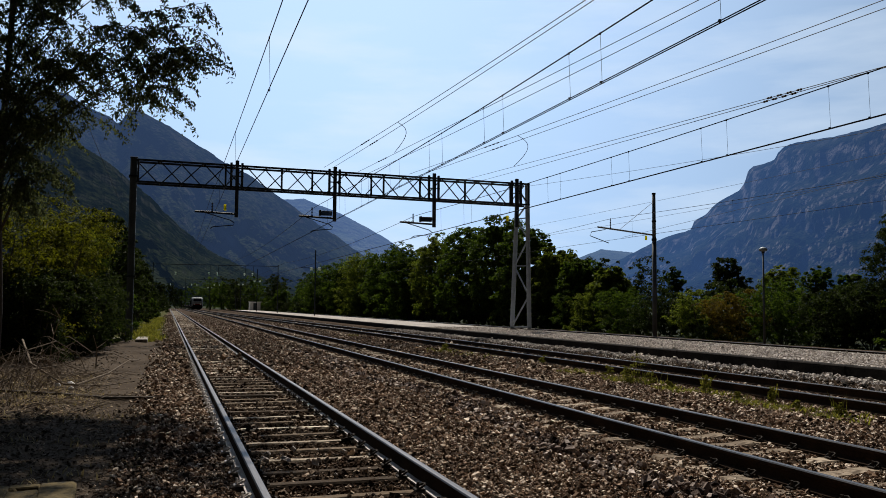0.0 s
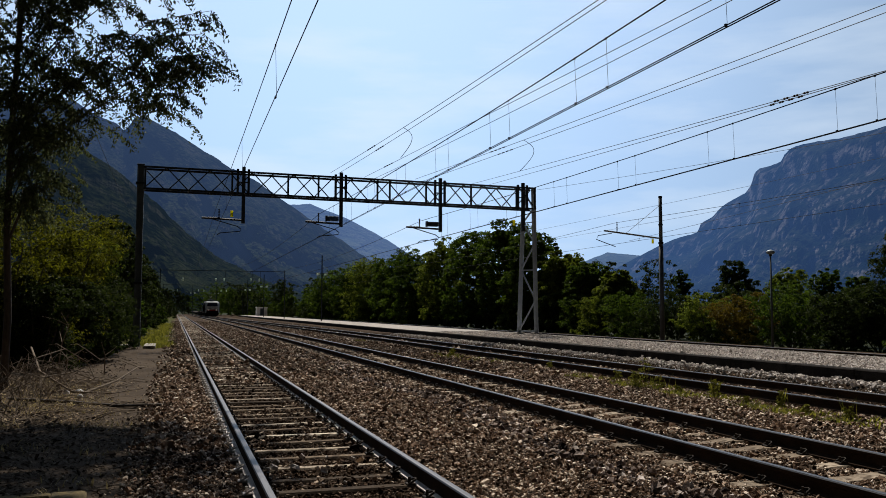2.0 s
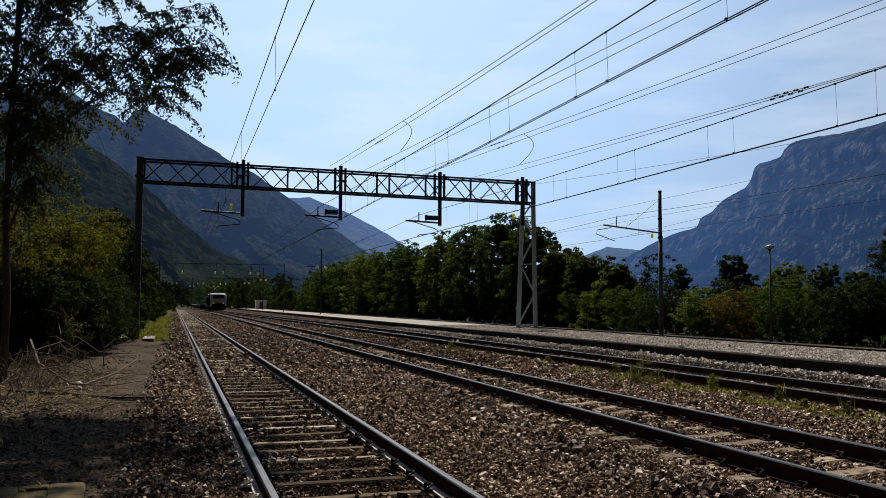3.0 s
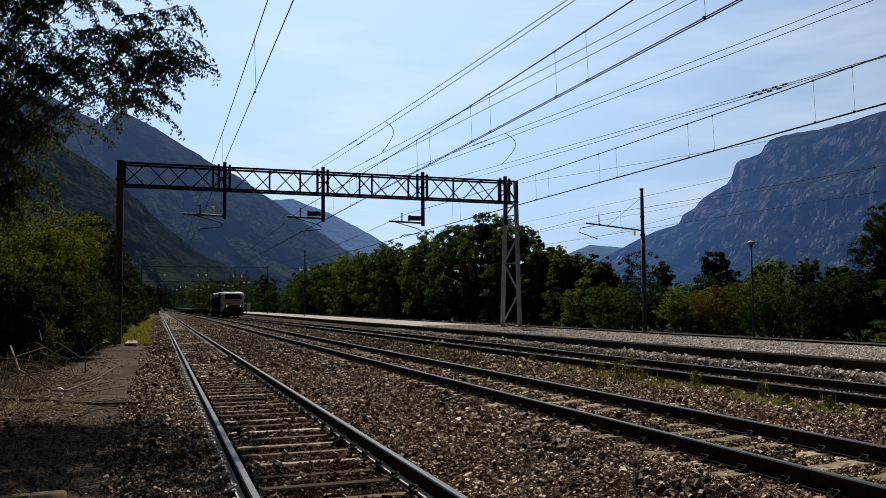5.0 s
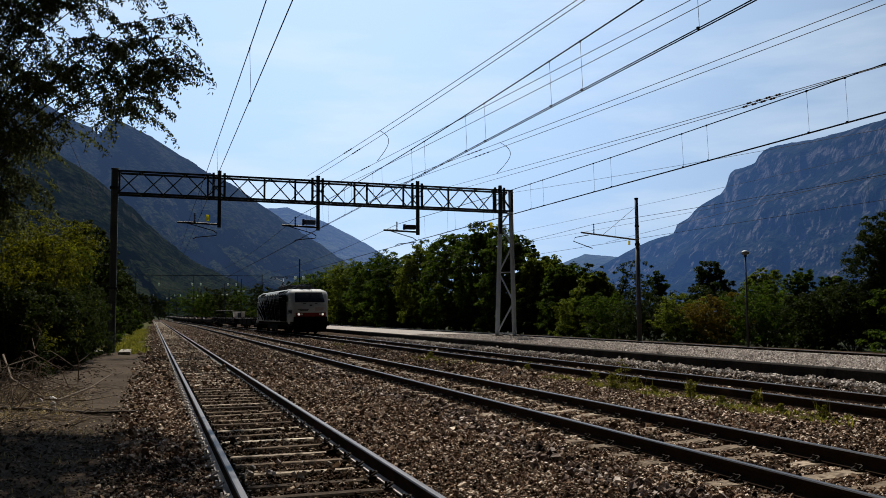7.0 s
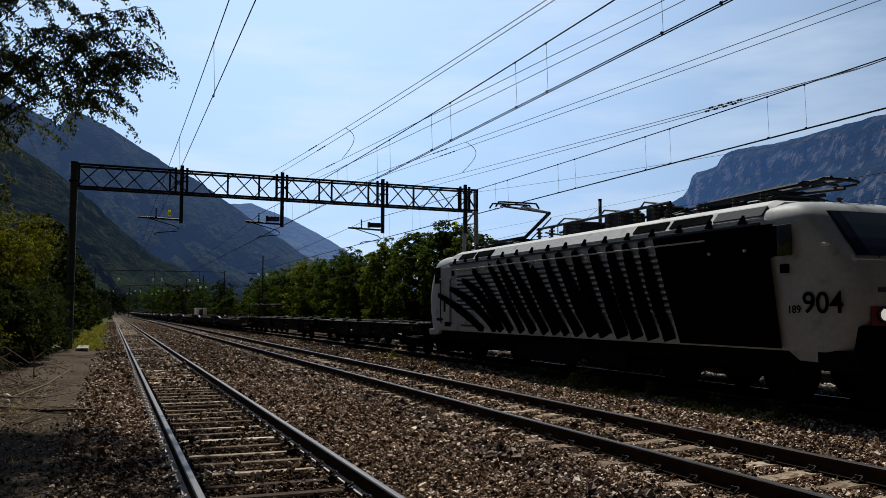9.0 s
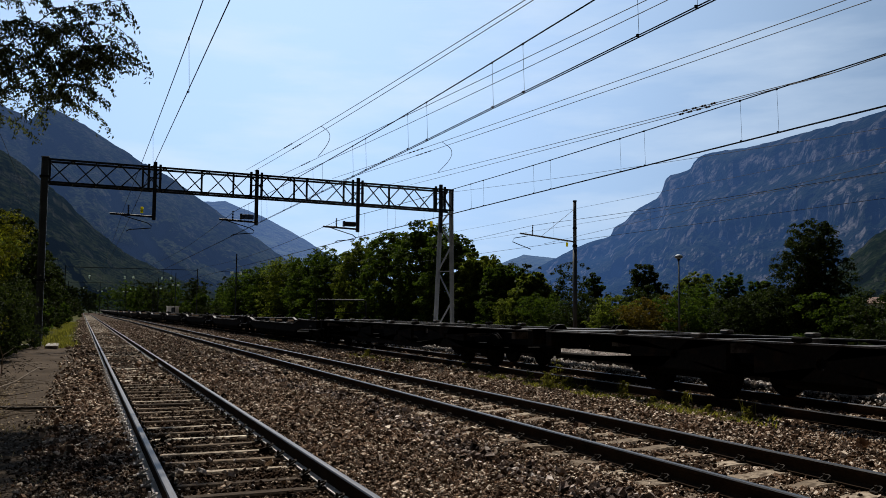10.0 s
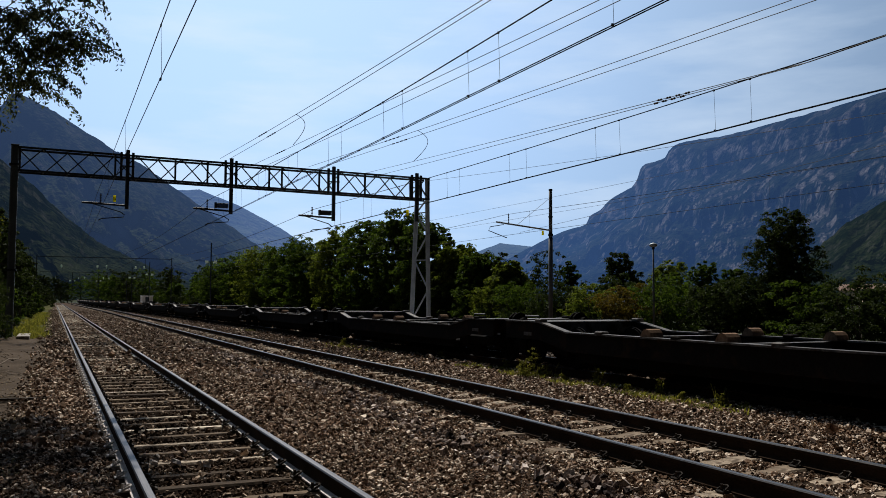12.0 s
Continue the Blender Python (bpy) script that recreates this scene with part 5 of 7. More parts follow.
def flat_wagon(length, bogies, front, label, low_part=None, saddles=(), railing=None):
    """An empty container flat. front: its first end, from the wagon's own origin; low_part: where its side drops into the pocket;
    saddles, railing: where these stand, all from its first end."""
    w = thing("flat_wagon", label, "freight wagon", "train of empty flat wagons")
    a, b = front, front + length
    hump = low_part is not None
    deck = 1.00 if hump else DECK
    low = 0.80 if hump else deck - 0.02
    l0, l1 = (a + low_part[0], a + low_part[1]) if hump else (b, b)
    for side in (-1, 1):
        x0, x1 = sorted((side * 1.28, side * 1.38))
        if hump:
            ramp = [(a + 0.3, deck), (l0 - 1.15, deck), (l0, low), (l1, low), (l1 + 1.15, deck), (b - 0.3, deck)]
            rows = [[(x0, y, z - 0.38), (x1, y, z - 0.38), (x1, y, z), (x0, y, z)] for y, z in ramp]
            part("side_sill", Geo().loft(rows), WAGON_BROWN, w)
            rows = [[(x0 - 0.04, y, z + 0.003), (x1 + 0.03, y, z + 0.003), (x1 + 0.03, y, z + 0.035), (x0 - 0.04, y, z + 0.035)] for y, z in ramp]
            part("top_flange", Geo().loft(rows), WAGON_DECK, w, "worn bare-metal top flange")
        else:
            for plate in holed_plates(x0, x1, a + 0.3, b - 0.3, 0.50, deck - 0.03, [a + length * f for f in (0.277, 0.484, 0.692)], 0.095):
                part("side_sill", plate, WAGON_BROWN, w, "dark side sill pierced by a round hole")
            part("top_flange", Geo().box(x0 - 0.03, x1 + 0.03, a + 0.3, b - 0.3, deck - 0.027, deck), WAGON_DECK, w, "worn top flange")
        for y in np.arange(a + 1.2, b - 1.0, 2.3):
            part("spigot", Geo().box(*sorted((side * 1.22, side * 1.42)), y - 0.12, y + 0.12, (low if l0 - 0.4 < y < l1 + 0.4 else deck) + 0.003, (low if l0 - 0.4 < y < l1 + 0.4 else deck) + 0.09, bevel=0.02), WAGON_DECK if hash(int(y * 3)) % 3 else WAGON_BROWN, w)
        part("tank", Geo().box(*sorted((side * 0.75, side * 1.2)), a + length * 0.5 - 0.7, a + length * 0.5 + 0.7, 0.35, 0.65, bevel=0.05), FRAME_BLACK, w)
    for y in np.arange(a + 1.4, b - 1.0, 2.9):
        zt = (low if l0 - 0.4 < y < l1 + 0.4 else deck) - 0.05
        part("cross_beam", Geo().box(-1.28, 1.28, y - 0.11, y + 0.11, zt - 0.2, zt + 0.045), WAGON_DECK, w)
    for end in (a, b):
        s = 1 if end == a else -1
        part("end_beam", Geo().box(-1.36, 1.36, *sorted((end + s * 0.25, end + s * 0.5)), 0.72, deck + 0.03), WAGON_BROWN, w)
        part("end_plate", Geo().box(-1.25, 1.25, *sorted((end + s * 0.5, end + s * 1.6)), deck - 0.02, deck + 0.02), WAGON_DECK, w)
        for x in (-0.87, 0.87):
            part("buffer", Geo().tube([(x, end + s * 0.3, 0.98), (x, end + s * 0.08, 0.98)], 0.1, 8).tube([(x, end + s * 0.08, 0.98), (x, end + s * 0.02, 0.98)], 0.22, 12), FRAME_BLACK, w)
    part("centre_sill", Geo().box(-0.28, 0.28, a + 0.4, b - 0.4, 0.5 if hump else 0.6, low - 0.12), FRAME_BLACK, w)
    if hump:
        part("pocket_floor", Geo().box(-1.2, 1.2, l0 + 0.3, l1 - 0.3, 0.22, 0.40, bevel=0.03), FRAME_BLACK, w)
        for side in (-1, 1):
            part("pocket_side", Geo().box(*sorted((side * 1.16, side * 1.24)), l0 + 0.1, l1 - 0.1, 0.22, low - 0.30), FRAME_BLACK, w)
    if length > 18:
        for side in (-1, 1):
            rows = [[(side * x, a + d, z) for d, z in ((6.6, 0.52), (7.8, 0.34), (14.8, 0.34), (16.0, 0.52))] for x in (1.28, 1.36)]
            part("fish_belly", Geo().loft(rows), WAGON_BROWN, w, "deep dark girder below the side sill")
    for d in saddles:
        y = a + d
        for side in (-1, 1):
            curve = [(-0.15, 0.0), (-0.12, 0.09), (-0.07, 0.14), (0.0, 0.155), (0.07, 0.14), (0.11, 0.08), (0.17, 0.0)]
            rows = [[(side * x, y + u, low + 0.03 + v) for u, v in curve] + [(side * x, y + u, low + 0.03) for u, v in reversed(curve[1:-1])] for x in ((1.08, 1.37) if side > 0 else (1.37, 1.08))]
            part("saddle", Geo().loft(rows), WAGON_RUST, w, "rusty rounded loading saddle")
    if railing is not None:
        y = a + railing
        hoop = [(-1.2, y, deck), (-1.2, y, 1.92), (-1.1, y, 1.98), (1.1, y, 1.98), (1.2, y, 1.92), (1.2, y, deck)]
        part("end_rail", Geo().tube(hoop, 0.032, 8), STEEL_DARK, w, "tall tubular end railing")
        part("end_rail", Geo().tube([(-1.2, y, 1.40), (1.2, y, 1.40)], 0.022, 6).tube([(-0.35, y, deck), (-0.35, y, 1.98)], 0.022, 6), STEEL_DARK, w)
        part("hand_brake", Geo().tube([(-1.3, y + 0.5, 1.28), (-1.3, y + 1.3, 1.28)], 0.02, 6).tube([(-1.3, y + 0.5, 1.28), (-1.3, y + 0.45, deck)], 0.02, 6), STEEL_DARK, w)
    if hump:
        for d in (1.3, length - 1.3):
            part("pocket_hook", Geo().tube([(-1.25, a + d - 0.3, deck + 0.04), (-1.25, a + d - 0.3, deck + 0.14), (-1.25, a + d + 0.3, deck + 0.14), (-1.25, a + d + 0.34, deck + 0.04)], 0.018, 6), STEEL_DARK, w)
            part("label_plate", Geo().box(-1.395, -1.38, a + d - 0.2, a + d + 0.15, 0.70, 0.78), WAGON_DECK, w, "small faded lettering panel")
    for y in bogies:
        bogie(w, y, 0.44, 1.8, 0.46, FRAME_BLACK, 1.0)
    return w


PITCH = 14.55
train = [(loco, 0.0), (flat_wagon(15.9, (2.05, 11.35), 0.0, "dark empty container flat wagon with a bare level deck"), 9.75)]
train.append((flat_wagon(20.0, (4.4, 18.4), 0.0, "dark empty container flat wagon with a bare level deck"), 25.75))
train.append((flat_wagon(17.45, (1.5, 15.9), 0.0, "dark empty pocket wagon with rusty saddles and a tubular end railing", (4.65, 15.0), (6.0, 8.7, 10.5), 1.0), 45.8))
pocket = flat_wagon(PITCH - 0.05, (1.5, 13.0), 0.0, "dark empty pocket wagon with raised ends and rusty saddles", (2.8, 11.55), (7.0, 8.95))
train.append((pocket, 63.3))
for i in range(1, 18):
    train.append((copy_thing(pocket, Matrix.Identity(4)), 63.3 + i * PITCH))

# ---- plants ----


def leaf_quads(rng, pos, normal, length, width, droop=0.0):
    """One folded diamond leaf at each place, facing along normal."""
    n = len(pos)
    normal = normal / (np.linalg.norm(normal, axis=1, keepdims=True) + 1e-9)
    t = rng.normal(size=(n, 3)) + (0, 0, -droop)
    t -= (t * normal).sum(1, keepdims=True) * normal
    t /= np.linalg.norm(t, axis=1, keepdims=True) + 1e-9
    s = np.cross(normal, t)
    ln = (length * rng.uniform(0.6, 1.3, n))[:, None]
    wd = (width * rng.uniform(0.6, 1.3, n))[:, None]
    fold = normal * wd * 0.35
    v = np.stack([pos - t * ln * 0.5, pos + s * wd * 0.5 + fold, pos + t * ln * 0.5, pos - s * wd * 0.5 + fold], 1)
    return v.reshape(-1, 3)


def crown(name, blobs, leaves, size, mat, seed, clump=0.25, parent=None, hollow=0.6, per=30):
    """A leafy mass: blobs are (x, y, z, rx, ry, rz). Leaves sit in domed sprays towards each blob's outside, and each leaf faces out of its spray."""
    rng = np.random.default_rng(seed)
    vol = np.array([b[3] * b[4] * b[5] for b in blobs]) ** (2 / 3)
    out = []
    for b, share in zip(blobs, vol / vol.sum()):
        b = np.array(b, float)
        k = max(5, int(leaves * share / per))
        d = rng.normal(size=(k, 3))
        d /= np.linalg.norm(d, axis=1, keepdims=True)
        c = b[:3] + d * b[3:] * (hollow + (1.08 - hollow) * rng.uniform(0, 1, (k, 1)) ** 0.6)
        m = max(8, int(leaves * share / k))
        r = clump * (b[3:].prod() ** (1 / 3)) * rng.uniform(0.45, 1.5, (k, 1, 1))
        off = rng.normal(size=(k, m, 3))
        off /= np.linalg.norm(off, axis=2, keepdims=True)
        off[..., 2] = np.abs(off[..., 2]) * np.where(rng.uniform(size=(k, m)) < 0.72, 1.0, -1.0)
        away = rng.uniform(0.25, 1.15, (k, m, 1)) ** 0.7
        lean = np.concatenate([d[:, :2] * 0.5, np.full((k, 1), -0.15)], 1)[:, None]
        p = (c[:, None] + (off * (1.0, 1.0, 0.62) * away + lean * away) * r).reshape(-1, 3)
        nrm = off.reshape(-1, 3) * 0.9 + np.repeat(d, m, 0) * 0.35 + rng.normal(size=p.shape) * 0.38 + (0, 0, 0.55)
        out.append(leaf_quads(rng, p, nrm, size, size * 0.55))
    v = np.concatenate(out)
    v[:, 2] = np.maximum(v[:, 2], -0.35)
    ob = new(name, raw_mesh(name, v, np.arange(len(v)).reshape(-1, 4), mat))
    ob.parent = parent
    return ob


def tree(name, label, x, y, h, w, mat, seed, leaves=8000, size=0.26, bole=0.2, cone=0.0, group="trees beyond the siding", category="tree", z0=-0.3, lumps=13):
    """A broadleaf tree: tapered trunk, forked limbs, and a lumpy crown of so many lumps. bole: bare part of its height; cone: how pointed."""
    r = random.Random(seed)
    t = thing(name, label, category, group, at=pose(x, y, z0))
    g = Geo()
    top = h * 0.8
    g.tube([(0, 0, -0.2), (r.uniform(-0.1, 0.1), r.uniform(-0.1, 0.1), top * 0.4), (r.uniform(-0.3, 0.3), r.uniform(-0.2, 0.2), top)], h * 0.022 + 0.03, 8, r1=0.03)
    for i in range(9):
        a, z = r.uniform(0, 6.28), h * r.uniform(max(0.15, bole), 0.6)
        reach = w * r.uniform(0.25, 0.42)
        g.tube([(0, 0, z), (reach * 0.5 * math.cos(a), reach * 0.5 * math.sin(a), z + h * 0.1), (reach * math.cos(a), reach * math.sin(a), z + h * 0.2)], h * 0.009 + 0.012, 6, r1=0.01)
    part("trunk", g, BARK, t, "grey-brown trunk and limbs")
    blobs = []
    for i in range(lumps):
        u = (i + 0.5) / lumps
        z = h * (bole + (1 - bole) * (0.12 + 0.80 * u))
        spread = w * 0.5 * ((1 - cone) * math.sin(math.pi * min(0.93, 0.22 + 0.72 * u)) + cone * (1.02 - u))
        a = i * 2.4 + r.uniform(-0.4, 0.4)
        k = spread * r.uniform(0.35, 0.62)
        s = w * r.uniform(0.17, 0.27) * (1 - 0.45 * cone * u)
        blobs.append((k * math.cos(a), k * math.sin(a), z, s, s, s * r.uniform(0.6, 0.85)))
    crown("crown", blobs, leaves, size, mat, seed, parent=t)
    return t


ROW = ((26.5, 150, 7.4, 9.5, 0), (27.5, 137, 8.6, 9.5, 0), (27.5, 124, 9.0, 9.5, 1), (28, 111, 9.0, 9.0, 0), (28, 100, 8.9, 8.5, 0), (28.5, 90, 9.3, 8.0, 1),
       (29, 81, 9.9, 7.5, 0), (29.5, 74, 10.3, 7.0, 0), (29.5, 67.5, 8.3, 6.4, 0), (30.2, 63.5, 6.6, 5.0, 1), (30.5, 60, 5.4, 4.8, 0), (30.8, 55.5, 4.6, 4.0, 1))
for i, (x, y, h, w, light) in enumerate(ROW):
    tree("tree", "dense dark green broadleaf tree in a lineside row" if not light else "bright green broadleaf tree in a lineside row", x, y, h, w, LEAF_LIGHT if light else LEAF_MID, 20 + i, 17000, 0.33, 0.0, lumps=20)
tree("tree", "tall dark pointed tree beyond the siding", 31.2, 29.6, 6.2, 5.4, LEAF_DARK, 41, 30000, 0.15, 0.0, 0.72, lumps=34)
tree("tree", "round-headed dark tree with a clear trunk", 38.2, 52, 5.2, 3.4, LEAF_DARK, 42, 12000, 0.18, 0.34, lumps=18)
tree("tree", "slender light green young tree", 34.5, 53, 4.9, 2.4, LEAF_MID, 43, 9000, 0.17, 0.1, 0.6, lumps=18)
tree("tree", "mid-green tree beyond the lineside shrubs", 37.0, 45, 4.4, 3.4, LEAF_LIGHT, 44, 12000, 0.17, 0.1, lumps=16)
tree("tree", "dark green tree beyond the lineside shrubs", 37.5, 42.2, 4.3, 3.0, LEAF_MID, 45, 12000, 0.17, 0.1, 0.3, lumps=16)
tree("tree", "dark green tree beyond the lineside shrubs", 36.5, 38.5, 3.9, 2.6, LEAF_MID, 46, 12000, 0.17, 0.05, 0.4, lumps=16)
for i, (x, y, h) in enumerate(((15.5, 205, 8), (20, 215, 9), (24, 200, 8.5), (29, 190, 7.5), (33, 205, 9), (11.5, 250, 9), (17, 280, 10), (27, 175, 6), (31, 166, 6.5), (13.5, 232, 7.5), (18, 240, 7), (22, 228, 7), (26, 215, 8), (15, 300, 9), (21, 310, 9), (9, 330, 9), (28, 182, 5), (23.5, 186, 5))):
    tree("tree", "hazy green tree far along the valley", x, y, h, h * 1.05, LEAF_MID if i % 2 else LEAF_DARK, 60 + i, 5200, 0.36, 0.02, 0.1, "trees far along the line")
# darkest leaves, to carry the shaded side of this row
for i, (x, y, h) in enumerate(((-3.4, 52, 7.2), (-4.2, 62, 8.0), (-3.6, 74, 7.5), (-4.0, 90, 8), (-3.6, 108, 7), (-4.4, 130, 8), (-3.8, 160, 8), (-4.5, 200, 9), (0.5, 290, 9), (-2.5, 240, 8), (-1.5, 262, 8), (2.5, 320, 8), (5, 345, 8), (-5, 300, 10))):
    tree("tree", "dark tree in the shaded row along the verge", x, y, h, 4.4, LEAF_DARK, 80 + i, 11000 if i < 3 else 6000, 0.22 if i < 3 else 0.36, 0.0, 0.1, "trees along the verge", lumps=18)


def shrub(label, x, y, h, w, mat, seed, leaves, size, group, z0=-0.3):
    r = random.Random(seed)
    t = thing("shrub", label, "shrub", group, at=pose(x, y, z0))
    for i in range(6):
        a = r.uniform(0, 6.28)
        part("stem", Geo().tube([(0.1 * math.cos(a), 0.1 * math.sin(a), -0.1), (w * 0.2 * math.cos(a), w * 0.2 * math.sin(a), h * 0.4), (w * 0.3 * math.cos(a), w * 0.3 * math.sin(a), h * 0.75)], 0.03, 5, r1=0.01), BARK, t)
    blobs = []
    for i in range(8):
        a, u = r.uniform(0, 6.28), i / 7
        k, s = w * 0.5 * r.uniform(0.2, 0.6) * (1.05 - 0.5 * u), w * r.uniform(0.2, 0.3)
        blobs.append((k * math.cos(a), k * math.sin(a), h * (0.15 + 0.68 * u), s, s, min(s, h * 0.22)))
    crown("foliage", blobs, leaves, size, mat, seed, parent=t)
    return t


r = random.Random(3)
for i in range(30):
    y = 19 + 3.9 * i + r.uniform(-0.8, 0.8)
    mat, look_of = ((LEAF_MID, "dark green"), (LEAF_LIGHT, "light green"), (LEAF_MID, "dark green"), (LEAF_DARK, "deep green"))[i % 4]
    h = r.uniform(2.5, 3.2) if y < 66 else r.uniform(3.6, 5.2)
    if i < 4:
        mat, look_of = (LEAF_DARK, "deep green") if i != 2 else (LEAF_MID, "dark green")
    if 5 <= i <= 6:
        mat, look_of, h = ((LEAF_LIGHT, "light green"), (LEAF_RUSSET, "russet"))[i % 2] + (2.7,)
    shrub(look_of + " shrub in the hedge beyond the siding", 28.6 + r.uniform(-0.5, 0.9), y, h, r.uniform(3.8, 5.0), mat, 120 + i, 6500 if y < 60 else 3400, 0.15 if y < 60 else 0.27, "lineside hedge")
for i in range(13):
    y = 17 + 4.6 * i + r.uniform(-1, 1)
    shrub("deep green shrub in the hedge beyond the siding", 33 + r.uniform(-1, 1), y, r.uniform(2.6, 3.4) if y < 50 else 5.5, 5.0, LEAF_DARK, 160 + i, 3200, 0.2, "lineside hedge")
# dark leaf colour stands for the shade at the hedge's foot
for i in range(34):
    y = 17.5 + 3.1 * i + r.uniform(-0.8, 0.8)
    shrub("low dark bramble at the hedge's foot", 29.6 + r.uniform(-0.3, 0.5), y, r.uniform(1.2, 1.9), r.uniform(3.2, 4.0), LEAF_DARK, 300 + i, 2600 if y < 60 else 1500, 0.15 if y < 60 else 0.25, "brambles at the hedge's foot")
for i in range(16):
    y = 46 + 5.5 * i + r.uniform(-1, 1)
    shrub("dark bramble spreading over the grass verge", -2.15 + r.uniform(-0.3, 0.3), y, r.uniform(1.8, 3.2), 2.6, LEAF_DARK if i % 4 else LEAF_MID, 350 + i, 2200, 0.16 if y < 70 else 0.26, "brambles along the verge", -0.1)
# dark leaf colour also carries the shade under the bushes
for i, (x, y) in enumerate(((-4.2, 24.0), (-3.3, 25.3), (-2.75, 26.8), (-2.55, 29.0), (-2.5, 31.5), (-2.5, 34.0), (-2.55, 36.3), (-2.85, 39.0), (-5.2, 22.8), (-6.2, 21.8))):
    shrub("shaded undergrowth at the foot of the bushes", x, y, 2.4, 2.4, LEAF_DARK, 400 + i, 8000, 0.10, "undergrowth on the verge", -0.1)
y = 134
for i in range(12):
    y *= 1.075
    shrub("dark bramble spreading over the grass verge", -2.2 + 0.6 * math.sin(i), y, 3.4, 4.5, LEAF_DARK, 450 + i, 1500, 0.4, "brambles along the verge", -0.1)
for i in range(16):
    shrub("dark scrub below the far trees", 29.5 - 0.75 * i + r.uniform(-1, 1), 128 + 7.5 * i + r.uniform(-3, 3), r.uniform(2.4, 3.6), 8.0, LEAF_DARK if i % 3 else LEAF_MID, 470 + i, 2600, 0.36, "scrub far along the line")
# bushes on the verge
VERGE = ((-4.5, 24.2, 4.4, 4.6, LEAF_YELLOW, "yellow-green"), (-3.6, 27.5, 4.6, 3.8, LEAF_YELLOW, "yellow-green"), (-3.35, 31.5, 4.7, 3.4, LEAF_YELLOW, "yellow-green"), (-3.1, 35.6, 4.3, 2.9, LEAF_LIGHT, "light green"),
         (-3.3, 41.5, 5.4, 3.0, LEAF_DARK, "dark green"), (-6.4, 21.0, 4.6, 4.8, LEAF_DARK, "dark green"), (-3.3, 23.6, 2.3, 2.6, LEAF_DARK, "dark green"), (-7.4, 16.0, 4.6, 4.6, LEAF_DARK, "dark green"), (-2.9, 27.5, 2.2, 2.2, LEAF_DARK, "dark green"),
         # first three of this line: out of view, added to hold back sky light
         (-6.8, 10, 5.0, 5.0, LEAF_DARK, "dark green"), (-6.5, 4, 5.0, 5.0, LEAF_DARK, "dark green"), (-6.5, -3, 5.0, 5.5, LEAF_DARK, "dark green"), (-4.2, 47, 5.8, 3.6, LEAF_DARK, "dark green"))
for i, (x, y, h, w, mat, look_of) in enumerate(VERGE):
    shrub(look_of + " bush crowding the earth verge", x, y, h, w, mat, 200 + i, 20000 if 19 < y < 40 else 5000, 0.10 if 19 < y < 40 else 0.16, "bushes on the verge", -0.1)

# trees added out of view to keep sky light off verge and train
for i in range(7):
    tree("tree", "tall unseen tree added to block sky light", -6.6 - (i % 2) * 0.8 - (2.4 if i == 6 else 0), -38 + 8.2 * i, 14.0, 10.5, LEAF_DARK, 240 + i, 9000, 0.4, 0.05, 0.1, "trees behind the verge")

# ---- the tree that hangs over the verge ----
near_tree = thing("overhanging_tree", "slender tree with drooping feathery leaves over the verge", "tree", at=pose(-3.05, 17.7, -0.15))
rng = np.random.default_rng(77)
rr = random.Random(77)
g = Geo()
g.tube([(0, 0, -0.1), (0.03, 0.02, 1.5), (-0.04, 0.0, 3.2), (0.0, -0.1, 5.2), (0.1, -0.2, 7.4), (0.2, -0.2, 9.6), (1.2, 0.6, 10.6), (2.4, 1.6, 11.2)], 0.075, 8, r1=0.03)
limbs = []
for tip in ((3.79, -1.7, 6.25), (4.02, -1.5, 5.76), (3.47, -1.1, 5.68), (3.15, -0.7, 5.36), (2.95, -0.5, 5.2), (3.65, -1.7, 6.61), (3.25, -1.2, 6.18), (3.8, -2.2, 6.89),
            (2.44, -0.7, 5.8), (0.85, -0.1, 3.96), (2.94, -1.5, 6.49), (2.34, -1.3, 6.6), (1.74, -0.9, 6.12),
            (0.6, -0.4, 5.6), (0.2, -0.6, 6.4), (1.0, -0.8, 6.8), (-0.4, -0.3, 5.0), (0.2, 0.0, 4.4), (-0.2, 0.2, 3.7), (2.0, -1.2, 7.2), (3.0, -2.0, 7.4), (0.8, -0.2, 5.0),
            (-0.6, -0.6, 6.0), (0.4, -1.0, 7.2), (-0.8, 0.0, 7.0), (0.3, -0.5, 4.9), (0.0, -0.2, 5.6), (0.6, 0.1, 4.2), (1.3, -0.5, 5.8), (1.0, -0.4, 4.9), (0.3, 0.1, 3.6), (1.0, -0.8, 7.8), (2.2, -1.4, 7.9), (0.2, -0.6, 7.9), (-0.3, -0.2, 8.2), (2.9, -2.0, 8.2), (1.5, -1.0, 8.4), (2.4, -1.8, 7.5), (0.8, -1.2, 7.4)):
    tip = Vector((tip[0] * 0.93, tip[1], tip[2] + (0.55 if tip[0] > 2.4 and tip[2] < 6.0 else 0.22)))
    base = Vector((0.02, -0.1, max(2.9, tip.z - 1.0 - 0.25 * Vector((tip.x, tip.y)).length)))
    pts = [base, base.lerp(tip, 0.35) + Vector((rr.uniform(-0.15, 0.15), rr.uniform(-0.2, 0.2), 0.3 + rr.uniform(-0.15, 0.2))), base.lerp(tip, 0.7) + Vector((0, 0, 0.4)), tip + Vector((0, 0, -0.12))]
    g.tube(pts, 0.014, 6, r1=0.004)
    limbs.append(pts)
twigs, leaf_at = Geo(), []
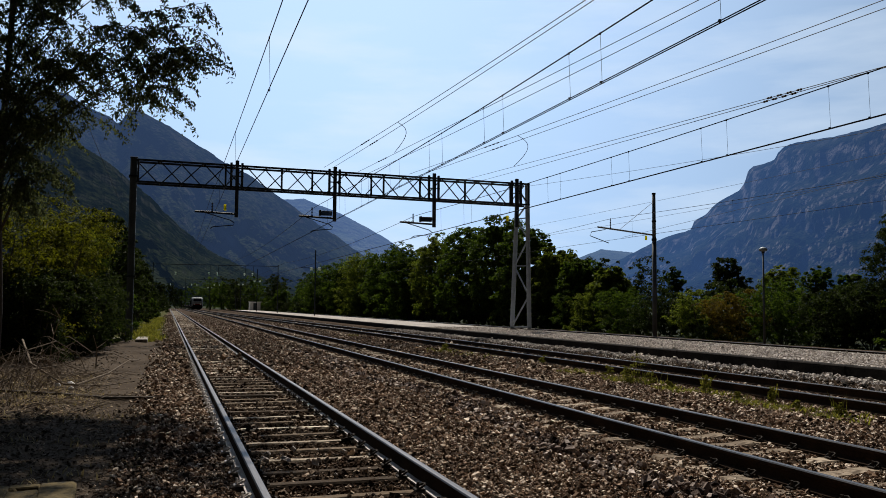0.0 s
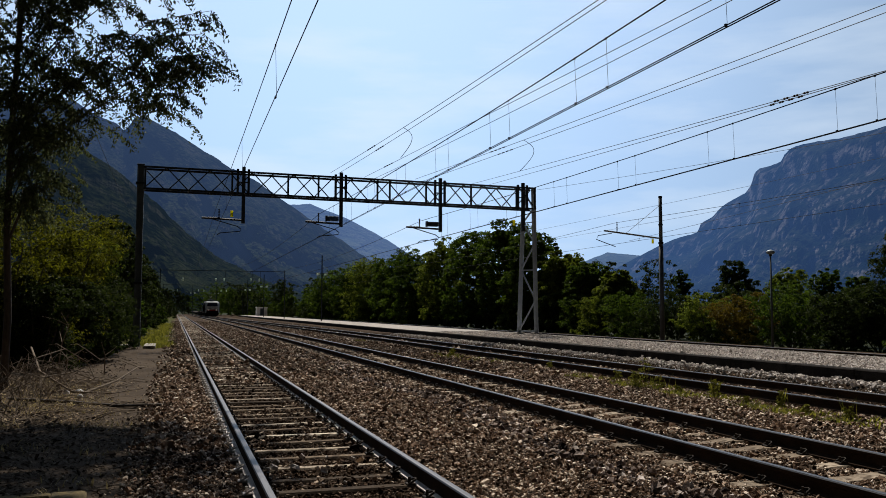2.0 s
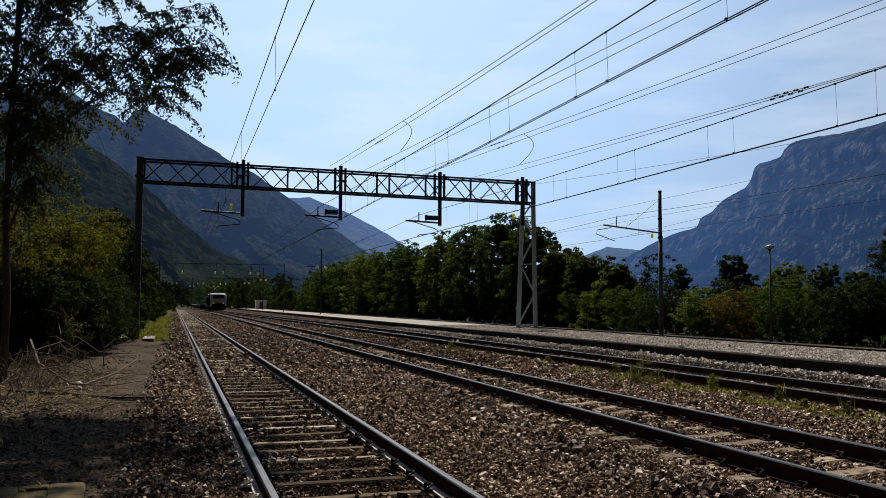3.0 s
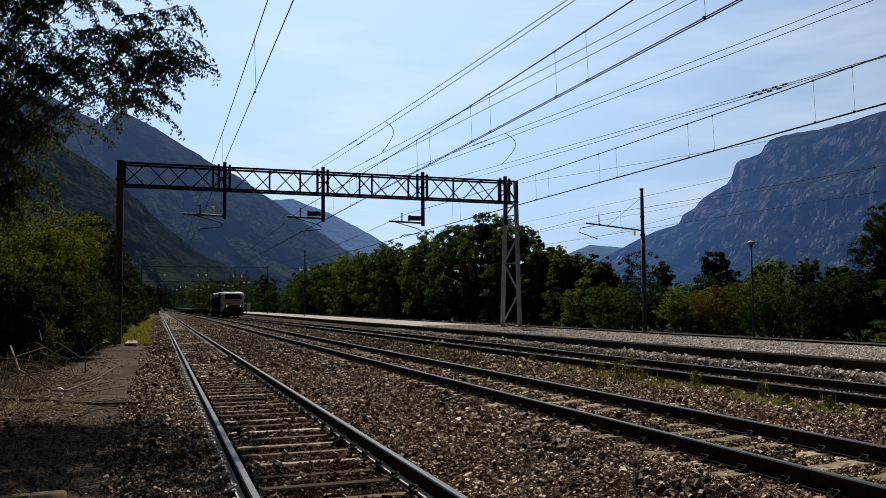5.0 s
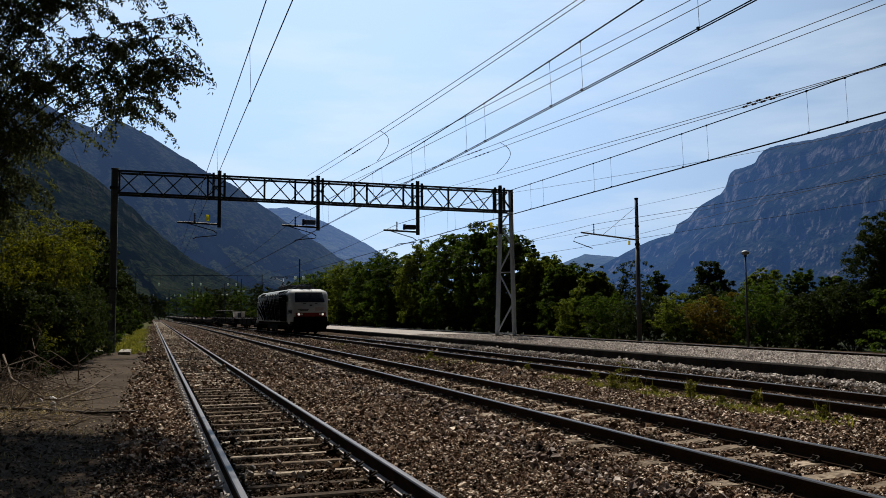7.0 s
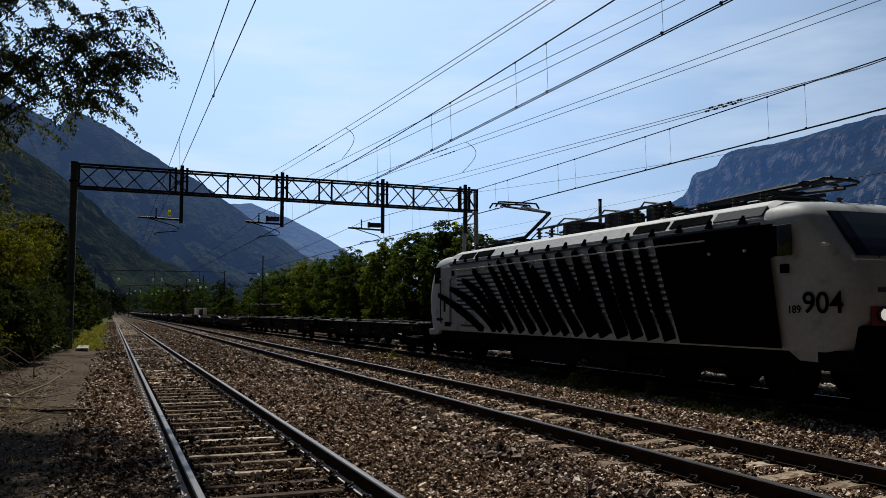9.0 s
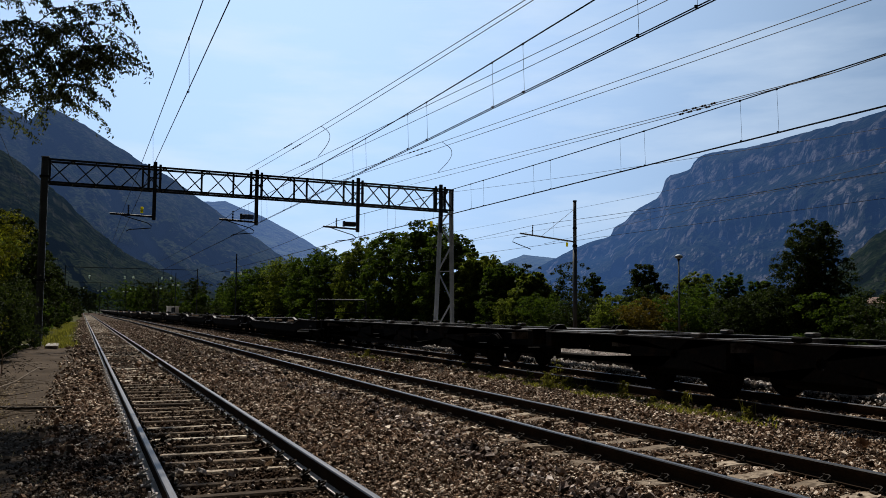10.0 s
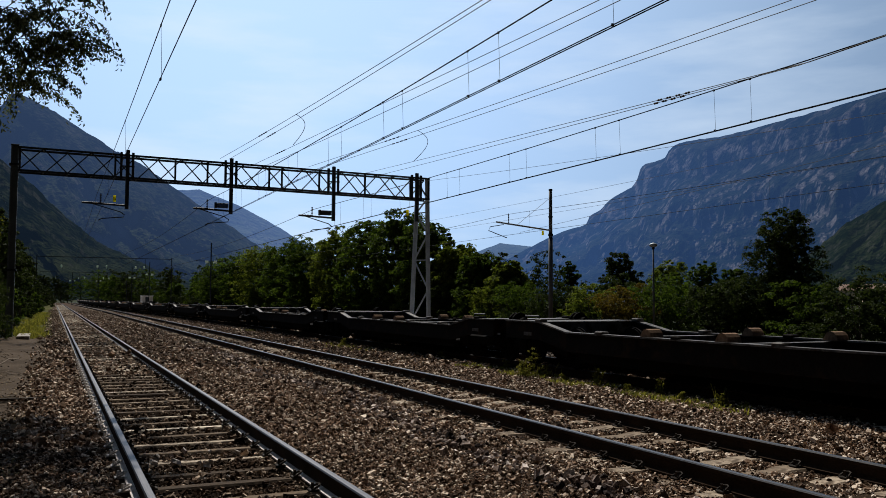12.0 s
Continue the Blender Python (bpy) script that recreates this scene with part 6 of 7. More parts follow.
for pts in limbs:
    for k in range(13):
        u = (rr.uniform(0.2, 1.0) if k > 3 else 0.8 + 0.066 * k) * 3
        i = min(2, int(u))
        p = pts[i].lerp(pts[i + 1], u - i)
        a = rr.uniform(0, 6.28)
        d = Vector((math.cos(a), math.sin(a), rr.uniform(-0.2, 0.35)))
        if rr.random() < 0.5:
            d += Vector((0.25, -0.1, -0.25))
        d.normalize()
        ln = rr.uniform(0.3, 0.8)
        q = [p + d * ln * s + Vector((0, 0, -0.45 * ln * s * s)) for s in (0, 0.35, 0.7, 1.0)]
        twigs.tube(q, 0.006, 4, r1=0.002, caps=False)
        for s in np.linspace(0.1, 1.0, max(5, int(ln / 0.075))):
            j = min(2, int(s * 3))
            leaf_at.append((q[j].lerp(q[j + 1], s * 3 - j), d))
part("trunk", g, BARK, near_tree, "slim dark trunk and limbs", smooth=True)
tagged(part("twig_spray", twigs, BARK, near_tree), kind="stuff")
pos, along = [], []
for p, d in leaf_at:
    a = rr.uniform(0, 6.28)
    stem = (Vector((math.cos(a), math.sin(a), -0.45)) + d * 0.6).normalized()
    side = stem.cross(Vector((0, 0, 1))).normalized()
    for k in range(4):
        for sgn in (-1, 1):
            pos.append(p + stem * (0.03 + 0.05 * k) + side * sgn * 0.036 + Vector((0, 0, -0.01 * k * k)))
pos = np.array([tuple(p) for p in pos])
v = leaf_quads(rng, pos, rng.normal(size=pos.shape) + (0, 0, 0.15), 0.100, 0.044, 1.6)
lv = new("foliage", raw_mesh("foliage", v, np.arange(len(v)).reshape(-1, 4), LEAF_NEAR))
lv.parent = near_tree
# crown out of view overhead, placed to throw its shadow on the verge
blobs = []
for x, y, z, wide, deep, n in ((4.4, 1.45, 11.2, 1.0, 1.6, 12), (2.3, 1.45, 11.3, 1.1, 1.6, 12), (0.6, 0.5, 11.0, 1.3, 1.8, 9), (1.6, -0.9, 11.0, 1.5, 0.9, 12)):
    blobs += [(x + wide * math.sin(2.4 * i), y + deep * math.cos(1.7 * i), z + 0.5 * math.sin(i), 0.95, 0.95, 0.5) for i in range(n)]
crown("unseen_upper_crown", blobs, 40000, 0.13, LEAF_NEAR, 78, parent=near_tree)

# ---- weeds, dry brush and scraps on the ground ----


def tufts(name, label, spots, blades, height, mat, seed, zfun, lean=0.5, wide=0.012):
    """Grassy tufts: thin bent blades round each spot (x, y, spread)."""
    rng = np.random.default_rng(seed)
    vs = []
    for x, y, spread in spots:
        n = blades
        bx, by = x + rng.normal(0, spread, n), y + rng.normal(0, spread, n)
        bz = zfun(bx, by)
        h = height * rng.uniform(0.35, 1.2, n)
        a = rng.uniform(0, 6.28, n)
        l = lean * h * rng.uniform(0.2, 1.0, n)
        dx, dy = np.cos(a), np.sin(a)
        w = wide * rng.uniform(0.6, 1.6, n)
        base = np.stack([bx, by, bz - 0.02], -1)
        sd = np.stack([-dy * w, dx * w, 0 * w], -1)
        mid = base + np.stack([dx * l * 0.35, dy * l * 0.35, h * 0.6], -1)
        tip = base + np.stack([dx * l, dy * l, h], -1)
        vs.append(np.stack([base - sd * 0.6, base + sd * 0.6, mid + sd, mid - sd], 1).reshape(-1, 3))
        vs.append(np.stack([mid - sd, mid + sd, tip + sd * 0.15, tip - sd * 0.15], 1).reshape(-1, 3))
    v = np.concatenate(vs)
    ob = new(name, raw_mesh(name, v, np.arange(len(v)).reshape(-1, 4), mat))
    return tagged(ob, label, "weeds", kind="stuff")


rw = random.Random(8)
spots = [(9.6 + rw.uniform(-0.3, 0.3), 9.8 + rw.uniform(0, 2.6), 0.12) for _ in range(16)]
spots += [(9.65 + rw.uniform(-0.3, 0.3), 12.2 + rw.uniform(0, 3), 0.12) for _ in range(12)]
spots += [(9.7 + rw.uniform(-0.35, 0.4), 15 + rw.uniform(0, 5), 0.13) for _ in range(14)]
spots += [(9.7 + rw.uniform(-0.5, 0.5), 26 + rw.uniform(0, 6), 0.2) for _ in range(8)] + [(9.6, 29.5, 0.25), (9.7, 29.8, 0.25), (9.4, 45, 0.2)]
tufts("weeds", "yellow-green weeds growing in the ballast between tracks", spots, 45, 0.10, WEED, 31, bed_height, 1.1, 0.012)
tall = [(9.58, 16.2, 0.10), (9.5, 16.5, 0.08), (9.8, 15.9, 0.1), (9.65, 10.5, 0.06), (9.9, 14.2, 0.06), (9.95, 12.3, 0.05)]
tufts("tall_weeds", "tall thin weeds with seed heads beside the rail", tall, 12, 0.36, WEED, 32, bed_height, 0.6, 0.005)


def weed_plant(x, y, h, seed):
    """A leafy weed: thin upright stems with small leaves, bushier at the foot."""
    z0 = float(bed_height(np.float64(x), np.float64(y))) - 0.02
    t = thing("weed", "leafy yellow-green weed standing in the ballast", "weed", "weeds between the tracks", at=pose(x, y, z0))
    r = random.Random(seed)
    for i in range(5):
        a, k = r.uniform(0, 6.28), h * r.uniform(0.1, 0.35)
        part("stem", Geo().tube([(0, 0, 0), (k * 0.4 * math.cos(a), k * 0.4 * math.sin(a), h * 0.5), (k * math.cos(a), k * math.sin(a), h * r.uniform(0.7, 1.05))], 0.005, 4, r1=0.002), WEED, t)
    blobs = [(0.3 * h * r.uniform(-0.7, 0.7), 0.3 * h * r.uniform(-0.7, 0.7), h * u, 0.2 * h * (1.25 - u) + 0.03, 0.2 * h * (1.25 - u) + 0.03, 0.12 * h) for u in (0.12, 0.2, 0.3, 0.42, 0.55, 0.7, 0.85)]
    crown("foliage", blobs, 260, 0.05, WEED, seed, 0.5, t, 0.3, 12)


for i, (x, y, h) in enumerate(((9.58, 16.2, 0.7), (9.45, 16.4, 0.45), (9.72, 15.95, 0.3), (10.0, 18.2, 0.3), (9.7, 15.1, 0.2), (9.9, 14.2, 0.4), (9.62, 12.8, 0.18), (9.95, 12.4, 0.32), (9.65, 11.4, 0.18), (9.68, 10.5, 0.26), (9.6, 29.5, 0.3), (9.75, 29.9, 0.26), (10.2, 22.3, 0.3))):
    weed_plant(x, y, h, 700 + i)
grass = [(rw.uniform(-1.6, -0.6), 40.8 + 60 * rw.random() ** 1.8, 0.22) for _ in range(90)] + [(rw.uniform(-1.3, -0.4), 38 + rw.uniform(0, 4), 0.2) for _ in range(14)]
tufts("verge_grass", "short sunlit grass on the verge by the mast", grass, 60, 0.2, WEED, 33, verge_height, 0.6)
dry = [(rw.uniform(-3.2, -1.2), rw.uniform(14, 20), 0.25) for _ in range(50)] + [(rw.uniform(-2.2, -0.2), rw.uniform(6, 13), 0.2) for _ in range(10)]
tufts("dry_grass", "dry straw-coloured grass on the shaded verge", dry, 26, 0.09, DRY_GRASS, 34, verge_height, 1.2, 0.007)
g = Geo()
for i in range(420):
    x, y = rw.uniform(-3.6, -1.0), rw.uniform(13.5, 20.8)
    if x > -1.6 and rw.random() < 0.6:
        continue
    z = float(verge_height(np.float64(x), np.float64(y)))
    a, ln, hgt = rw.uniform(0, 6.28), rw.uniform(0.35, 1.4), rw.uniform(0.03, 0.45) * (1.5 if x < -2 else 0.35)
    pts = [(x + ln * s * math.cos(a + 0.5 * s), y + ln * s * math.sin(a + 0.5 * s), z + 0.01 + hgt * math.sin(math.pi * min(1, s * 0.9))) for s in (0, 0.25, 0.5, 0.75, 1)]
    g.tube(pts, rw.choice((0.004, 0.006, 0.009)), 4, r1=0.002, caps=False)
tagged(part("dry_brush", g, TWIG), "tangle of dry pale twigs under the bushes", "brushwood", kind="stuff")
g = Geo()
for i in range(260):
    x, y = rw.uniform(-2.4, 0.1), rw.uniform(5.5, 16)
    z = float(verge_height(np.float64(x), np.float64(y)))
    a, ln = rw.uniform(0, 6.28), rw.uniform(0.08, 0.3)
    g.tube([(x, y, z + 0.008), (x + ln * math.cos(a), y + ln * math.sin(a), z + 0.02)], 0.004, 4, caps=False)
tagged(part("fallen_twigs", g, TWIG), "small fallen twigs strewn on the verge", "twigs", kind="stuff")
BOUGHS = (((-3.35, 20.0, 0.75), (-2.95, 18.4, 0.35), (-2.2, 17.0, 0.06), (-1.5, 16.6, 0.05), (-1.0, 17.4, 0.06)), ((-2.05, 17.3, 0.0), (-1.55, 18.6, 0.12), (-1.2, 20.0, 0.3), (-1.05, 21.2, 0.22)),
          ((-3.2, 18.0, 0.0), (-3.05, 18.6, 0.6), (-2.6, 19.2, 0.75), (-2.2, 19.6, 0.45), (-2.05, 19.8, 0.05)), ((-2.7, 20.4, 0.0), (-2.65, 20.2, 0.5), (-2.3, 20.0, 0.72), (-1.95, 19.6, 0.5)),
          ((-3.4, 17.0, 0.05), (-2.8, 17.4, 0.3), (-2.3, 18.0, 0.35), (-1.7, 18.2, 0.08)), ((-3.0, 21.5, 0.1), (-2.9, 21.3, 0.8), (-2.75, 21.1, 1.2), (-2.9, 20.9, 1.5)), ((-2.0, 21.6, 0.0), (-1.98, 21.4, 0.5), (-2.05, 21.2, 0.8)))
for i, pts in enumerate(BOUGHS):
    bough = thing("fallen_branch", "bare dry grey branch lying in the brush under the bushes", "branch", "fallen branches", at=pose(0.42, 0, -0.08))
    part("limb", Geo().tube(pts, 0.024 if i < 2 else 0.016, 7, r1=0.007), TWIG, bough)
    for k in range(1, len(pts) - 1):
        (x, y, z), a, ln = pts[k], rw.uniform(0, 6.28), rw.uniform(0.3, 0.7)
        part("side_twig", Geo().tube([(x, y, z), (x + 0.5 * ln * math.cos(a), y + 0.5 * ln * math.sin(a), z + 0.2 * ln), (x + ln * math.cos(a), y + ln * math.sin(a), z + ln * rw.uniform(0.1, 0.5))], 0.009, 5, r1=0.003), TWIG, bough)
for x, y, w in ((-1.72, 17.5, 0.085), (-1.9, 17.2, 0.05), (-1.6, 16.4, 0.055)):
    rows = [[(x + w * k * math.cos(a + 0.3 * k) * rw.uniform(0.75, 1.2), y + 0.8 * w * k * math.sin(a) * rw.uniform(0.75, 1.2), -0.07 + h) for a in [0.785 * j for j in range(8)]] for k, h in ((1.0, 0.0), (0.9, 0.03), (0.4, 0.055))]
    tagged(part("paper_scrap", Geo().loft(rows), HUT_WHITE), "crumpled white paper scrap among the twigs", "litter", "paper scraps")
pipe = part("buried_pipe", Geo().tube([(-2.7, 16.1, -0.03), (-1.6, 15.6, -0.075), (-0.9, 15.2, -0.11), (-0.15, 14.9, -0.09)], 0.03, 8), BARK)
tagged(pipe, "thin dark pipe lying across the earth verge", "pipe")
slab = thing("concrete_slab", "worn pale concrete slab with a broken hole", "slab", at=pose(-1.11, 7.59, -0.12, 0, 0, 4))
g = Geo()
g.box(-0.55, -0.09, -0.42, 0.42, -0.08, 0.05, bevel=0.02).box(0.13, 0.42, -0.42, 0.42, -0.08, 0.05, bevel=0.02).box(-0.10, 0.14, -0.42, 0.14, -0.08, 0.048, bevel=0.01).box(-0.10, 0.14, 0.29, 0.42, -0.08, 0.046, bevel=0.01)
g.box(0.02, 0.14, 0.10, 0.19, -0.08, 0.044, bevel=0.015).box(-0.10, -0.03, 0.24, 0.32, -0.08, 0.042, bevel=0.015)
part("slab_body", g, SLAB_STONE, slab)
# dark block set in the opening for the shade down inside it
part("hole", Geo().box(-0.11, 0.15, 0.12, 0.31, -0.1, -0.02), CLIP, slab)
for x0, x1, y0, y1 in ((-2.3, -1.75, 38.0, 39.1), (-1.25, -0.78, 37.2, 40.2)):
    pl = part("cover_plate", Geo().box(x0, x1, y0, y1, -0.14, 0.0, bevel=0.02), CONCRETE)
    tagged(pl, "pale concrete cover plate at the mast's foot", "cover plate", "cover plates")
hut = thing("relay_hut", "small white relay hut at the platform's end", "hut", at=pose(17.2, 181, PLATFORM_Z))
part("hut_wall", Geo().box(-1.1, 1.1, -1.0, 1.0, 0, 1.65, bevel=0.03), HUT_WHITE, hut)
part("roof", Geo().box(-1.2, 1.2, -1.1, 1.1, 1.65, 1.77, bevel=0.03), HUT_WHITE, hut)
part("door", Geo().box(-0.35, 0.35, -1.03, -1.0, 0, 1.5), GREY_PAINT, hut)


def house(x, y, w, d, h, turn):
    ho = thing("house", "pale rendered village house with a tiled roof", "house", "village houses", at=pose(x, y, -0.5, 0, 0, turn))
    part("wall", Geo().box(-w / 2, w / 2, -d / 2, d / 2, 0, h), HOUSE_WALL, ho)
    rows = [[(-w / 2 - 0.5, yy, h), (0, yy, h + w * 0.22), (w / 2 + 0.5, yy, h), (w / 2 + 0.5, yy, h - 0.25), (-w / 2 - 0.5, yy, h - 0.25)] for yy in (-d / 2 - 0.5, d / 2 + 0.5)]
    roof_ob = part("roof", Geo().loft(rows), HOUSE_ROOF, ho)
    part("chimney", Geo().box(w * 0.15, w * 0.15 + 0.8, -0.4, 0.4, h, h + w * 0.22 + 0.9), HOUSE_WALL, roof_ob)
    for s in (-1, 1):
        for z in np.arange(1.2, h - 1.2, 2.9):
            for yy in np.arange(-d / 2 + 1.5, d / 2 - 1, 2.6):
                part("window", Geo().box(*sorted((s * w / 2, s * (w / 2 + 0.04))), yy - 0.5, yy + 0.5, z, z + 1.4), WINDSCREEN, ho)
            for xx in np.arange(-w / 2 + 1.5, w / 2 - 1, 2.8):
                part("window", Geo().box(xx - 0.5, xx + 0.5, *sorted((s * d / 2, s * (d / 2 + 0.04))), z, z + 1.4), WINDSCREEN, ho)
    return ho


for x, y, w, d, h, turn in ((285, 232, 11, 16, 6.5, 30), (310, 238, 10, 12, 6.0, 10), (272, 214, 9, 13, 5.5, 50), (420, 395, 12, 16, 8, 20)):
    house(x, y, w, d, h, turn)

# ---- mountains: a backdrop some kilometres off ----


def fractal(u, v, seed, octaves=7, gain=0.55):
    """Layered value noise over (u, v), about -1 to 1."""
    rng = np.random.default_rng(seed)
    total, amp, norm = 0.0, 1.0, 0.0
    for o in range(octaves):
        grid = rng.uniform(-1, 1, (64, 64))
        a, b = u * 2 ** o + 7.3 * o, v * 2 ** o + 3.1 * o
        i, j = np.floor(a).astype(int), np.floor(b).astype(int)
        p, q = smooth01(a - i), smooth01(b - j)
        g = lambda di, dj: grid[(i + di) % 64, (j + dj) % 64]
        total = total + amp * ((g(0, 0) * (1 - p) + g(1, 0) * p) * (1 - q) + (g(0, 1) * (1 - p) + g(1, 1) * p) * q)
        norm += amp * 0.6
        amp *= gain
    return total / norm


def mountain(name, label, ridge, foot, crest, mat, rough, seed, cliff=0.0, power=1.2, rows=120, cols=560, base=-8.0):
    """A slope in polar terms: ridge gives (bearing, elevation) of its skyline; it rises from foot to crest metres away.
    cliff: how far the upper part steepens into rock bands."""
    rng = np.random.default_rng(seed)
    az0, az1 = ridge[0][0], ridge[-1][0]
    az = np.linspace(az0, az1, cols)
    el = np.interp(az, [r[0] for r in ridge], [r[1] for r in ridge])
    # fine roughness of the skyline
    ph = rng.uniform(0, 6.28, 12)
    el = el + 0.10 * rough * fractal(az * 1.3, 0 * az, seed + 30, 6, 0.7)
    s = np.linspace(0, 1, rows)[:, None]
    shape = s ** power
    if cliff:
        wob = 0.035 * np.sin(az[None] * 0.9 + ph[3]) + 0.03 * np.sin(az[None] * 2.3 + ph[4]) + 0.02 * np.sin(az[None] * 5.1 + ph[5])
        steps = smooth01((s + wob - 0.52) / 0.06) * 0.09 + smooth01((s + 0.6 * wob - 0.84) / 0.07) * 0.19
        shape = shape * (1 - cliff) + cliff * (s * 0.72 + steps)
        shape = shape / shape[-1:]
    # foot and crest may each run from one distance to another along the ridge
    turn = smooth01((az - az0) / (az1 - az0) * 2.2)[None]
    foot, crest = (q if isinstance(q, tuple) else (q, q) for q in (foot, crest))
    foot, crest = foot[0] + (foot[1] - foot[0]) * turn, crest[0] + (crest[1] - crest[0]) * turn
    d = foot + (crest - foot) * s
    uu, vv = az[None] * 0.22 + 0 * s, s * 2.2 + 0 * az[None]
    warp = 0.5 * fractal(uu * 0.7, vv * 0.8, seed + 50, 3)
    gully = 0.9 * (1 - 2 * np.abs(fractal(uu + warp, vv * 0.45, seed + 60, 4))) + 0.7 * fractal(uu * 2.5, vv * 2.0, seed + 70, 7, 0.62)
    gully = gully - gully.mean()
    d = d * (1 + 0.09 * gully * np.sin(np.pi * s) * (1 - s) * 1.5)
    z = base + (crest * np.tan(np.radians(np.maximum(el, 0.02))) - base) * shape * (1 + 0.19 * rough * gully * np.sin(np.pi * s) * (1 - s) * 1.6)
    a = np.radians(az)[None]
    v = np.stack([np.sin(a) * d, np.cos(a) * d, z], -1)
    back = np.stack([np.sin(a) * (crest * 1.12), np.cos(a) * (crest * 1.12), z[-1:] * 0.55 + 0 * a], -1)
    v = np.concatenate([v, back]).reshape(-1, 3)
    i = (np.arange(rows)[:, None] * cols + np.arange(cols - 1)).ravel()
    ob = new(name, raw_mesh(name, v, np.stack([i, i + 1, i + cols + 1, i + cols], -1), mat, smooth=False))
    return tagged(ob, label, "mountain", kind="structure")


# haze colours that the backdrop slopes give off as glow
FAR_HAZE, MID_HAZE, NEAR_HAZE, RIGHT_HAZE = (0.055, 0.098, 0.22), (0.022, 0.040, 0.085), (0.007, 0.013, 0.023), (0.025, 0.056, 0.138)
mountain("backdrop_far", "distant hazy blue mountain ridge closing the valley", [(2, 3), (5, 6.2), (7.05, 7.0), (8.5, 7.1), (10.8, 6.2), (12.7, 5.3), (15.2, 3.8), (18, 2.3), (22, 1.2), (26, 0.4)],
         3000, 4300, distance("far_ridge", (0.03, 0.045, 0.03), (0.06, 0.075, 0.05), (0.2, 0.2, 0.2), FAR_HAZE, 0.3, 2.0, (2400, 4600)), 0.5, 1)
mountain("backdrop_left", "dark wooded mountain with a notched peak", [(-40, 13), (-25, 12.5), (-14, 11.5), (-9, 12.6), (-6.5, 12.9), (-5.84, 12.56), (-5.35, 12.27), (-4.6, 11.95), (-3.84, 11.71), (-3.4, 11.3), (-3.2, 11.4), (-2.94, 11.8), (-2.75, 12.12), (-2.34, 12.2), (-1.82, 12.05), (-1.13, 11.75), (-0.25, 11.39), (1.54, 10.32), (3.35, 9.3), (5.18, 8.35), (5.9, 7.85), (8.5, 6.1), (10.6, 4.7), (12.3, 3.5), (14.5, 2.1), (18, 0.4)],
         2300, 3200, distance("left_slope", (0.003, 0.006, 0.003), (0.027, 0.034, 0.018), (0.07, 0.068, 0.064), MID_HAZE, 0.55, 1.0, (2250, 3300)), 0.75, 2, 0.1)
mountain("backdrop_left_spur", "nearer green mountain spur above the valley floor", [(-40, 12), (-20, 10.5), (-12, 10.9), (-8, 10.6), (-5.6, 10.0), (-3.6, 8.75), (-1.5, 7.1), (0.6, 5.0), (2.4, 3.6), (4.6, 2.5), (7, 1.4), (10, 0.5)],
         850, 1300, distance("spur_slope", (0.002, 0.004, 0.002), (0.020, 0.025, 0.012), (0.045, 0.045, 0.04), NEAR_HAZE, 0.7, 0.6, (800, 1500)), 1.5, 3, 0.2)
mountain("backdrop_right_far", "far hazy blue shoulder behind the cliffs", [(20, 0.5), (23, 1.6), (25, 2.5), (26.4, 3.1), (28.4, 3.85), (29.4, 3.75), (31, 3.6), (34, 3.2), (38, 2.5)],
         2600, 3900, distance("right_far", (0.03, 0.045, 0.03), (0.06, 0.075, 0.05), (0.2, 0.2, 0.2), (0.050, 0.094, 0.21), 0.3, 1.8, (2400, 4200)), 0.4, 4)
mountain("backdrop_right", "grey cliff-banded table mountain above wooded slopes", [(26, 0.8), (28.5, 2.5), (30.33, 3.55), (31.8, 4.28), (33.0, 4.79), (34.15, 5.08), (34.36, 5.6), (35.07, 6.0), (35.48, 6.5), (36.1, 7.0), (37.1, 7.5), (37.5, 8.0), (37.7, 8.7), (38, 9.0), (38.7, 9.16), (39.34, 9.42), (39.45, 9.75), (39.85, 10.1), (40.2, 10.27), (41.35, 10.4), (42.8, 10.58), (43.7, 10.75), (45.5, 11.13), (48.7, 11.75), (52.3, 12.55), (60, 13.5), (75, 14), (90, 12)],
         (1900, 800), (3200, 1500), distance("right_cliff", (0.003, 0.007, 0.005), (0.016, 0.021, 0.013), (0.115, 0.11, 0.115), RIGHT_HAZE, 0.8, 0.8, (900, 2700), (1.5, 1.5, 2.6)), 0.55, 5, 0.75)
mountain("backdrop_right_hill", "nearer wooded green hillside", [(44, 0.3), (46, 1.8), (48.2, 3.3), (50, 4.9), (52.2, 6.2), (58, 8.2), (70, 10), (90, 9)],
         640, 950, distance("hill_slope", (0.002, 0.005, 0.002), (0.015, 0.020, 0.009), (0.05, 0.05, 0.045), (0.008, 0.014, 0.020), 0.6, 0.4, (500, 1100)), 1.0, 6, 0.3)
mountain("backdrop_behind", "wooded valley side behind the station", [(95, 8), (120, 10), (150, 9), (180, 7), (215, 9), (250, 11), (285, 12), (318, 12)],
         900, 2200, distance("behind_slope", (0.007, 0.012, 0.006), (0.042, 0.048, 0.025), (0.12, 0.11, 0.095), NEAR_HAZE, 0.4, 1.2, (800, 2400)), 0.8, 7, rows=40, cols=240)

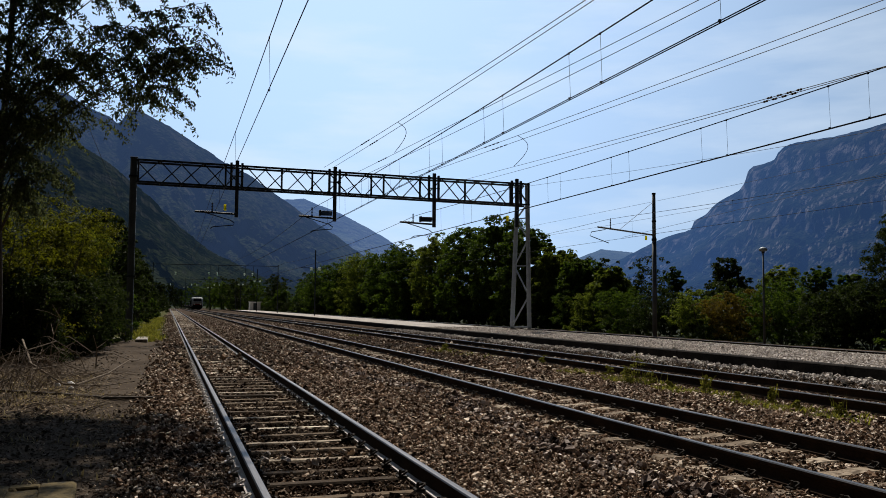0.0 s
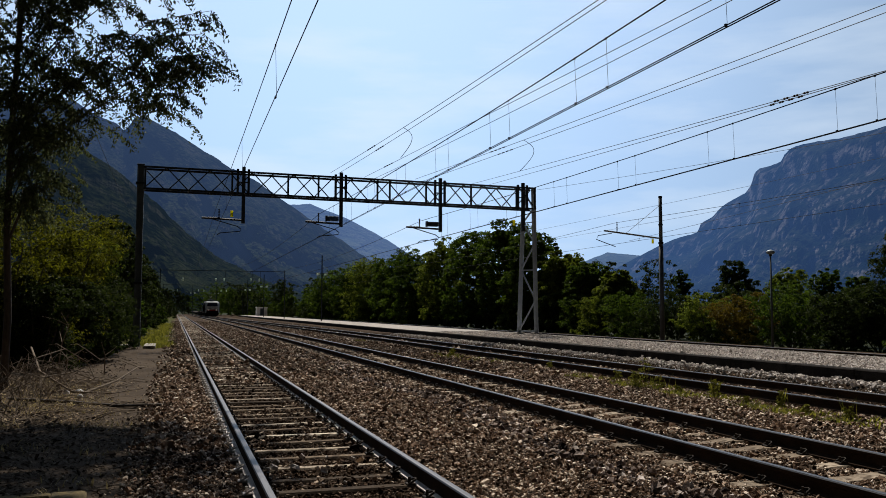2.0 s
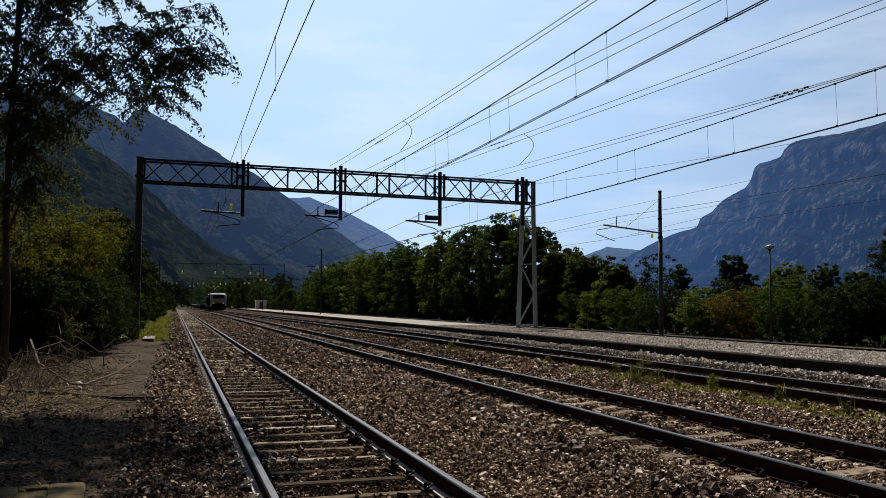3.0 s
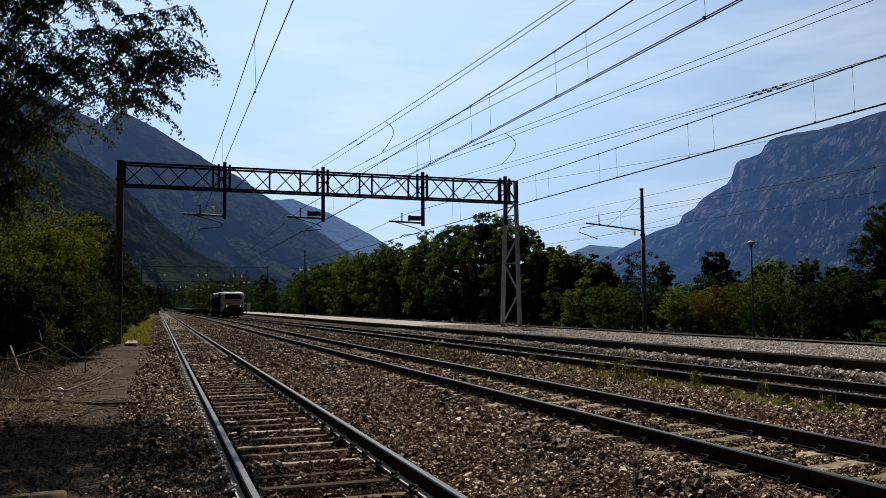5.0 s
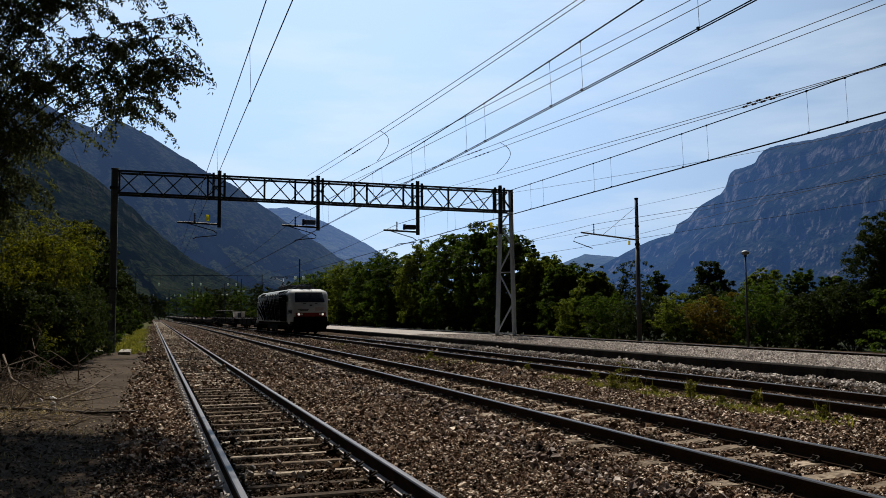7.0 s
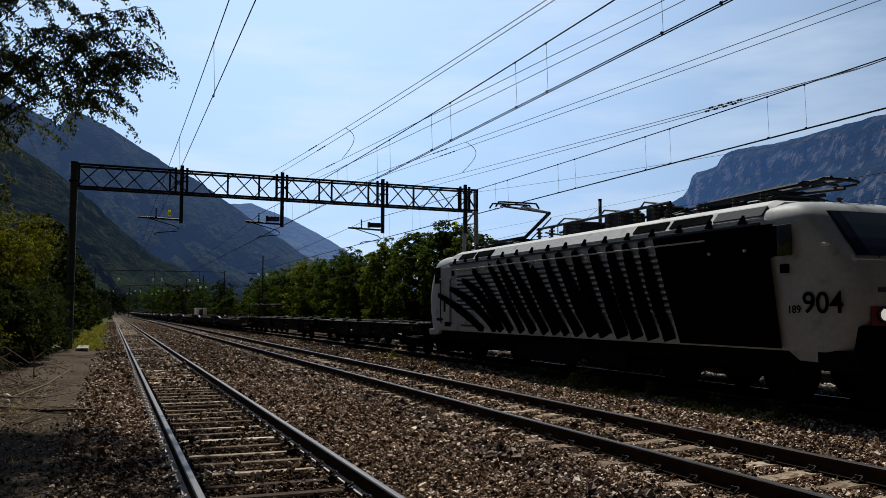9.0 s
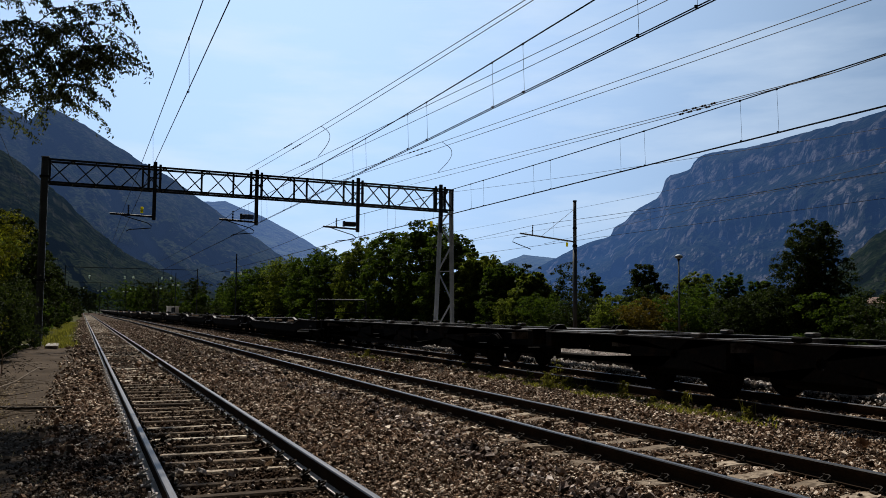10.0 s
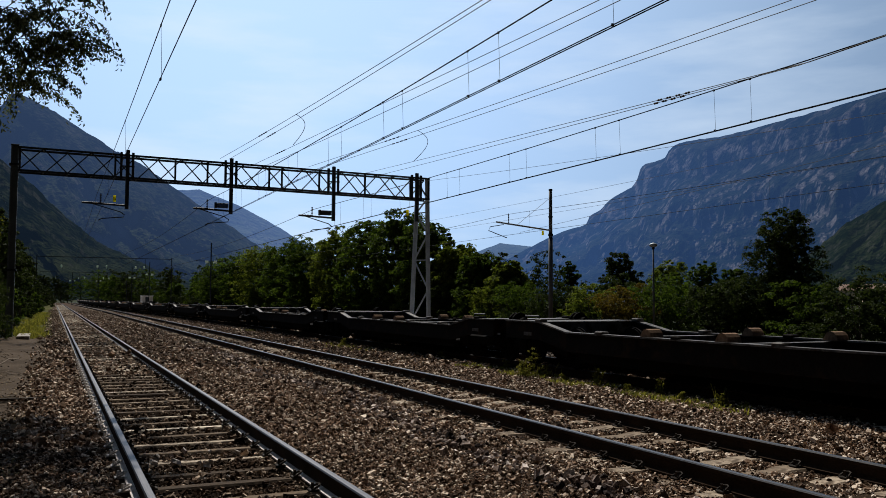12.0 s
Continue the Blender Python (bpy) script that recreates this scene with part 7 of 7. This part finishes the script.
# ---- sleepers and rail clips ----
SLEEPER_Z = (-0.168, -0.172, -0.18)
rng = random.Random(11)
for k in range(3):
    first_y = -4.2 + (SLEEPER_AT[k] + 4.2) % 0.6
    for i in range(112):
        y = first_y + 0.6 * i
        x = float(track_x(k, np.float64(y)))
        piece("sleeper", sleeper_kinds[k], tracks[k], pose(x + rng.uniform(-0.03, 0.03), y + rng.uniform(-0.015, 0.015), SLEEPER_Z[k] + rng.uniform(-0.012, 0.006), 0, rng.uniform(-0.4, 0.4), rng.uniform(-1, 1)))
        if k < 2 and y < 25:
            for side in (-1, 1):
                for inner in (-1, 1):
                    piece("rail_clip", pale_clip if (k, side, inner) == (0, -1, -1) else clip, tracks[k], pose(x + side * HALF_GAUGE + inner * 0.105, y, SLEEPER_Z[k], 0, 0, 0 if inner < 0 else 180))
for k in range(4):
    g = Geo()
    for i in range(260 if k < 3 else 420):
        y = (63.0 if k < 3 else -10.0) + (SLEEPER_AT[k] if k < 3 else 0) + 0.6 * i
        x = float(track_x(k, np.float64(y)))
        g.box(x - 1.2, x + 1.2, y - 0.12, y + 0.12, -0.3, -0.178 + rng.uniform(-0.01, 0.005))
    tagged(part("sleeper_row", g, SLEEPER_OLD if k != 1 else SLEEPER, tracks[k]), kind="stuff")

# ---- what moves ----
SPEED, LOCO_AT_9 = 25.7, 17.53


def on_track(y, z=0.0):
    """A pose on the station track at y, headed along it."""
    a, b = float(track_x(2, np.float64(y - 4))), float(track_x(2, np.float64(y + 4)))
    return pose(float(track_x(2, np.float64(y))), y, z, 0, 0, math.degrees(math.atan2(-(b - a), 8)))


def to_go(t):
    """Metres from the train's place at 9 s: a little faster before it than after."""
    return SPEED * (9.0 - t) + 0.95 * float(smooth01(np.float64(9.0 - t) / 1.8))


def motions():
    for vehicle, offset in train:
        walk(vehicle, [(t, on_track(LOCO_AT_9 + to_go(t) + offset)) for t in [0.3 * i for i in range(41)]])
    # wheels turn as they roll
    for ob, radius in rolling:
        home, n = ob.matrix_basis.copy(), 360
        walk(ob, [(12.0 * i / n, home @ Matrix.Rotation((to_go(0.0) - to_go(12.0 * i / n)) / radius, 4, "X")) for i in range(n + 1)])


motions()
